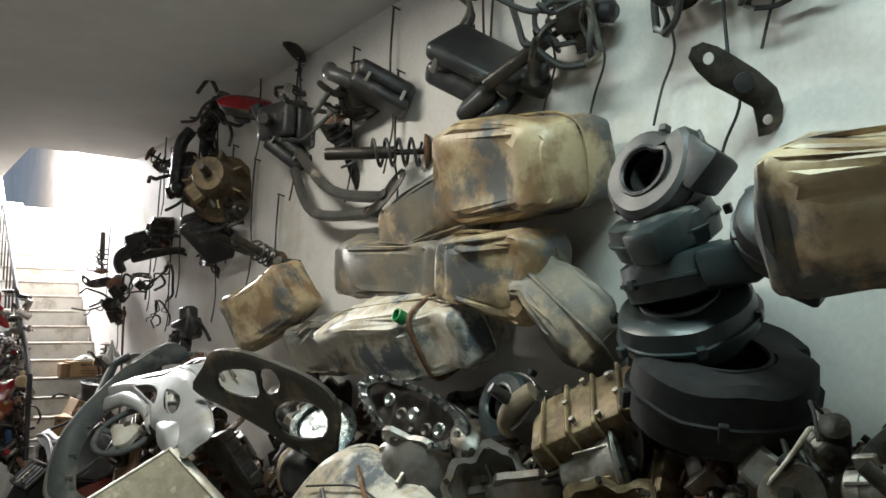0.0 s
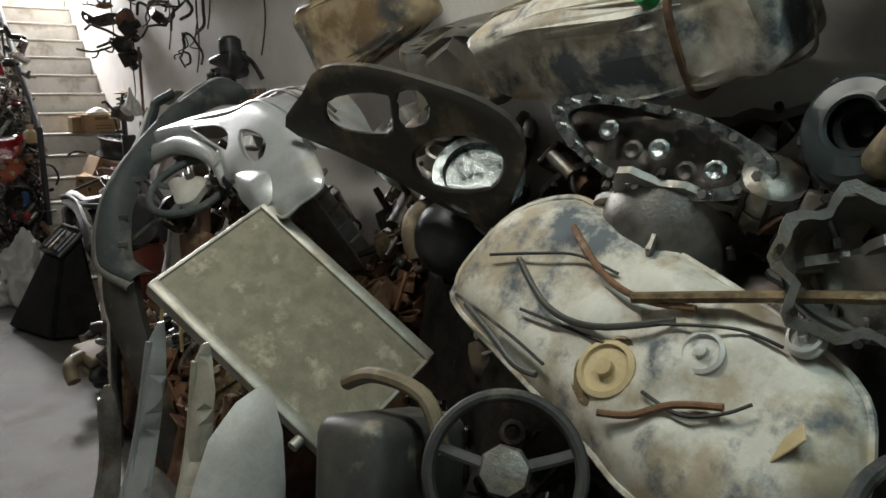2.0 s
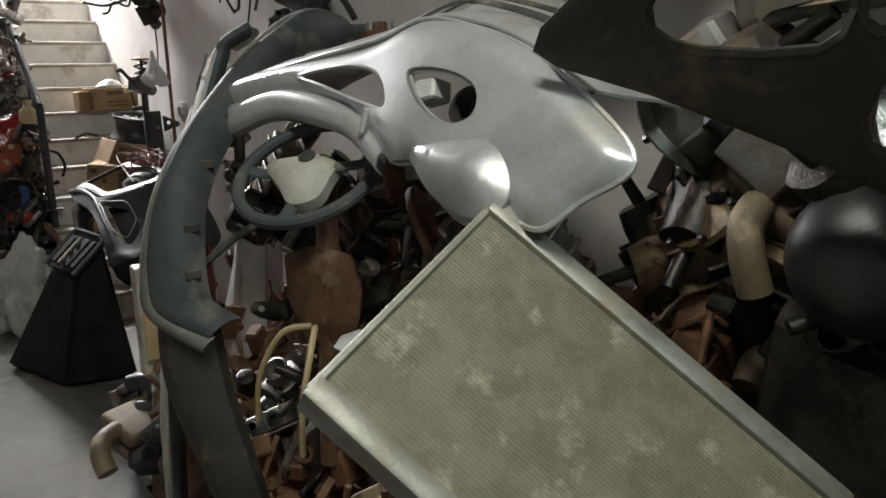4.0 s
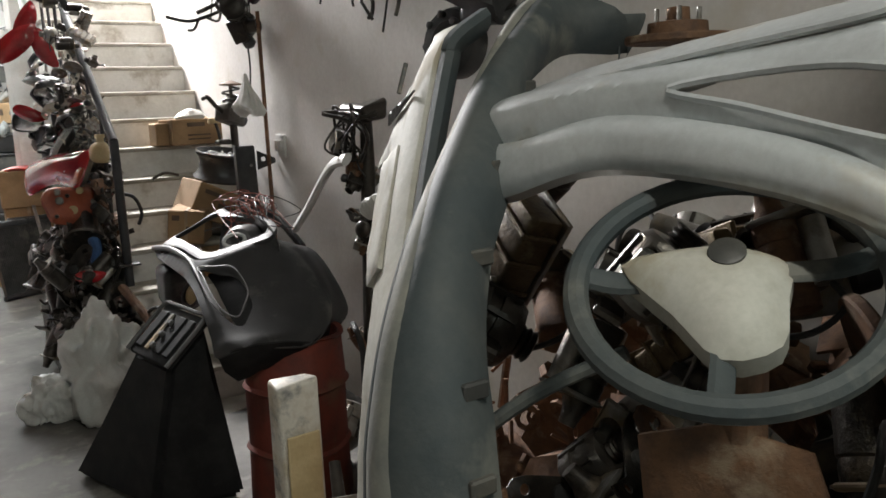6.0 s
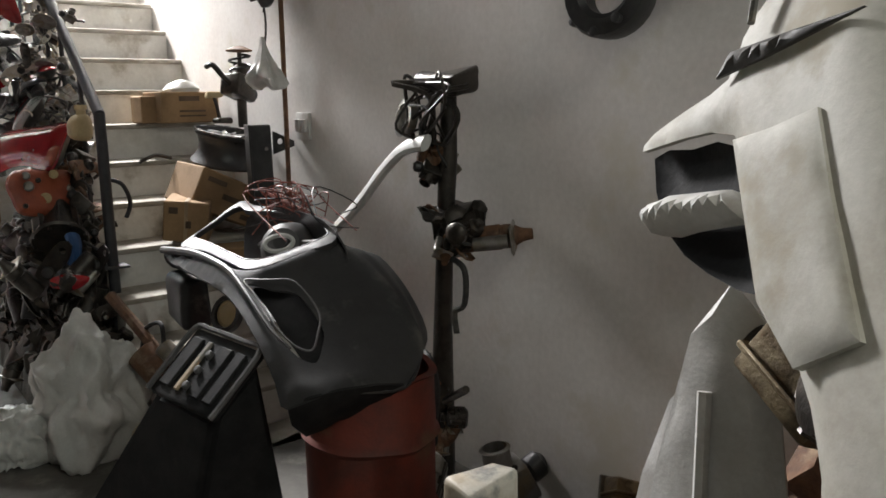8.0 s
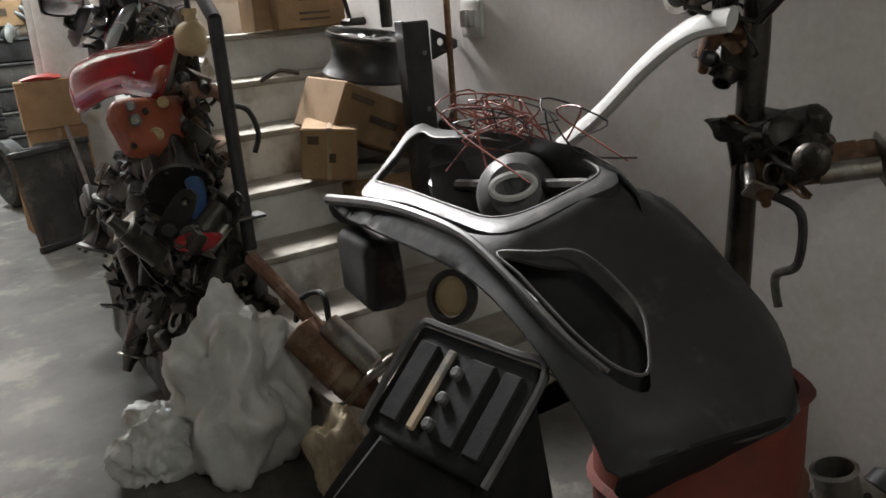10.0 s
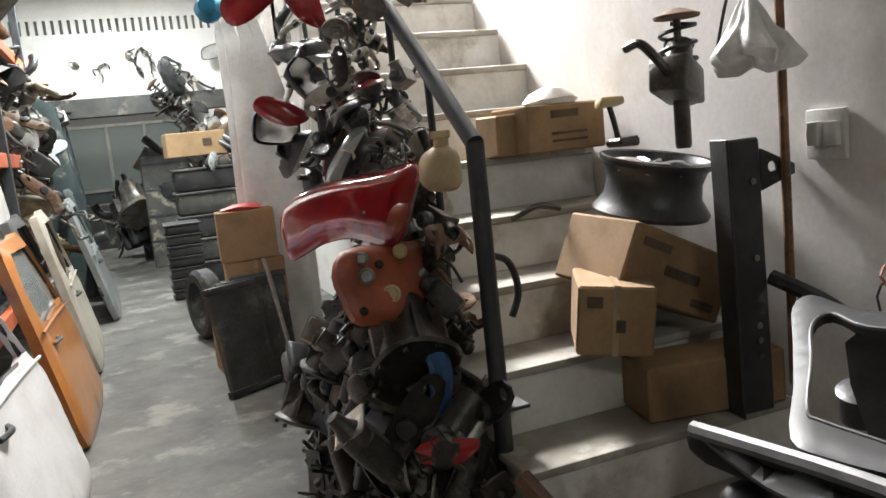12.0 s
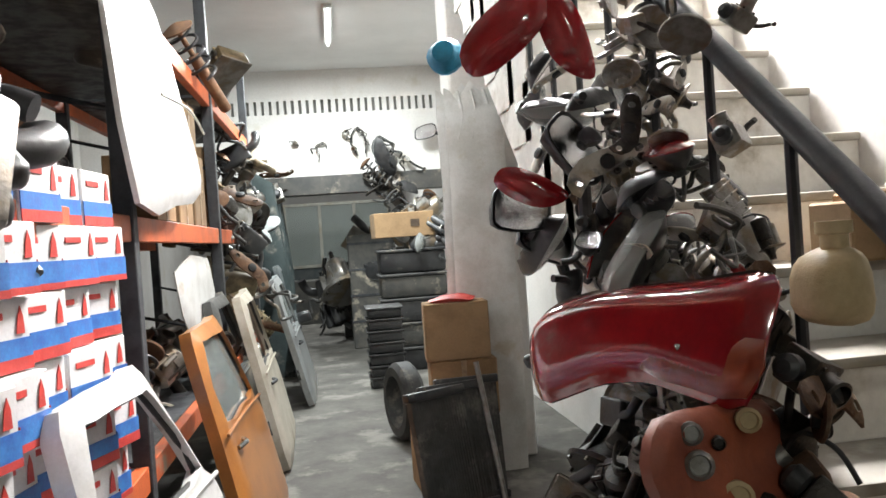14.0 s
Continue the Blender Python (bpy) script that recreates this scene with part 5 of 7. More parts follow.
EDGE = [(-1.165, -3.092, 1.098), (-1.116, -3.032, 1.165), (-1.070, -2.982, 1.233), (-0.989, -2.909, 1.373), (-0.936, -2.868, 1.471), (-0.898, -2.844, 1.548), (-0.887, -2.843, 1.576)]
# the white bumper's shadowed flange, given the grey bumper's dark colour
part("groove", tube([(-1.24, -3.14, 0.0), (-1.20, -3.13, 0.70)] + [Vector(p) + Vector((0.02, -0.02, 0.0)) for p in EDGE + [(-0.80, -2.82, 1.62)]], 0.030, 8, n=4, flat=0.6), "bumper", bump2, "return edge of the white bumper, its shade painted dark grey")
part("raised_plate", panel([Vector(p) + wn_ * 0.024 for p in [(-0.914, -2.700, 1.343), (-0.930, -2.752, 1.358), (-0.947, -2.816, 1.384), (-0.995, -2.860, 1.302), (-1.069, -2.934, 1.181), (-1.060, -2.870, 1.136), (-1.016, -2.803, 1.181), (-0.963, -2.750, 1.264)]], (), 0.012, 0.006, 0.012, 0.02, WF, 1), "white_bumper", wskin)
# dark panel laid on the skin paints the shade of a step
part("notch", panel([Vector(p) + wn_ * 0.026 for p in [(-0.922, -2.845, 1.484), (-0.890, -2.752, 1.467), (-0.858, -2.657, 1.448), (-0.863, -2.641, 1.415), (-0.888, -2.723, 1.440)]], (), 0.004, 0.010, 0.02, 0.012, WF, 1), "dusty_brown_and_shade", wskin, "notch in the bumper, its shade painted dark brown")
part("slot", tube([Vector(p) + wn_ * 0.026 for p in [(-0.829, -2.671, 1.542), (-0.856, -2.681, 1.481)]], 0.005, 6, n=2), "dusty_black", wskin)
part("lamp_recess", panel([Vector(p) + Vector((0.03, 0.01, -0.01)) for p in [(-0.840, -2.497, 1.319), (-0.866, -2.580, 1.338), (-0.902, -2.674, 1.348), (-0.977, -2.749, 1.226), (-1.002, -2.775, 1.188), (-0.959, -2.675, 1.191), (-0.904, -2.571, 1.225)]], (), 0.006, -0.015, 0.04, 0.015, WF, 2), "matt_black", bump2, "dark fog lamp recess")
part("fog_lamp", lumpy(panel([Vector(p) + wn_ * 0.004 for p in [(-0.879, -2.530, 1.249), (-0.904, -2.612, 1.273), (-0.932, -2.698, 1.290), (-0.953, -2.720, 1.259), (-0.927, -2.636, 1.236), (-0.906, -2.563, 1.213)]], (), 0.02, 0.030, 0.03, 0.012, WF, 2), 0.006, 20), "white_plastic", bump2, "pale fog lamp surround")
# tall white door cards leaning behind the bumpers
for k, (y, z, x) in enumerate([(-2.50, 1.02, -0.72), (-2.40, 0.85, -0.62)]):
    o = thing("white_panel", "tall white plastic panel leaning behind the bumper", "plastic panel", "white panels", loc=(x, y, 0))
    part("sheet", panel([(x, y, z), (x + 0.05, y - 0.12, z + 0.02), (x - 0.10, y - 0.30, 0.30), (x - 0.16, y - 0.32, 0.0), (x - 0.28, y - 0.08, 0.0), (x - 0.10, y + 0.02, 0.5)], (), 0.012, 0.02, 0.05, 0.05, (-1, -0.6, 0.2), 2), "white_plastic", o)
    part("rib", tube([(x - 0.02, y - 0.05, z - 0.08), (x - 0.20, y - 0.18, 0.06)], 0.012, 6), "white_plastic", o)

# ---- parts hanging on the wall ----


def hang_cluster(label, y, z, kinds, seed, size=1.0, cord=0.5, spread=0.16):
    """Scrap tied to a cord on a nail; the cord is its own thing."""
    r = random.Random(seed)
    o = thing("hanging_cord", label, "cord", "hanging cords", loc=(-0.02, y, z))
    part("nail", cyl((0.0, y, z + cord), (-0.05, y, z + cord + 0.01), 0.005, seg=6), "oily", o)
    part("cord", tube([(-0.04, y, z + cord), (-0.05, y + 0.01, z + cord * 0.5), (-0.06, y - 0.01, z)], 0.006, 6), "rubber", o)
    part("loose_end", tube([(-0.06, y, z + 0.05), (-0.07, y - 0.05, z - 0.12), (-0.05, y + 0.02, z - 0.24), (-0.06, y + 0.05, z - 0.36)], 0.005, 6), "rubber", o)
    for k in kinds:
        put(k, 0 if k in ("airbox", "strut", "hose", "bracket", "mirror") else 1, (-0.10 - r.uniform(0, 0.06), y + r.uniform(-spread, spread), z + r.uniform(-spread, spread)), (r.uniform(0, 360), r.uniform(-60, 60), r.uniform(0, 360)), size * r.uniform(0.8, 1.2), "wall-hung parts")


WALL = [(0.30, 2.15, "strut pump hose", 1.0), (0.36, 1.86, "alternator pump", 1.1), (-0.85, 2.65, "airbox alternator strut hose", 1.3), (-1.0, 3.15, "hose strut", 1.1), (-1.9, 2.95, "airbox hose pump alternator", 1.3), (-2.3, 3.3, "hose strut bracket", 1.2),
        (-2.6, 2.62, "airbox gearbox hose", 1.3), (-3.0, 2.45, "alternator bracket", 1.1), (-2.35, 2.2, "bracket hose", 1.0), (-3.1, 3.3, "headlamp hose", 1.1), (-3.65, 2.95, "airbox airbox hose strut", 1.2), (-3.7, 3.35, "bracket hose", 1.1),
        (-4.35, 2.85, "pump strut hose", 1.15), (-4.75, 2.95, "alternator airbox pump", 1.2), (-4.8, 2.6, "strut bracket", 1.0), (-5.5, 3.0, "airbox hose", 1.25), (-5.55, 2.78, "bracket airbox", 1.1), (-5.9, 2.95, "strut hose bracket", 1.1), (-6.15, 2.9, "hose pump", 1.0),
        (-6.45, 2.85, "pump alternator hose strut", 1.1), (-6.68, 2.62, "hose bracket", 0.9), (-6.85, 3.0, "airbox hose", 1.0), (-1.5, 2.4, "hose bracket", 1.0), (-0.68, 2.3, "hose pump", 0.9), (-1.25, 2.12, "hose", 0.9), (-3.4, 2.15, "strut hose", 1.0), (0.9, 2.4, "hose bracket strut", 1.0)]
for i, (y, z, ks, s) in enumerate(WALL):
    hang_cluster("black cord on a nail holding scrap parts against the wall", y, z, ks.split(), 100 + i, s)
# big hoses looping between the parts
for a, b, c in [((-3.75, 2.75), (-4.1, 2.45), (-4.75, 2.38)), ((-3.8, 2.85), (-4.3, 2.55), (-4.8, 2.45))]:
    solo("radiator_hose", tube([(-0.10, *a), (-0.14, *b), (-0.12, *c)], 0.03, 10), "dusty_black", "thick black radiator hose hung along the wall", "hose", "wall-hung parts")

# blower ring and manifold hung above the bumpers
blow = thing("fan_housing", "black plastic fan housing with a round opening hung on the wall", "fan housing", loc=(-0.12, -1.85, 1.7))
part("ring", lathe((-0.10, -1.81, 1.66), (-1, -0.25, 0.1), [(0.06, 0), (0.118, 0), (0.122, 0.05), (0.114, 0.07), (0.075, 0.075), (0.06, 0.06), (0.06, 0)], 28, caps=False), "black", blow)
for i in range(8):
    a = i * 0.785
    part("lug", lathe((-0.17, -1.81 + 0.10 * math.cos(a), 1.66 + 0.10 * math.sin(a)), (-1, -0.2, 0.1), [(0.013, 0), (0.013, 0.02), (0.006, 0.022)], 8), "black", blow)
part("motor_case", lumpy(box((-0.18, -2.08, 1.72), (-0.04, -1.84, 1.88), 0.04, seg=4), 0.06, 12, 2), "black", blow)
part("motor", lathe((-0.12, -1.98, 1.86), (0, 0.2, 1), [(0.07, 0), (0.07, 0.08), (0.05, 0.10)], 16), "black", blow)
part("bracket_arm", tube([(-0.1, -2.1, 1.85), (-0.1, -2.25, 1.80), (-0.06, -2.3, 1.70)], 0.014), "oily", blow)
solo("wire_loop", tube([(-0.04, -1.20, 2.10), (-0.08, -1.24, 1.98), (-0.08, -1.14, 1.94), (-0.08, -1.30, 1.92)], 0.005, 6), "rubber", "thin black wire loop hanging on the wall", "wire")

# engine column leaning at the wall
eng = thing("steering_rack_stand", "oily black engine stack with bent pipes leaning at the wall", "engine", loc=(-0.2, -1.15, 0))
part("post", lumpy(lathe((-0.16, -1.12, 0.0), (0.02, -0.02, 1), [(0.05, 0), (0.045, 0.3), (0.032, 0.6), (0.028, 0.9), (0.028, 1.1), (0.03, 1.2), (0.028, 1.42)], 14), 0.012, 9, 2), "oily", eng)
part("head", lumpy(box((-0.20, -1.26, 1.40), (-0.08, -1.04, 1.48), 0.02, seg=3), 0.03, 16, 5), "oily", eng)
for k in range(12):
    r = random.Random(330 + k)
    c = Vector((-0.17, -1.12, 1.40))
    part("intake_pipe", tube([c + Vector((r.uniform(-0.05, 0.05), r.uniform(-0.10, 0.10), 0.04)), c + Vector((r.uniform(-0.12, 0.02), r.uniform(-0.17, 0.15), r.uniform(-0.04, 0.09))), c + Vector((r.uniform(-0.12, 0.0), r.uniform(-0.18, 0.15), r.uniform(-0.14, 0.0))), c + Vector((r.uniform(-0.06, 0.02), r.uniform(-0.08, 0.08), -0.16))], r.uniform(0.004, 0.010), 7), "oily", eng)
part("throttle_ring", lathe((-0.20, -1.02, 1.32), (-1, 0.2, 0.2), [(0.06, 0), (0.065, 0.03), (0.05, 0.032), (0.045, 0.0)], 18), "alu", eng)
part("white_arm", tube([(-0.24, -0.58, 0.90), (-0.25, -0.77, 1.02), (-0.25, -0.93, 1.15), (-0.25, -1.06, 1.23), (-0.24, -1.16, 1.25)], 0.034, 10, flat=0.55), "white_plastic", eng, "pale plastic pillar trim")
part("gear_lump", lumpy(box((-0.24, -1.32, 0.95), (-0.13, -1.12, 1.04), 0.02, seg=4), 0.07, 22, 8), "oily", eng)
part("pulley", lathe((-0.30, -1.40, 0.99), (-1, -0.3, 0), [(0.032, 0), (0.036, 0.02), (0.028, 0.03), (0.012, 0.035)], 16), "oily", eng)
part("down_pipe", tube([(-0.22, -1.26, 0.88), (-0.22, -1.33, 0.85), (-0.22, -1.33, 0.74), (-0.22, -1.28, 0.70), (-0.22, -1.29, 0.63)], 0.010, 8), "rubber", eng)
part("low_pipe", tube([(-0.22, -1.08, 0.52), (-0.26, -1.19, 0.52), (-0.24, -1.20, 0.42), (-0.22, -1.16, 0.22), (-0.22, -1.2, 0.05)], 0.014, 8), "rubber", eng)
part("lever", tube([(-0.2, -1.2, 0.36), (-0.24, -1.36, 0.46)], 0.014, 8), "oily", eng)
for i in range(16):
    r = random.Random(300 + i)
    z = r.uniform(0.12, 0.40) if i < 5 else r.uniform(0.917, 1.017) if i < 12 else r.uniform(1.10, 1.34)
    put(r.choice(["pump", "bracket", "alternator", "starter"]), 1, (-0.18, -1.12 - r.uniform(-0.03, 0.06) - (r.uniform(0.0, 0.20) if 5 <= i < 12 else 0), z), (r.uniform(0, 360), r.uniform(-60, 60), r.uniform(0, 360)), r.uniform(0.4, 0.62) if i != 8 else 0.8, "engine stack parts")
heap("floor scrap", 12, (-0.5, -0.1), (-2.3, -1.3), lambda x, y: 0.16, METAL, 55)

# ---- grey dashboard in a red drum ----
drum = thing("red_drum", "red painted steel drum with dents, holding a dashboard", "drum", loc=(-0.65, -1.42, 0))
part("wall", lumpy(lathe((-0.65, -1.42, 0), (0.02, 0.02, 1), [(0.185, 0), (0.195, 0.02), (0.185, 0.2), (0.197, 0.215), (0.185, 0.23), (0.185, 0.44), (0.197, 0.455), (0.185, 0.47), (0.185, 0.63), (0.195, 0.64), (0.17, 0.64), (0.17, 0.05)], 36, caps=False), 0.014, 6), "red_drum", drum)
part("bottom", lathe((-0.65, -1.42, 0.02), (0, 0, 1), [(0.17, 0), (0.17, 0.01)], 36), "red_drum", drum)
can = thing("oil_can", "dirty white square oil can with torn label standing on scrap", "oil can", loc=(-1.06, -2.32, 0.30))
part("body", lumpy(box((-1.075, -2.395, 0.28), (-0.965, -2.305, 0.80), 0.012, seg=3), 0.035, 8), "tank", can)
part("label", lumpy(box((-1.078, -2.402, 0.46), (-0.99, -2.394, 0.68), 0.002), 0.006, 12), "cream", can, "torn cream label")

gd = thing("grey_dashboard", "dark grey car dashboard, daylit edges painted silvery, stripped of its instruments", "dashboard", loc=(-0.75, -1.1, 0.6))
GF = (-0.74, -0.10, 0.67)
gn = Vector(GF).normalized()
GTO = [(-0.874, -0.614, 0.914), (-0.765, -0.515, 0.936), (-0.650, -0.404, 0.961), (-0.548, -0.306, 0.983), (-0.491, -0.297, 0.995), (-0.507, -0.410, 0.990), (-0.477, -0.586, 0.997), (-0.475, -0.768, 0.999), (-0.491, -0.908, 0.998), (-0.528, -1.054, 0.994), (-0.596, -1.172, 0.981), (-0.639, -1.203, 0.971), (-0.711, -1.179, 0.951), (-0.822, -1.160, 0.923), (-0.866, -1.108, 0.911), (-0.864, -0.981, 0.911), (-0.858, -0.796, 0.914), (-0.879, -0.679, 0.912)]
GTI = [(-0.813, -0.586, 0.926), (-0.703, -0.491, 0.949), (-0.601, -0.399, 0.971), (-0.550, -0.394, 0.981), (-0.568, -0.483, 0.977), (-0.528, -0.629, 0.985), (-0.528, -0.810, 0.987), (-0.539, -0.961, 0.988), (-0.573, -1.077, 0.983), (-0.611, -1.135, 0.975), (-0.684, -1.135, 0.956), (-0.784, -1.116, 0.931), (-0.830, -1.061, 0.919), (-0.829, -0.931, 0.919), (-0.820, -0.735, 0.922), (-0.825, -0.624, 0.923)]
part("upper_bezel", panel(GTO, [GTI], 0.018, 0.006, 0.02, 0.02, (-0.5, -0.1, 0.8), 3, hole_n=3), "grey_plastic", gd, "grey bezel round the instrument bay")
# paler tubes along bezel, vent and wing paint daylight catching the edges
part("bezel_edge", tube([Vector(p) + Vector((-0.002, -0.002, 0.006)) for p in GTI], 0.0035, 6, True, 4), "grey_and_sheen", gd, "bezel edge with its daylight sheen painted silvery")
part("bezel_wall", tube([Vector(p) - Vector((-0.01, -0.01, 0.03)) for p in GTI[8:]], 0.02, 8, flat=0.4, n=3), "matt_black", gd, "black inner wall of the bay")
GFO = [(-0.866, -0.416, 0.859), (-0.885, -0.742, 0.908), (-0.888, -0.934, 0.917), (-0.886, -1.051, 0.911), (-0.873, -1.117, 0.912), (-0.832, -1.173, 0.925), (-0.719, -1.187, 0.952), (-0.598, -1.168, 0.961), (-0.550, -1.200, 0.937), (-0.523, -1.277, 0.884), (-0.504, -1.368, 0.812), (-0.499, -1.471, 0.721), (-0.555, -1.542, 0.676), (-0.655, -1.605, 0.645), (-0.844, -1.591, 0.681), (-0.962, -1.533, 0.637), (-0.961, -1.462, 0.698), (-0.953, -1.378, 0.755), (-0.945, -1.287, 0.798), (-0.938, -1.201, 0.828), (-0.934, -1.111, 0.847), (-0.932, -0.993, 0.853), (-0.924, -0.822, 0.850), (-0.901, -0.591, 0.838)]
GFH = [(-0.891, -1.170, 0.887), (-0.849, -1.239, 0.894), (-0.802, -1.286, 0.894), (-0.790, -1.350, 0.865), (-0.793, -1.420, 0.824), (-0.825, -1.466, 0.789), (-0.861, -1.496, 0.758), (-0.890, -1.465, 0.766), (-0.903, -1.405, 0.793), (-0.903, -1.326, 0.828), (-0.896, -1.238, 0.864)]
fshell = part("front_shell", panel(GFO, [GFH], 0.006, 0.016, 0.05, 0.016, GF, 3), "grey_plastic", gd)
part("vent_edge", tube([Vector(p) + gn * 0.010 for p in GFH], 0.003, 6, True, 4), "grey_and_sheen", fshell, "vent edge with its daylight sheen painted silvery")
side = [Vector(p) for p in GFO[7:14]]
back = [p + Vector((0.16, 0.10 + 0.02 * i, -0.06)) for i, p in enumerate(side)]
part("side_shell", panel(side + back[::-1], (), 0.006, 0.03, 0.08, 0.03, (0.3, -1, 0.3), 3), "grey_plastic", gd)
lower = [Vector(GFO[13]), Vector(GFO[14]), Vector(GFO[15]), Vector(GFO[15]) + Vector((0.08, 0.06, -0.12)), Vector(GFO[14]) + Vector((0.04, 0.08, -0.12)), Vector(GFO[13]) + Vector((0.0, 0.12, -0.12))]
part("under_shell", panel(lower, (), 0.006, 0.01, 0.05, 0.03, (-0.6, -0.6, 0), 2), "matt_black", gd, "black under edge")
WING = [(-0.866, -0.416, 0.859), (-0.888, -0.746, 0.904), (-0.893, -0.942, 0.910), (-0.894, -1.061, 0.901), (-0.900, -1.139, 0.884), (-0.910, -1.247, 0.849), (-0.917, -1.367, 0.800), (-0.905, -1.456, 0.763)]
part("wing_edge", tube([Vector(p) + gn * 0.006 for p in WING], (0.014, 0.004), 8, n=4), "grey_and_sheen", gd, "wing edge with its pale sheen painted on")
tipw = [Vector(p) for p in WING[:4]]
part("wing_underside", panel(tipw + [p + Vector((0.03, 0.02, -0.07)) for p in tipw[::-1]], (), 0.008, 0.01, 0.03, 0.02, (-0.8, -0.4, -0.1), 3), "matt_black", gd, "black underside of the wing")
# black sheet added behind the hole to stand for the shade inside
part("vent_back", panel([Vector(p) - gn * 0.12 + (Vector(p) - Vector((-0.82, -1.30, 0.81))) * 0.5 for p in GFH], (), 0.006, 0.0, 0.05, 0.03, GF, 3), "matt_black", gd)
for k in range(3):
    a = Vector((-0.775, -1.36, 0.79)) + Vector((-0.004, -0.035, -0.016)) * k
    part("vent_slat", tube([a + Vector((0.05, 0.03, 0.0)), a + Vector((-0.03, 0.07, -0.01))], 0.007, 6, flat=0.5), "grey_and_sheen", fshell, "pale vent slat")
part("vent_box", lumpy(box((-0.06, -0.045, -0.035), (0.06, 0.045, 0.035), 0.012, basis((-0.72, -1.25, 0.80), (0.3, -1, -0.2), (0.3, 0, 1)), seg=2), 0.01, 14), "black", gd)
part("inner_shell", panel([(-0.60, -0.5, 0.82), (-0.52, -0.45, 0.98), (-0.58, -1.05, 1.02), (-0.60, -1.25, 0.90), (-0.66, -1.05, 0.70), (-0.66, -0.7, 0.66)], (), 0.006, -0.08, 0.2, 0.04, (-1, 0, 0.3), 3), "black", gd)
part("cluster_pod", lathe((-0.57, -0.83, 0.88), (-0.65, -0.70, 0.35), [(0.095, -0.06), (0.10, 0.02), (0.085, 0.085), (0.06, 0.125), (0.0, 0.13)], 24), "grey_and_sheen", gd, "grey rounded instrument pod")
part("pod_mouth", lathe((-0.662, -0.927, 0.938), (-0.65, -0.70, 0.35), [(0.022, -0.02), (0.022, 0.004), (0.0, 0.005)], 16), "black", gd)
# chrome ring in white, so the colour holds its bright reflection
part("pod_vent", tube([Vector((-0.672, -0.938, 0.938)) + Vector((0.7, -0.7, 0.1)).normalized() * 0.048 * math.cos(a) + Vector((0.25, 0.2, 0.9)).normalized() * 0.026 * math.sin(a) for a in [i * 0.5236 for i in range(12)]], 0.008, 6, True, 3), "white_plastic", gd, "chrome oval vent ring, its bright reflection painted white")
part("cross_bar", tube([(-0.55, -0.55, 0.86), (-0.58, -0.80, 0.90), (-0.60, -1.10, 0.95)], 0.016, 8), "oily", gd)
part("motor_can", lathe((-0.50, -0.42, 0.80), (-0.2, -0.1, 1), [(0.05, 0), (0.05, 0.05), (0.04, 0.055), (0.012, 0.056), (0.012, 0.07)], 18), "black", gd)
part("knee_duct", lumpy(box((-0.90, -0.66, 0.62), (-0.80, -0.48, 0.80), 0.03, seg=3), 0.015, 10), "black", gd)
part("gauge_face", lathe((-0.865, -0.97, 0.745), (-0.8, -0.3, 0.35), [(0.040, 0), (0.042, 0.01), (0.036, 0.011), (0.034, 0.008)], 24), "cream", gd, "dirty cream gauge face")
part("gauge_ring", lathe((-0.865, -0.97, 0.742), (-0.8, -0.3, 0.35), [(0.044, 0), (0.058, 0.0), (0.058, 0.02), (0.044, 0.02), (0.044, 0)], 24, caps=False), "black", gd)
for i in range(26):
    r = random.Random(500 + i)
    c = Vector((-0.50 + r.uniform(-0.05, 0.08), -0.72 + r.uniform(-0.18, 0.18), 1.0))
    solo("wire_tangle", tube([c, c + Vector((r.uniform(-0.1, 0.1), r.uniform(-0.12, 0.12), r.uniform(0.02, 0.09))), c + Vector((r.uniform(-0.14, 0.12), r.uniform(-0.22, 0.2), r.uniform(0.0, 0.10))), c + Vector((r.uniform(-0.16, 0.1), r.uniform(-0.25, 0.2), r.uniform(-0.10, 0.0)))], 0.0024, 5, n=5), "copper" if i % 4 else "black", "tangled red-brown wiring loom on the dashboard", "wire", "wiring tangle")

# centre console lying against the drum
cons = thing("centre_console", "black plastic centre console with radio slots and a pale rim", "console", loc=(-1.1, -1.35, 0))
cm = basis((-1.049, -1.213, 0.6725), (0.0595, -0.286, -0.01), (0.1325, 0.043, 0.119)) @ Matrix.Diagonal((0.80, 0.84, 1.0, 1.0))
part("face_plate", xf(box((-0.185, -0.13, -0.03), (0.185, 0.13, 0.0), 0.012, seg=2), cm), "matt_black", cons)
part("rim", xf(tube([(-0.185, -0.13, 0.004), (-0.19, 0.0, 0.004), (-0.185, 0.125, 0.004), (-0.10, 0.135, 0.008), (0.10, 0.135, 0.008), (0.185, 0.128, 0.004), (0.19, 0.0, 0.0), (0.185, -0.13, 0.0)], 0.009, 6, False, 4), cm), "grey_and_sheen", cons, "thin pale rim")
for x, w, mt in ((-0.125, 0.03, "matt_black"), (-0.055, 0.012, "tank_grey"), (0.04, 0.035, "matt_black"), (0.125, 0.025, "matt_black")):
    part("slot", xf(box((x - w, -0.095, -0.004), (x + w, 0.095, 0.008), 0.004), cm), mt, cons)
for k in range(3):
    part("knob", xf(lathe((-0.005, -0.07 + 0.06 * k, 0.0), (0, 0, 1), [(0.014, 0), (0.014, 0.018), (0.009, 0.022)], 14), cm), "grey_and_sheen", cons)
bm = bmesh.new()
up = [bm.verts.new(cm @ Vector(p)) for p in [(-0.17, 0.115, -0.02), (-0.17, -0.115, -0.02), (0.17, -0.115, -0.02), (0.17, 0.115, -0.02)]]
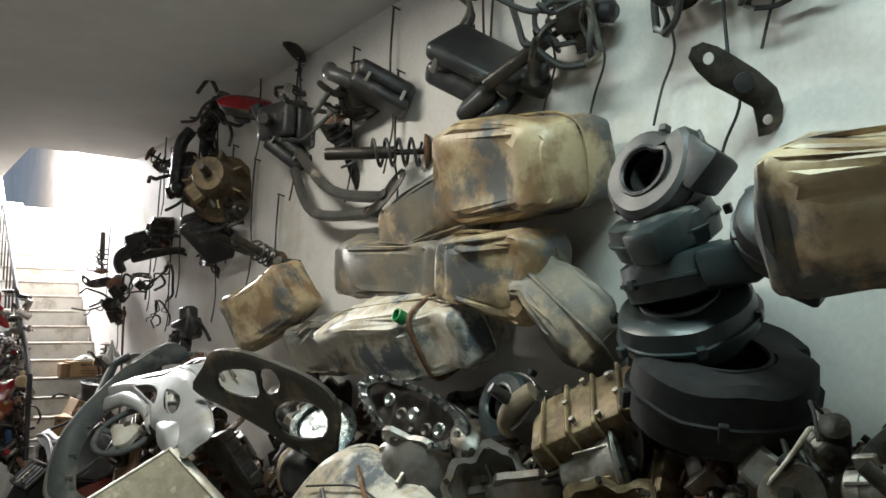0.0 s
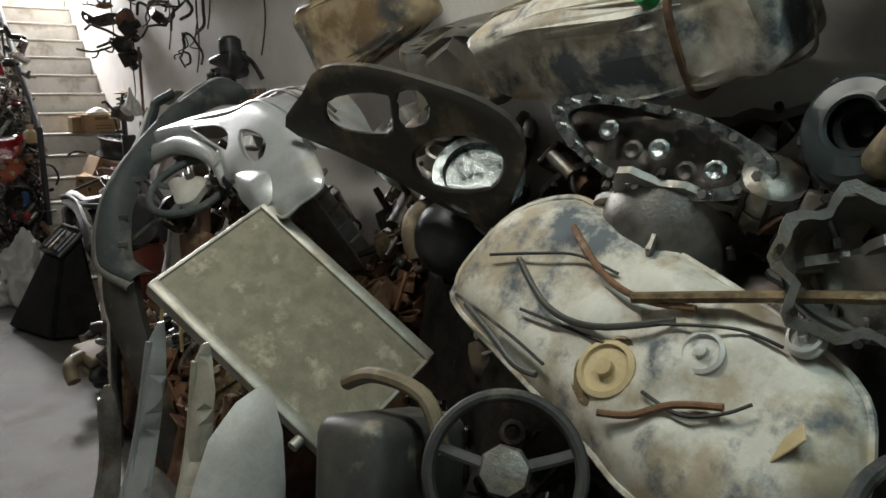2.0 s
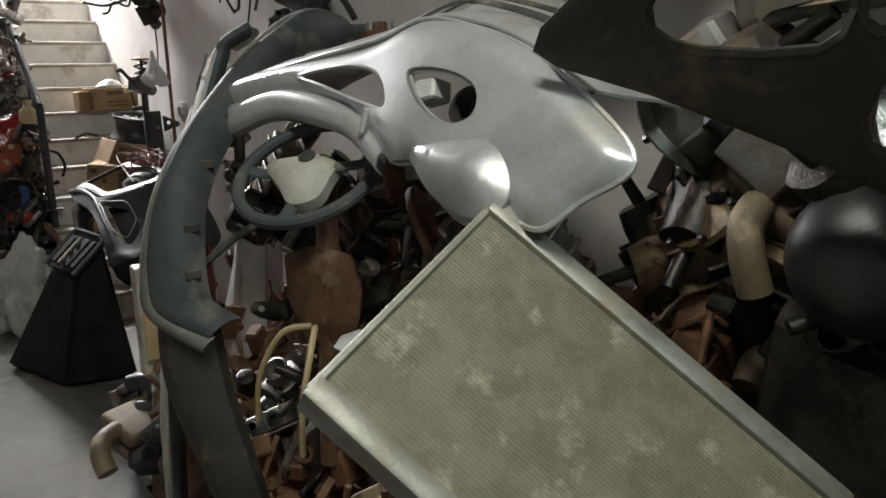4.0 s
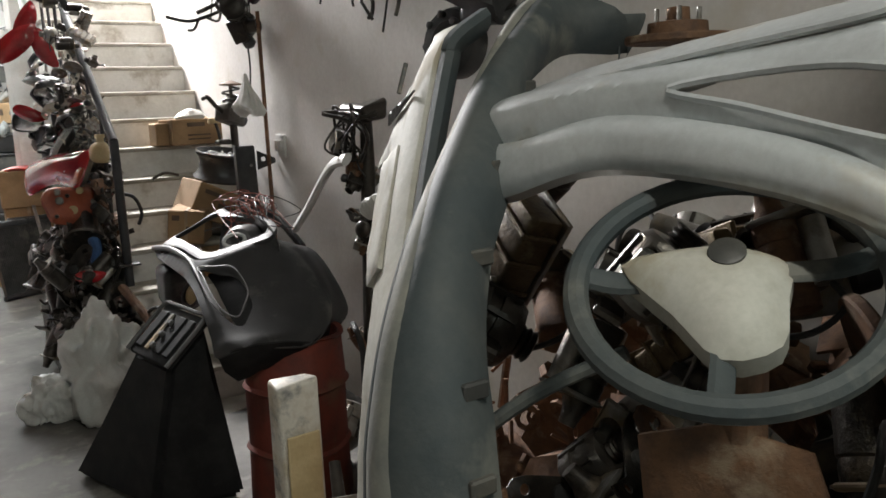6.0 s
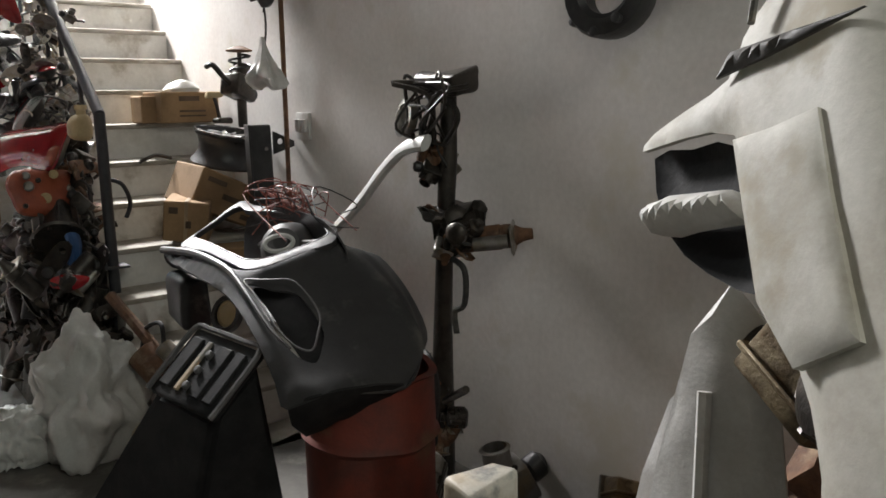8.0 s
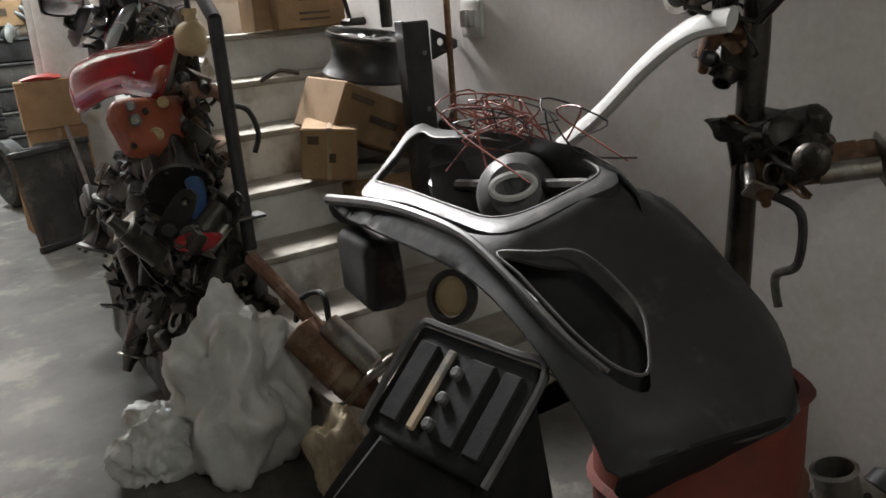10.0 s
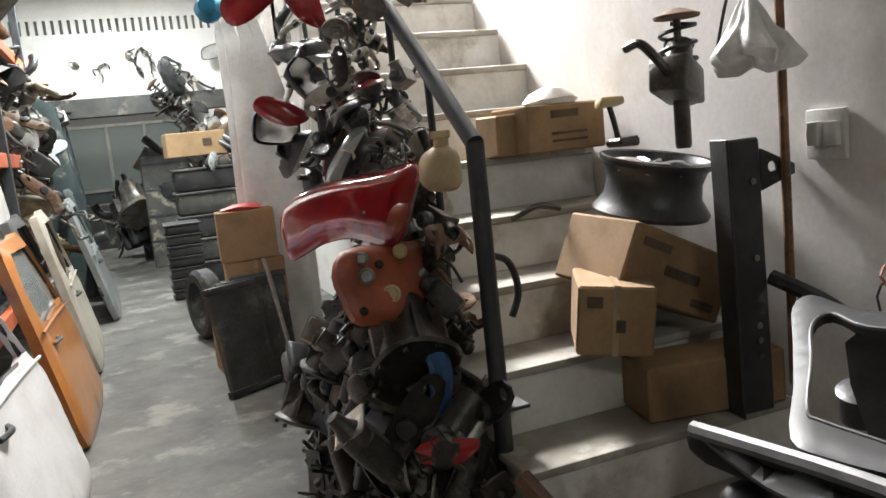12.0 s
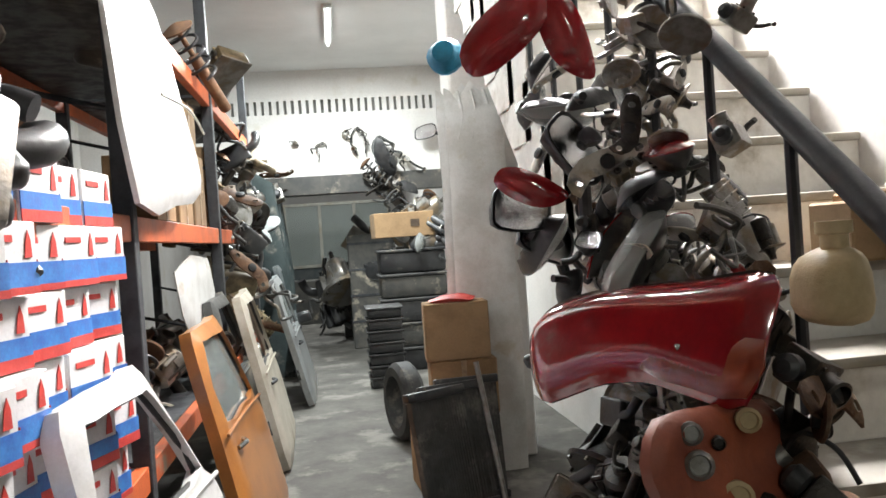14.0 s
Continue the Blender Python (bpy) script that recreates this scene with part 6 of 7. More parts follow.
dn = [bm.verts.new(p) for p in [(-0.98, -0.76, 0.01), (-1.36, -0.68, 0.01), (-1.17, -1.24, 0.01), (-0.84, -1.34, 0.01)]]
bm.faces.new(up)
bm.faces.new(dn[::-1])
for i in range(4):
    bm.faces.new((up[i], dn[i], dn[(i + 1) % 4], up[(i + 1) % 4]))
bmesh.ops.recalc_face_normals(bm, faces=bm.faces)
bmesh.ops.bevel(bm, geom=bm.edges[:], offset=0.025, segments=2, affect="EDGES")
part("tunnel", bm, "matt_black", cons)


# bags on the floor
def bag(label, c, size, seed, mt):
    bm = bmesh.new()
    bmesh.ops.create_icosphere(bm, subdivisions=5, radius=1)
    for v in bm.verts:
        d = v.co.copy()
        f = 1 + 0.35 * noise.noise(d * 1.4 + Vector((seed, 0, 0))) - 0.40 * abs(noise.noise(d * 1.9 + Vector((0, seed, 0)))) - 0.20 * abs(noise.noise(Vector((d.x * 6, d.y * 6, d.z * 2.2)) + Vector((0, 0, seed)))) - 0.05 * abs(noise.noise(d * 11 + Vector((seed, 0, 3)))) + 0.12
        v.co = Vector((d.x * size[0] * f, d.y * size[1] * f, max(d.z * size[2] * f, -size[2] * 0.72)))
    xf(bm, Matrix.Translation((c[0], c[1], size[2] * 0.73)))
    return solo("plastic_bag", bm, mt, label, "bag", "bags", smooth=70)


bag("crumpled white polythene bag of scrap on the floor", (-1.08, -0.04, 0), (0.21, 0.20, 0.30), 1, "bag")
bag("small crumpled white polythene bag on the floor", (-1.32, 0.06, 0), (0.13, 0.12, 0.14), 2, "bag")
bag("dirty cream rag bundle beside the bag", (-0.93, -0.42, 0), (0.09, 0.10, 0.15), 3, "cloth")
put("starter", 1, (-0.90, -0.15, 0.42), (0, 40, -60), 1.3, "floor scrap")
put("pump", 1, (-1.0, -0.05, 0.30), (0, 40, 30), 0.9, "floor scrap")
solo("rusty_shaft", tube([(-0.93, 0.10, 0.60), (-0.86, -0.12, 0.45), (-0.80, -0.32, 0.30)], 0.024, 10), "rust", "rusty red steel shaft leaning on the bottom step", "shaft")

# ---- things on the stairs ----


def carton(label, m, size, prints=(), tape=True, group="cartons", flap=False):
    o = thing("cardboard_box", label, "cardboard box", group, loc=m.translation)
    x, y, z = size
    shell = part("carton", xf(lumpy(box((0, 0, 0), size, 0.006), 0.004, 8, x * 9), m), "card", o)
    if tape:
        part("tape", xf(box((x * 0.46, -0.0025, 0), (x * 0.54, -0.0005, z), 0), m), "tape", shell)
        part("tape", xf(box((x * 0.46, -0.001, z + 0.0025), (x * 0.54, y, z + 0.0045), 0), m), "tape", shell)
    for px, pz, w, h in prints:
        part("print", xf(box((x * px, -0.0035, z * pz), (x * (px + w), -0.001, z * (pz + h)), 0), m), "card_print", shell)
    if flap:
        part("flap", xf(box((0, -0.09, z + 0.001), (x, 0.0, z + 0.005), 0), m @ Matrix.Translation((0, 0, 0))), "card", o)
    return o


carton("brown cardboard box with faded print on the sixth stair", pose(-0.355, 1.00, 1.262, 0, 0, 6), (0.335, 0.22, 0.165), [(0.3, 0.7, 0.35, 0.16), (0.3, 0.35, 0.45, 0.06), (0.3, 0.2, 0.45, 0.05)], False)
carton("small brown cardboard box beside a larger one on the stairs", pose(-0.44, 1.06, 1.262, 0, 0, 2), (0.085, 0.16, 0.145), (), False)
solo("white_sack", lumpy(lathe((-0.20, 1.10, 1.42), (0, 0, 1), [(0.08, 0), (0.10, 0.02), (0.07, 0.05), (0.02, 0.065)], 16), 0.02, 9), "bag", "white sack lying on a box on the stairs", "sack")
carton("large brown carton with black print lying tilted on the stairs", basis((-0.475, 0.36, 0.905), (0.36, 0.03, -0.17), (0, 1, 0)) @ pose(0, 0, 0), (0.385, 0.30, 0.195), [(0.10, 0.72, 0.26, 0.12), (0.36, 0.42, 0.34, 0.14), (0.68, 0.12, 0.22, 0.12)], False)
carton("small taped brown carton on the stairs", pose(-0.615, 0.36, 0.755, 2, 6, -28), (0.20, 0.24, 0.185), [(0.12, 0.7, 0.2, 0.16), (0.5, 0.35, 0.12, 0.18)])
carton("crushed dark carton under other boxes on the stairs", pose(-0.44, 0.30, 0.543, 0, 0, -12), (0.40, 0.18, 0.15), (), False)

rim = thing("wheel_rim", "black alloy wheel rim with thin silver spokes lying on a carton", "wheel rim", loc=(-0.23, 0.55, 1.05))
ra_ = Vector((0.10, -0.16, 1)).normalized()
rc = Vector((-0.205, 0.56, 1.065))
part("barrel", lathe(rc, ra_, [(0.168, 0), (0.172, 0.012), (0.159, 0.03), (0.142, 0.055), (0.138, 0.10), (0.148, 0.135), (0.163, 0.15), (0.165, 0.165), (0.157, 0.165), (0.142, 0.14), (0.129, 0.10), (0.133, 0.05), (0.155, 0.02)], 40, caps=False), "black", rim)
part("lip", lathe(rc + ra_ * 0.158, ra_, [(0.157, 0), (0.165, 0.004), (0.166, 0.012), (0.157, 0.013), (0.157, 0)], 40, caps=False), "chrome", rim, "bright outer lip")
ru = ra_.orthogonal().normalized()
rw = ra_.cross(ru)
for i in range(10):
    a = i * math.pi / 5
    d = ru * math.cos(a) + rw * math.sin(a)
    part("spoke", tube([rc + ra_ * 0.145 + d * 0.03, rc + ra_ * 0.150 + d * 0.09, rc + ra_ * 0.14 + d * 0.15], 0.010, 6, flat=0.6), "chrome", rim)
part("hub", lathe(rc + ra_ * 0.12, ra_, [(0.045, 0), (0.045, 0.03), (0.025, 0.036), (0.02, 0.02)], 18), "chrome", rim)

brk = thing("steel_upright", "black perforated steel upright with a triangular arm leaning at the wall", "steel upright", loc=(-0.16, 0.2, 0.4))
bmx = basis((-0.16, 0.235, 0.56), (1, -0.15, 0.02), (0, 1, 0))
part("channel", xf(box((-0.055, -0.02, 0), (0.055, 0.02, 0.73), 0.006), basis((-0.165, 0.22, 0.54), (1, -0.15, 0.02), (0, 1, 0))), "black", brk)
part("channel_lip", xf(box((-0.058, -0.045, 0), (-0.050, 0.03, 0.735), 0.002), basis((-0.165, 0.22, 0.54), (1, -0.15, 0.02), (0, 1, 0))), "black", brk)
for z in (0.16, 0.20, 0.24, 0.42, 0.62):
    part("hole_rim", lathe((-0.155, 0.194, 0.54 + z), (0, -1, 0), [(0.009, 0), (0.009, 0.004), (0.004, 0.005)], 10), "alu", brk)
part("arm", panel([(-0.11, 0.21, 1.24), (0.0 - 0.005, 0.20, 1.19), (-0.005, 0.20, 1.165), (-0.11, 0.21, 1.13)], [[(-0.075 + 0.014 * math.cos(i), 0.207, 1.19 + 0.014 * math.sin(i)) for i in (0, 0.9, 1.8, 2.7, 3.6, 4.5, 5.4)]], 0.008, 0, face=(0, -1, 0), n=1, step=0.02), "black", brk)
solo("black_bar", tube([(-0.10, 0.20, 0.90), (-0.06, 0.05, 0.84), (-0.03, -0.15, 0.72)], 0.022, 8), "black", "black steel bar leaning between wall and dashboard", "bar")
# rod with a bag hanging at the wall, and the light switch
solo("hanging_rod", cyl((-0.05, 0.187, 0.6), (-0.05, 0.187, 2.0), 0.012, seg=8), "rust", "thin rusty rod standing against the wall", "rod")
bm = lathe((0, 0, 0), (0, 0, 1), [(0.0, 0.02), (0.05, 0.0), (0.10, 0.005), (0.12, 0.03), (0.115, 0.05), (0.10, 0.075), (0.085, 0.10), (0.065, 0.125), (0.045, 0.16), (0.025, 0.20), (0.012, 0.27)], 56)
for v in bm.verts:
    a = math.atan2(v.co.y, v.co.x)
    k = 1 + 0.16 * math.sin(5 * a + 9 * v.co.z) + 0.09 * math.sin(11 * a - 14 * v.co.z) + 0.2 * noise.noise(v.co * 14)
    v.co = Vector((v.co.x * k * 0.75 - 0.25 * v.co.z * 0.2, v.co.y * k * 1.1, v.co.z + 0.03 * math.sin(2 * a + 1) * (1 - v.co.z / 0.27)))
xf(bm, Matrix.Translation((-0.140, 0.187, 1.450)) @ Matrix.Diagonal((0.85, 0.85, 0.8, 1)))
solo("hanging_bag", bm, "bag", "white polythene bag hung on a rod at the wall", "bag", smooth=50)
put("strut", 0, (-0.14, 0.47, 1.52), (0, 0, 0), 0.9, "wall-hung parts")
put("pump", 1, (-0.16, 0.46, 1.44), (0, 20, 30), 1.0, "wall-hung parts")
sw = thing("light_switch", "white plastic light switch and socket plate on the wall", "light switch", loc=(-0.01, 0.1, 1.3))
part("plate", box((-0.018, 0.03, 1.20), (-0.001, 0.15, 1.325), 0.005, seg=2), "white_plastic", sw)
for y in (0.06, 0.115):
    part("rocker", box((-0.035, y - 0.018, 1.235), (-0.016, y + 0.018, 1.295), 0.004, seg=2), "white_plastic", sw)
scr = thing("gear_lever", "old gear lever with a beige knob plate on the stairs", "gear lever", loc=(-0.10, 0.85, 1.26))
part("lever", tube([(-0.10, 0.84, 1.26), (-0.11, 0.85, 1.34), (-0.12, 0.86, 1.40)], 0.010), "oily", scr)
part("knob", lumpy(box((-0.17, 0.82, 1.395), (-0.08, 0.88, 1.425), 0.010, seg=2), 0.01, 20), "cream", scr)
part("foot", lumpy(box((-0.13, 0.80, 1.262), (-0.05, 0.88, 1.29), 0.008), 0.012, 20), "oily", scr)
solo("bent_rod", tube([(-0.42, 0.72, 1.10), (-0.50, 0.70, 1.12), (-0.55, 0.72, 1.10), (-0.56, 0.76, 1.085)], 0.009, 6), "oily", "bent black rod lying on a stair", "rod")

# ---- railing ----
rail = thing("stair_railing", "black painted steel stair railing with a bent lower end", "railing", kind="")
RX = -0.83
slope = RISE / GO
part("handrail", tube([(RX, 0.395, 1.33), (RX, 2.0, 1.33 + 1.605 * slope), (RX, 4.1, 1.33 + 3.705 * slope)], 0.024, 12, n=2), "rail", rail)
part("end_post", tube([(RX, 0.395, 1.335), (RX, 0.395, 0.9), (RX, 0.39, 0.36)], 0.024, 12, n=2), "rail", rail)
part("base_plate", box((RX - 0.05, 0.34, 0.655), (RX + 0.06, 0.44, 0.665), 0.002), "rail", rail)
for k in range(1, 14):
    y = 0.395 + 0.27 * k
    part("post", cyl((RX, y, 1.33 + (y - 0.395) * slope), (RX, y, 0.36 + RISE * math.floor(y / GO)), 0.011, seg=8), "rail", rail)
part("hook", tube([(RX, 0.42, 1.05), (RX + 0.08, 0.44, 1.02), (RX + 0.12, 0.47, 0.93), (RX + 0.10, 0.48, 0.86)], 0.010), "rail", rail)

# ---- clutter hung on and heaped against the railing ----
TL = [(-1.182, 1.122, 1.167), (-1.138, 1.081, 1.220), (-1.069, 0.948, 1.255), (-0.977, 0.737, 1.276), (-0.916, 0.594, 1.289), (-0.950, 0.566, 1.203), (-1.004, 0.555, 1.094), (-1.041, 0.649, 1.091), (-1.078, 0.760, 1.101), (-1.127, 0.863, 1.084), (-1.168, 0.930, 1.055), (-1.207, 1.002, 1.033), (-1.205, 1.089, 1.099)]
lamp = thing("tail_lamp", "large red car tail lamp hung on the railing", "tail lamp", loc=(-1.05, 0.7, 1.2))
LF = (-0.3, -0.95, 0.1)
lens_part = part("red_lens", panel(TL, (), 0.006, 0.03, 0.05, 0.014, LF, 3), "red_lens", lamp)
part("rear_shell", panel([Vector(p) + Vector((0.015, 0.03, 0)) for p in TL], (), 0.006, 0.06, 0.08, 0.02, (0.3, 0.95, 0), 3), "dusty_black", lamp)
part("clear_inset", panel([Vector(p) + Vector((-0.012, -0.028, 0.004)) for p in [(-1.046, 0.794, 1.187), (-1.006, 0.682, 1.182), (-0.958, 0.570, 1.191), (-1.000, 0.562, 1.106), (-1.037, 0.658, 1.106), (-1.076, 0.784, 1.123)]], (), 0.004, 0.008, 0.03, 0.012, LF, 2), "brown_lens", lens_part, "smoky orange-brown inset lens")
part("reflector", box((-0.005, -0.02, -0.012), (0.005, 0.02, 0.012), 0.003, Matrix.Translation((-1.045, 0.70, 1.165))), "chrome", lens_part)
board = thing("orange_lamp_plate", "orange plastic lamp back plate with round bulb holes", "lamp plate", loc=(-1.05, 0.52, 0.95))
OB = [(-1.196, 0.471, 1.051), (-1.160, 0.503, 1.103), (-1.053, 0.590, 1.09), (-0.925, 0.640, 1.08), (-0.926, 0.590, 1.004), (-0.964, 0.540, 0.889), (-1.027, 0.511, 0.897), (-1.106, 0.476, 0.908), (-1.166, 0.454, 0.934), (-1.180, 0.464, 0.995)]
part("plate", panel(OB, (), 0.02, 0.02, 0.03, 0.012, LF, 2, bend=lambda x, y: 0.008 * math.sin(28 * x) * math.sin(25 * y)), "orange_board", board)
for p, r, mt in [((-1.115, 0.490, 1.033), 0.02, "alu"), ((-1.051, 0.505, 0.975), 0.022, "cream"), ((-1.120, 0.500, 1.077), 0.016, "alu"), ((-1.071, 0.515, 1.054), 0.010, "oily"), ((-1.0, 0.555, 1.072), 0.018, "cream"), ((-1.141, 0.455, 0.955), 0.010, "oily")]:
    part("bulb_holder", lathe(p, LF, [(r, -0.01), (r * 1.1, 0.012), (r * 0.8, 0.016), (r * 0.7, 0.010)], 14), mt, board)
bottle = thing("washer_bottle", "cream plastic washer bottle tied to the railing", "washer bottle", loc=(-0.88, 0.5, 1.25))
part("tank", lumpy(box((-0.935, 0.44, 1.215), (-0.84, 0.54, 1.325), 0.035, seg=3), 0.014, 12, 3), "cream", bottle)
part("neck", lathe((-0.88, 0.49, 1.32), (0, 0, 1), [(0.02, 0), (0.02, 0.03), (0.026, 0.032), (0.026, 0.05)], 14), "cream", bottle)
solo("blue_pipe", tube([(-1.0, 0.42, 0.86), (-0.98, 0.40, 0.78), (-1.0, 0.40, 0.66)], 0.03, 10), "blue", "dark blue plastic pipe hung under the orange plate", "pipe")
put("headlamp", 1, (-1.06, 0.20, 0.66), (90, 8, -20), 0.34, "railing clutter")


def topr(x, y):
    return 0.62 + 0.1 * math.sin(7 * y)


scree("scrap_heap", "heap of oily black engine scrap at the foot of the railing", (-1.18, -0.86), (0.05, 1.5), lambda x, y: 0.55 * min(1, (y + 0.25) * 1.6) * min(1, (x + 1.32) * 4), 260, 8, "oily", "railing clutter")
r = random.Random(77)
for i in range(230):
    y = r.uniform(0.25, 1.45)
    zt = 1.30 + (y - 0.395) * slope + 0.25
    z = r.uniform(0.25, 0.9) if i % 2 else r.uniform(0.9, min(zt, 2.5))
    x = (-0.92 if z < 0.95 else -0.89) - abs(r.gauss(0, 0.10 if z < 0.8 else 0.09)) - (0.04 if z < 0.7 else 0)
    if z > 0.80 and y < 0.85:
        y += 0.55
    k = r.choice(["gearbox", "alternator", "starter", "hub", "bracket", "pump", "airbox", "pump"] if z < 1.0 else ["bracket", "hose", "headlamp", "mirror", "pump", "cover", "bracket", "alternator", "hub", "starter"])
    put(k, (0 if k in ("airbox", "bracket", "hose", "strut", "starter") else 2 if k in ("gearbox", "hub") else 1) if z < 0.9 else {"bracket": 2, "mirror": 1, "cover": 1, "alternator": 0, "hub": 1, "starter": 0, "hose": 1, "pump": 0}.get(k, 0) if k != "headlamp" else (0 if r.random() < 0.8 else 1), (max(x, -1.16) if z < 0.8 else max(x, -1.13) + 0.10, y, z), (r.uniform(0, 360), r.uniform(-70, 70), r.uniform(0, 360)), r.uniform(0.5, 0.85) if z < 0.8 else r.uniform(0.28, 0.52), "railing clutter")
# oily parts hung close to the posts
for k in range(20):
    r = random.Random(820 + k)
    put(r.choice(["starter", "pump", "bracket", "alternator"]), 1, (-0.885 + r.uniform(-0.03, 0.02), 0.47 + r.uniform(0, 0.36), 0.72 + 0.027 * k), (r.uniform(0, 360), r.uniform(-60, 60), r.uniform(0, 360)), r.uniform(0.45, 0.7), "railing clutter")
# pale brackets and housings higher up
for k in range(34):
    r = random.Random(700 + k)
    y = r.uniform(0.95, 1.7)
    put(r.choice(["bracket", "mirror", "headlamp", "bracket", "pump"]), r.choice([0, 1, 2]) if k % 3 else 2, (-0.86 - r.uniform(0.0, 0.20), y, r.uniform(1.05, 1.45 + 0.55 * (y - 0.6))), (r.uniform(0, 360), r.uniform(-60, 60), r.uniform(0, 360)), r.uniform(0.38, 0.62), "railing clutter")
for k, (x, y, z, rx, s) in enumerate([(-1.12, 1.45, 1.93, -35, 0.75), (-0.97, 1.42, 1.90, 75, 0.6), (-1.10, 1.40, 1.50, 30, 0.45), (-1.05, 1.46, 2.05, -60, 0.6)]):
    put("headlamp", 1, (x, y, z), (90, rx, -20), s, "railing clutter")
heap("floor scrap", 14, (-1.15, -0.85), (-2.7, -2.2), lambda x, y: 0.30, METAL, 56, (0.8, 1.1))
solo("cyan_cap", lumpy(lathe((-1.26, 1.6, 1.88), (-0.3, -1, 0.2), [(0.045, 0), (0.05, 0.03), (0.03, 0.06)], 14), 0.008, 12), "cyan", "bright cyan plastic cap among the hung lamps", "plastic cap")
for k, p in enumerate([(-1.10, 1.5, 1.45), (-1.0, 1.62, 1.36), (-1.0, 1.3, 1.58)]):
    put("mirror", 0, p, (80, 20 * k, 30), 1.0, "railing clutter")

# white pierced panels leaning at the pillar
for k, x in enumerate((-0.94, -0.90)):
    o = thing("white_grille_panel", "white slotted plastic panel with a wavy top leaning at the pillar", "plastic panel", "white grille panels", loc=(x, 4.0, 0))
    pts = [(x, 3.98, 0.0), (x + 0.34, 3.98, 0.0), (x + 0.34, 4.02, 1.7), (x + 0.32, 4.06, 2.28), (x + 0.24, 4.06, 2.20), (x + 0.16, 4.06, 2.30), (x + 0.08, 4.06, 2.18), (x, 4.06, 2.26), (x, 4.02, 1.7)]
    slots = [[(x + sx, 4.03, 1.58), (x + sx + 0.012, 4.03, 1.58), (x + sx + 0.012, 4.03, 1.96), (x + sx, 4.03, 1.96)] for sx in (0.05, 0.12, 0.19, 0.26)] if k == 0 else []
    part("sheet", panel([(a, b - 0.06 * k, c) for a, b, c in pts], [[(a, b - 0.06 * k, c) for a, b, c in s] for s in slots], 0.008, 0.012, 0.03, 0.06, (0, -1, 0), 2, hole_n=1), "white_plastic", o)
    for sx in (0.08, 0.16, 0.24):
        part("rib", tube([(x + sx, 4.045 - 0.06 * k, 2.24), (x + sx + 0.02, 4.04 - 0.06 * k, 2.1), (x + sx - 0.015, 4.03 - 0.06 * k, 1.95)], 0.007, 6), "white_plastic", o)

# ---- radiators, cartons and stacks along the aisle ----
for k, (x, y, lean) in enumerate([(-1.10, 3.20, 12), (-1.02, 3.32, 15), (-0.95, 3.45, 10)]):
    o = thing("radiator", "dark car radiator standing on edge beside the aisle", "radiator", "aisle radiators")
    part("core", box((-0.16, -0.02, 0.03), (0.16, 0.02, 0.60), 0), "dark_rad", o, smooth=0)
    for i in range(20):
        part("fin", box((-0.158 + i * 0.016, -0.024, 0.035), (-0.154 + i * 0.016, 0.024, 0.595), 0), "dark_rad", o, smooth=0)
    for z in (0.0, 0.6):
        part("end_tank", box((-0.175, -0.03, z), (0.175, 0.03, z + 0.045), 0.01, seg=2), "black", o)
    o.matrix_basis = pose(x, y, 0.0, -lean, 0, 28 - 12 * k)
carton("brown carton standing on other cartons beside the aisle", pose(-1.14, 3.72, 0.70, 0, 0, -4), (0.36, 0.22, 0.32), (), False)
carton("open brown carton with orange print beside the aisle", pose(-1.12, 3.72, 0.388, 0, 0, -2), (0.37, 0.22, 0.31), [(0.3, 0.5, 0.4, 0.2)])
carton("small pale carton on the floor beside the aisle", pose(-1.22, 3.70, 0.0, 0, 0, 6), (0.34, 0.22, 0.386), (), False)
solo("red_bag", lumpy(lathe((-0.96, 3.83, 1.02), (0, 0, 1), [(0.12, 0), (0.14, 0.015), (0.08, 0.035), (0.02, 0.04)], 14), 0.02, 9), "pack_red", "red and white plastic bag on a carton", "bag")
solo("leaning_rod", cyl((-0.86, 3.1, 0.0), (-0.94, 3.3, 0.75), 0.014, seg=8), "alu", "thin metal strip leaning at the radiators", "rod")
tyre = thing("car_tyre", "worn black tyre standing beside the aisle", "tyre", "tyres", loc=(-1.20, 4.95, 0))
part("tread", lathe((-1.26, 4.85, 0.27), (1, 0.25, 0), [(0.18, 0), (0.24, 0.0), (0.27, 0.03), (0.27, 0.12), (0.24, 0.15), (0.18, 0.15), (0.18, 0)], 34, caps=False), "rubber", tyre)
for k in range(7):
    o = thing("black_crate", "black plastic crate in a stack beside the aisle", "crate", "stacked crates", loc=(-1.15, 7.1, 0.11 * k))
    part("tub", box((-1.32, 6.85, 0.11 * k), (-1.0, 7.25, 0.11 * k + 0.085), 0.02, seg=2), "black", o)
    part("rim", box((-1.34, 6.83, 0.11 * k + 0.085), (-0.98, 7.27, 0.11 * k + 0.105), 0.006), "rubber", o)
for k in range(5):
    o = thing("black_crate", "black plastic crate in a tall stack against the wall", "crate", "stacked crates", loc=(-0.7, 7.9, 0.26 * k))
    part("tub", box((-1.12, 7.7, 0.26 * k), (-0.42, 8.2, 0.26 * k + 0.22), 0.025, seg=2), "dusty_black" if k % 2 else "black", o)
    part("rim", box((-1.14, 7.68, 0.26 * k + 0.22), (-0.40, 8.22, 0.26 * k + 0.25), 0.008), "rubber", o)
carton("wide brown carton on top of black crates", pose(-1.15, 7.7, 1.42, 0, 0, 3), (0.64, 0.45, 0.26), [(0.6, 0.4, 0.15, 0.3)], False)
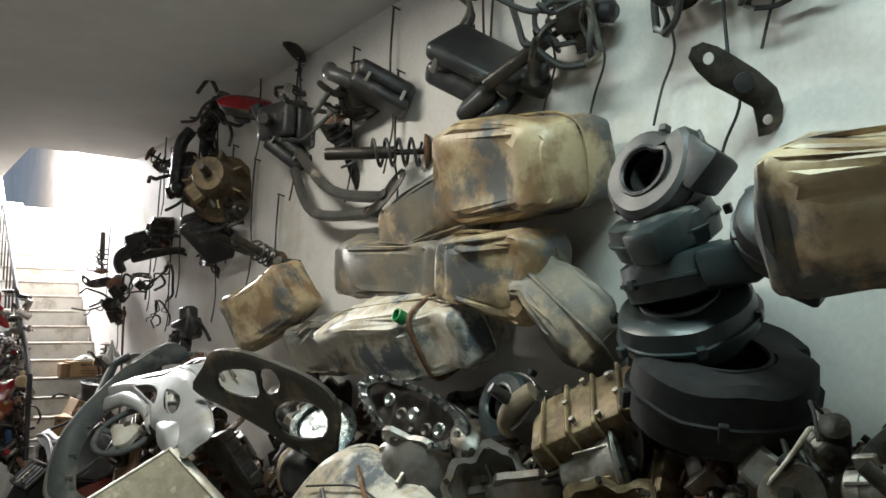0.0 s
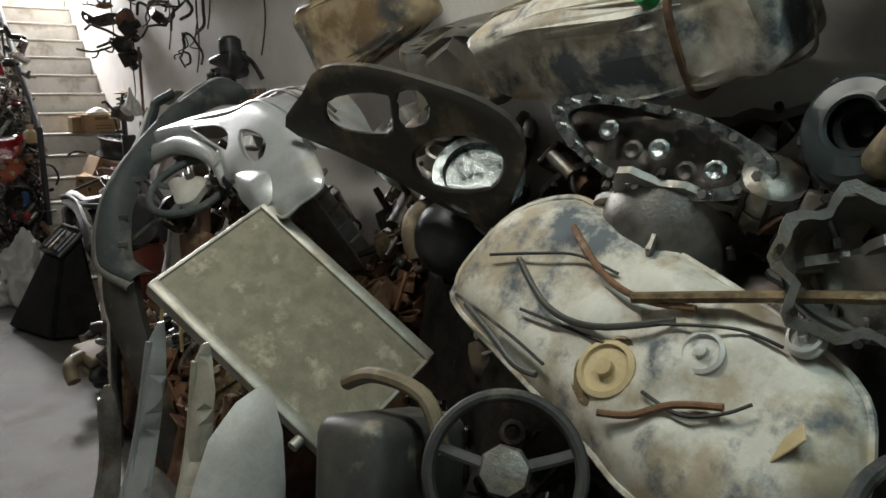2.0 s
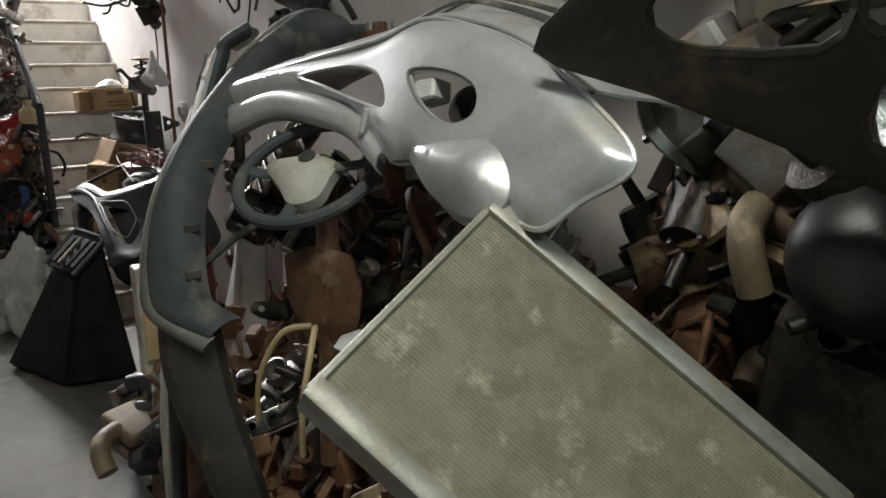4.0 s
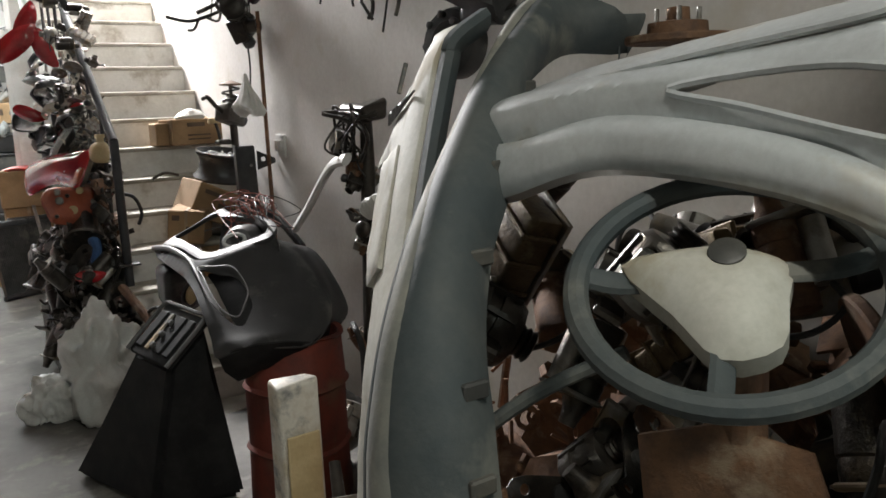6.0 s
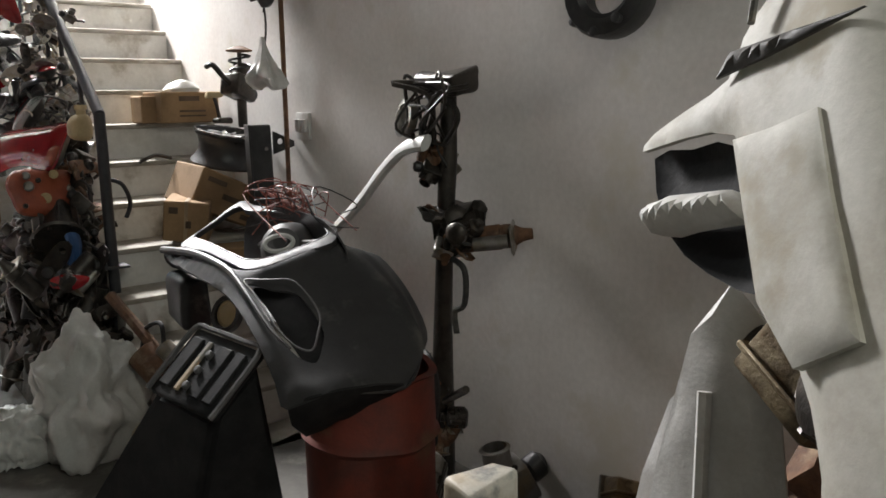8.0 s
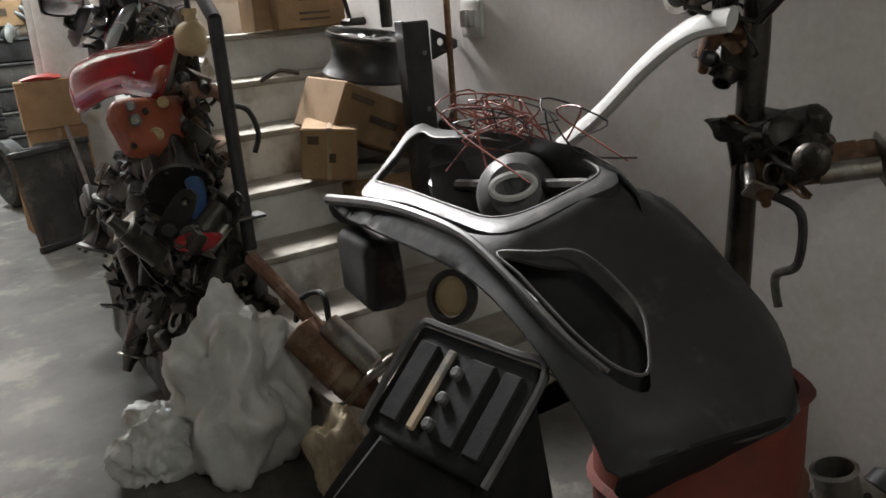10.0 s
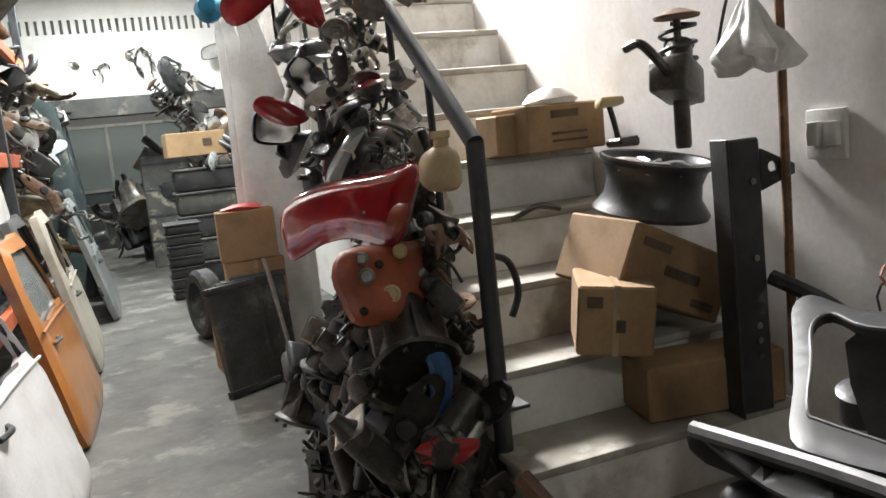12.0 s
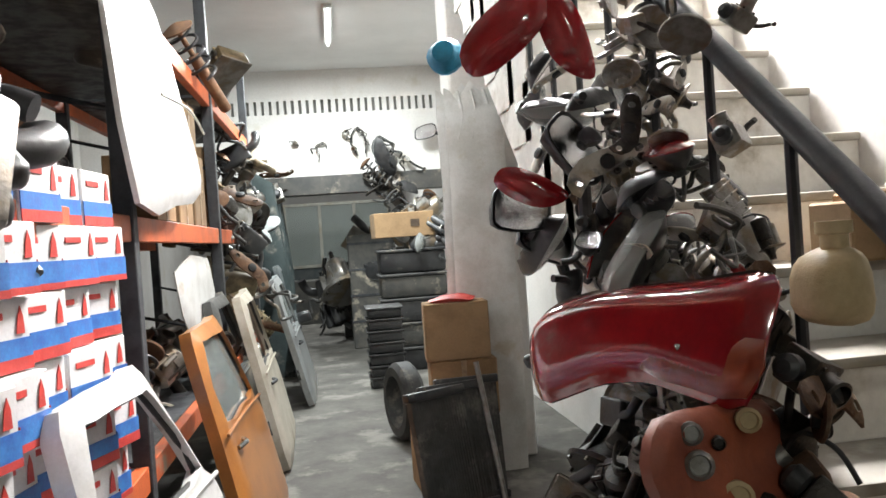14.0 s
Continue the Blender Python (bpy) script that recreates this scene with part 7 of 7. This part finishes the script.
for k in range(10):
    r = random.Random(900 + k)
    put(r.choice(["airbox", "headlamp", "gearbox", "hose"]), 0, (-0.62 + r.uniform(-0.2, 0.3), 7.75 + r.uniform(0, 0.4), 1.33 + r.uniform(0.02, 0.4)), (r.uniform(0, 360), r.uniform(-50, 50), r.uniform(0, 360)), 1.1, "parts on the crates")
for k in range(16):
    r = random.Random(950 + k)
    put(r.choice(["headlamp", "hose", "mirror", "bracket", "strut"]), 0, (-0.75 + r.uniform(-0.35, 0.4), 8.75 + r.uniform(-0.1, 0.1), 2.0 + r.uniform(-0.35, 0.7)), (r.uniform(0, 360), r.uniform(-50, 50), r.uniform(0, 360)), 1.25, "parts hung at the beam")
for x, z in ((-1.62, 2.62), (-1.35, 2.7), (-1.25, 2.5), (-1.2, 2.78), (-1.95, 2.62)):
    put(("hose", "strut", "bracket", "pump")[int(-x * 20) % 4], 0, (x, HY - 0.06, z), (int(-x * 900) % 360, 30, int(z * 700) % 360), 0.4 + 0.5 * (int(-x * 77) % 3) / 2, "parts hung at the beam")
# glazed office front and counter at the far end
office = thing("office_front", "glazed aluminium office front at the end of the hall", "office front", kind="structure")
for x in (-3.2, -2.5, -1.8, -1.1, -0.4):
    part("mullion", box((x - 0.03, 15.6, 0), (x + 0.03, 15.68, 2.2)), "rad_frame", office, smooth=0)
for z in (0.0, 0.95, 2.2):
    part("transom", box((-3.2, 15.59, z), (-0.4, 15.69, z + 0.06)), "rad_frame", office, smooth=0)
for x in (-3.17, -2.47, -1.77, -1.07):
    part("glass_pane", box((x, 15.63, 1.01), (x + 0.64, 15.64, 2.2)), "glass", office, smooth=0)
    part("kick_panel", box((x, 15.62, 0.06), (x + 0.64, 15.65, 0.95)), "bumper", office, smooth=0)
solo("desk", box((-3.0, 13.6, 0), (-1.75, 14.2, 0.78), 0.01), "dusty_black", "dark desk at the end of the hall", "desk")
for k in range(24):
    r = random.Random(1200 + k)
    put(r.choice(["airbox", "gearbox", "headlamp", "cover", "hose"]), 0, (-1.35 + r.uniform(-0.35, 0.9), 9.6 + r.uniform(0, 3.0), r.uniform(0.1, 1.5)), (r.uniform(0, 360), r.uniform(-50, 50), r.uniform(0, 360)), 1.8, "parts at the hall's end")
for k, (x, y, z) in enumerate([(-1.35, 9.8, 1.5), (-0.7, 9.9, 1.3), (-1.45, 11.2, 1.1)]):
    o = thing("parts_cabinet", "dark steel parts cabinet at the end of the hall", "cabinet", "far cabinets", loc=(x, y, 0))
    part("body", box((x - 0.05, y, 0), (x + 0.55, y + 0.5, z), 0.01), "dusty_black", o)
    for i in range(4):
        part("shelf_edge", box((x - 0.06, y - 0.01, z * (i + 1) / 4.4), (x + 0.56, y + 0.01, z * (i + 1) / 4.4 + 0.03)), "rack_steel", o)

# ---- doors leaning along the rack ----


def car_door(label, paint, at, yaw, lean, width=0.98, win_h=0.42, glass=False, mirror=False, handle=True, front=True):
    """A car door, local x along its length, z up, leaning back at the top."""
    o = thing("car_door", label, "car door", "leaning car doors")
    w, b = width, 0.64
    t = b + win_h
    if front:
        ring = [(0, 0, 0.02), (w * 0.5, 0, 0), (w * 0.97, 0, 0.03), (w, 0, 0.25), (w * 0.99, 0, b - 0.05), (w * 0.90, 0, b + 0.02), (w * 0.62, 0, t - 0.02), (w * 0.50, 0, t), (w * 0.12, 0, t - 0.01), (0.02, 0, t - 0.06), (0.0, 0, b), (-0.02, 0, 0.3)]
        hole = [(0.075, 0, b + 0.035), (0.085, 0, t - 0.10), (w * 0.16, 0, t - 0.07), (w * 0.49, 0, t - 0.07), (w * 0.58, 0, t - 0.10), (w * 0.80, 0, b + 0.05), (w * 0.5, 0, b + 0.03)]
    skin = part("outer_skin", panel(ring, [hole], 0.05, 0.03, 0.10, 0.05, (0, -1, 0), 2, bend=lambda x, y: 0.0, hole_n=2), paint, o)
    part("window_seal", tube(hole, 0.010, 6, True, 3), "rubber", skin, "black rubber window seal")
    if glass:
        part("window_glass", panel(hole, (), 0.004, 0, face=(0, -1, 0), n=2, step=0.1), "glass", o)
    if handle:
        part("handle", tube([(0.10, -0.035, b - 0.09), (0.16, -0.06, b - 0.085), (0.22, -0.035, b - 0.08)], 0.011, 8), "black" if paint != "orange_paint" else "chrome", skin)
    part("waist_trim", tube([(0.01, -0.03, b - 0.01), (w * 0.5, -0.035, b), (w * 0.93, -0.03, b - 0.01)], 0.008, 6), paint, o)
    part("inner_card", panel([(x * 0.96 + 0.02, 0.055, z * 0.58 + 0.03) for x, _, z in ring if z < b + 0.03], (), 0.02, 0.01, 0.05, 0.08, (0, 1, 0), 2), "dusty_black", o)
    if mirror:
        part("mirror", lumpy(box((w * 0.84, -0.16, b), (w * 0.97, -0.03, b + 0.11), 0.03, seg=3), 0.01, 10), "black", o)
    o.matrix_basis = pose(*at) @ pose(0, 0, 0, 0, 0, yaw) @ pose(0, 0, 0, -lean, 0, 0)
    return o


car_door("scratched white car door without glass leaning on the rack", "white_paint", (-2.04, 1.30, 0.0), 85, 13, 1.02, 0.44)
car_door("orange car door with its window leaning on the rack", "orange_paint", (-1.985, 2.78, 0.0), 87, 13, 0.98, 0.46, True, False)
car_door("beige car door edge leaning among other doors", "beige_paint", (-1.96, 4.35, 0.0), 91, 12, 1.05, 0.5, False, False)
car_door("black car door frame leaning behind a beige one", "dusty_black", (-2.10, 4.1, 0.0), 90, 12, 1.05, 0.5)
car_door("silver car door with a bare window frame leaning on the rack", "silver_paint", (-1.85, 6.3, 0.0), 90, 14, 1.1, 0.52, True, True)
car_door("dark grey car door leaning at the end of the row", "bumper", (-1.92, 7.6, 0.0), 92, 12, 1.1, 0.6)
car_door("white car door lying low under the others", "white_paint", (-2.12, 0.30, -0.0), 90, 38, 0.95, 0.42)
for k in range(6):
    o = thing("windscreen", "curved sheet of car glass standing in a row", "windscreen", "standing glass", loc=(-2.15, 8.0 + 0.3 * k, 0))
    part("sheet", panel([(-2.1, 8.0 + 0.28 * k, 0.0), (-2.5, 8.1 + 0.28 * k, 0.0), (-2.62, 8.2 + 0.28 * k, 1.9), (-2.2, 8.1 + 0.28 * k, 2.1)], (), 0.006, 0.03, 0.2, 0.1, (1, -1, 0), 2), "dark_glass", o)

# ---- pallet rack ----
FX, BX = -2.38, -3.3
rack = thing("pallet_rack", "long pallet rack with dark uprights and orange beams", "rack", loc=(-2.8, 4, 0))
UP = (-0.2, 2.55, 4.9, 7.3)
for y in UP:
    for x in (FX, BX):
        part("upright", box((x - 0.035, y - 0.035, 0), (x + 0.035, y + 0.035, 3.1), 0.004), "rack_steel", rack)
    for k in range(5):
        part("brace", tube([(FX, y, 0.3 + 0.55 * k), (BX, y, 0.55 + 0.55 * k)], 0.012, 6, n=1), "rack_steel", rack)
for z in (0.55, 1.50, 2.42):
    for y0, y1 in zip(UP, UP[1:]):
        for x in (FX, BX):
            part("beam", box((x - 0.025, y0 + 0.036, z - 0.05), (x + 0.025, y1 - 0.036, z + 0.05), 0.004), "orange_rack", rack, "orange painted beam")
        part("deck", box((BX + 0.026, y0 + 0.04, z + 0.03), (FX - 0.026, y1 - 0.04, z + 0.05)), "rack_steel", rack, smooth=0)


def packet(at, yaw, flip):
    o = thing("spares_packet", "white, blue and red spares packet stacked on the rack", "packet", "spares packets")
    shell = part("carton", lumpy(box((0, 0, 0), (0.22, 0.16, 0.17), 0.004), 0.003, 9, at[2]), "pack_white", o)
    part("blue_band", box((0.0, -0.003, 0.005), (0.22, -0.0005, 0.075), 0), "pack_blue", shell, "blue printed band")
    part("red_band", box((0.0, -0.004, 0.0), (0.22, -0.001, 0.03 if flip else 0.018), 0), "pack_red", shell, "red printed band")
    part("red_swoosh", panel([(0.165, -0.004, 0.085), (0.195, -0.004, 0.085), (0.192, -0.004, 0.125), (0.182, -0.004, 0.15), (0.172, -0.004, 0.125)], (), 0.002, face=(0, -1, 0), n=1, step=0.1), "pack_red", shell)
    part("print", box((0.03, -0.004, 0.122), (0.12, -0.001, 0.138), 0), "pack_red", shell, "red bars of print")
    part("side_band", box((0.2205, 0.0, 0.0), (0.223, 0.16, 0.08), 0), "pack_blue" if flip else "pack_red", shell)
    o.matrix_basis = pose(*at, 0, 0, yaw)
    return o


r = random.Random(5)
for row in range(6):
    for c in range(5):
        packet((-2.36 + r.uniform(-0.03, 0.02), 0.95 + 0.24 * c, 0.62 + 0.175 * row + r.uniform(0, 0.002)), 90 - 12 + r.uniform(-7, 7), row % 2)
for k in range(4):
    carton("plain brown carton stacked on the rack shelf", pose(-2.62, 2.75 + 0.02 * k, 0.62 + 0.21 * k, 0, 0, 82), (0.30, 0.22, 0.205), (), False, "rack cartons")
for y, z, s in [(3.9, 1.56, (0.34, 0.4, 0.40)), (4.4, 1.56, (0.34, 0.4, 0.45)), (4.15, 1.97, (0.38, 0.4, 0.33)), (4.9, 1.56, (0.3, 0.4, 0.55)), (3.3, 1.56, (0.4, 0.5, 0.22))]:
    carton("large brown carton on the upper rack shelf", pose(-2.42, y, z, 0, 0, 88), s, (), True, "rack cartons")
wp = thing("white_bonnet", "white car bonnet standing on the upper rack shelf", "bonnet", loc=(-2.3, 3.0, 1.5))
part("skin", panel([(-2.27, 2.30, 1.58), (-2.25, 2.9, 1.60), (-2.25, 3.55, 1.70), (-2.31, 3.50, 2.10), (-2.36, 3.20, 2.55), (-2.38, 2.5, 2.62), (-2.33, 2.30, 2.2)], (), 0.02, 0.03, 0.12, 0.05, (1, -0.2, 0), 2), "white_paint", wp)
part("seam", tube([(-2.19, 2.42, 1.98), (-2.17, 2.9, 2.0), (-2.20, 3.45, 1.98)], 0.006, 6), "beige_paint", wp)
solo("tilted_sheet", panel([(-2.42, 3.6, 1.30), (-2.40, 4.6, 1.36), (-2.40, 4.7, 0.90), (-2.40, 4.0, 0.85)], (), 0.006, 0.02, 0.1, 0.06, (1, 0, 0), 2), "white_plastic", "pale grey sheet leaning inside the rack", "sheet")
heap("rack scrap", 34, (-2.9, -2.35), (2.9, 7.2), lambda x, y: 0.80 + 0.12 * math.sin(5 * y), METAL, 61, (0.9, 1.4))
heap("rack scrap", 24, (-2.9, -2.4), (5.0, 8.2), lambda x, y: 1.72, METAL, 62, (0.9, 1.4))
heap("rack scrap", 40, (-2.7, -2.15), (5.0, 8.6), lambda x, y: 2.05 + 0.45 * math.sin(3 * y), ["hose", "bracket", "airbox", "headlamp", "strut", "pump"], 63, (0.9, 1.3), 0.7)
heap("rack scrap", 18, (-2.9, -2.35), (-0.1, 2.4), lambda x, y: 1.70, ["airbox", "hose", "cover", "strut", "gearbox"], 64, (1.2, 1.8), 0.1)
heap("rack scrap", 14, (-2.8, -2.3), (-0.1, 3.0), lambda x, y: 0.24, METAL, 66, (0.9, 1.3))
heap("rack scrap", 14, (-2.9, -2.3), (0.2, 6.5), lambda x, y: 2.62, ["airbox", "hose", "cover", "strut", "gearbox", "headlamp"], 65, (1.2, 1.7), 0.1)

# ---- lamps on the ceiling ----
# a batten and tube for each, the added fill at y -4.9 too
for tx, ty, colour, power in TUBES_AND_FILL:
    o = thing("tube_lamp", "white tube lamp under the ceiling, one of real and added tubes", "ceiling lamp", "tube lamps", loc=(tx, ty, CEIL))
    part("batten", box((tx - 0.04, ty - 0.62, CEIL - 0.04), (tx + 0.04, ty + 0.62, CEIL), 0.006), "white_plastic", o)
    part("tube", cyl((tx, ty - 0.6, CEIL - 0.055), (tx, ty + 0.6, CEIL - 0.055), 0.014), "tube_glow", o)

for group in PROTO.values():
    for o in group:
        if o.name not in USED:
            for c in [*o.children_recursive, o]:
                bpy.data.objects.remove(c)
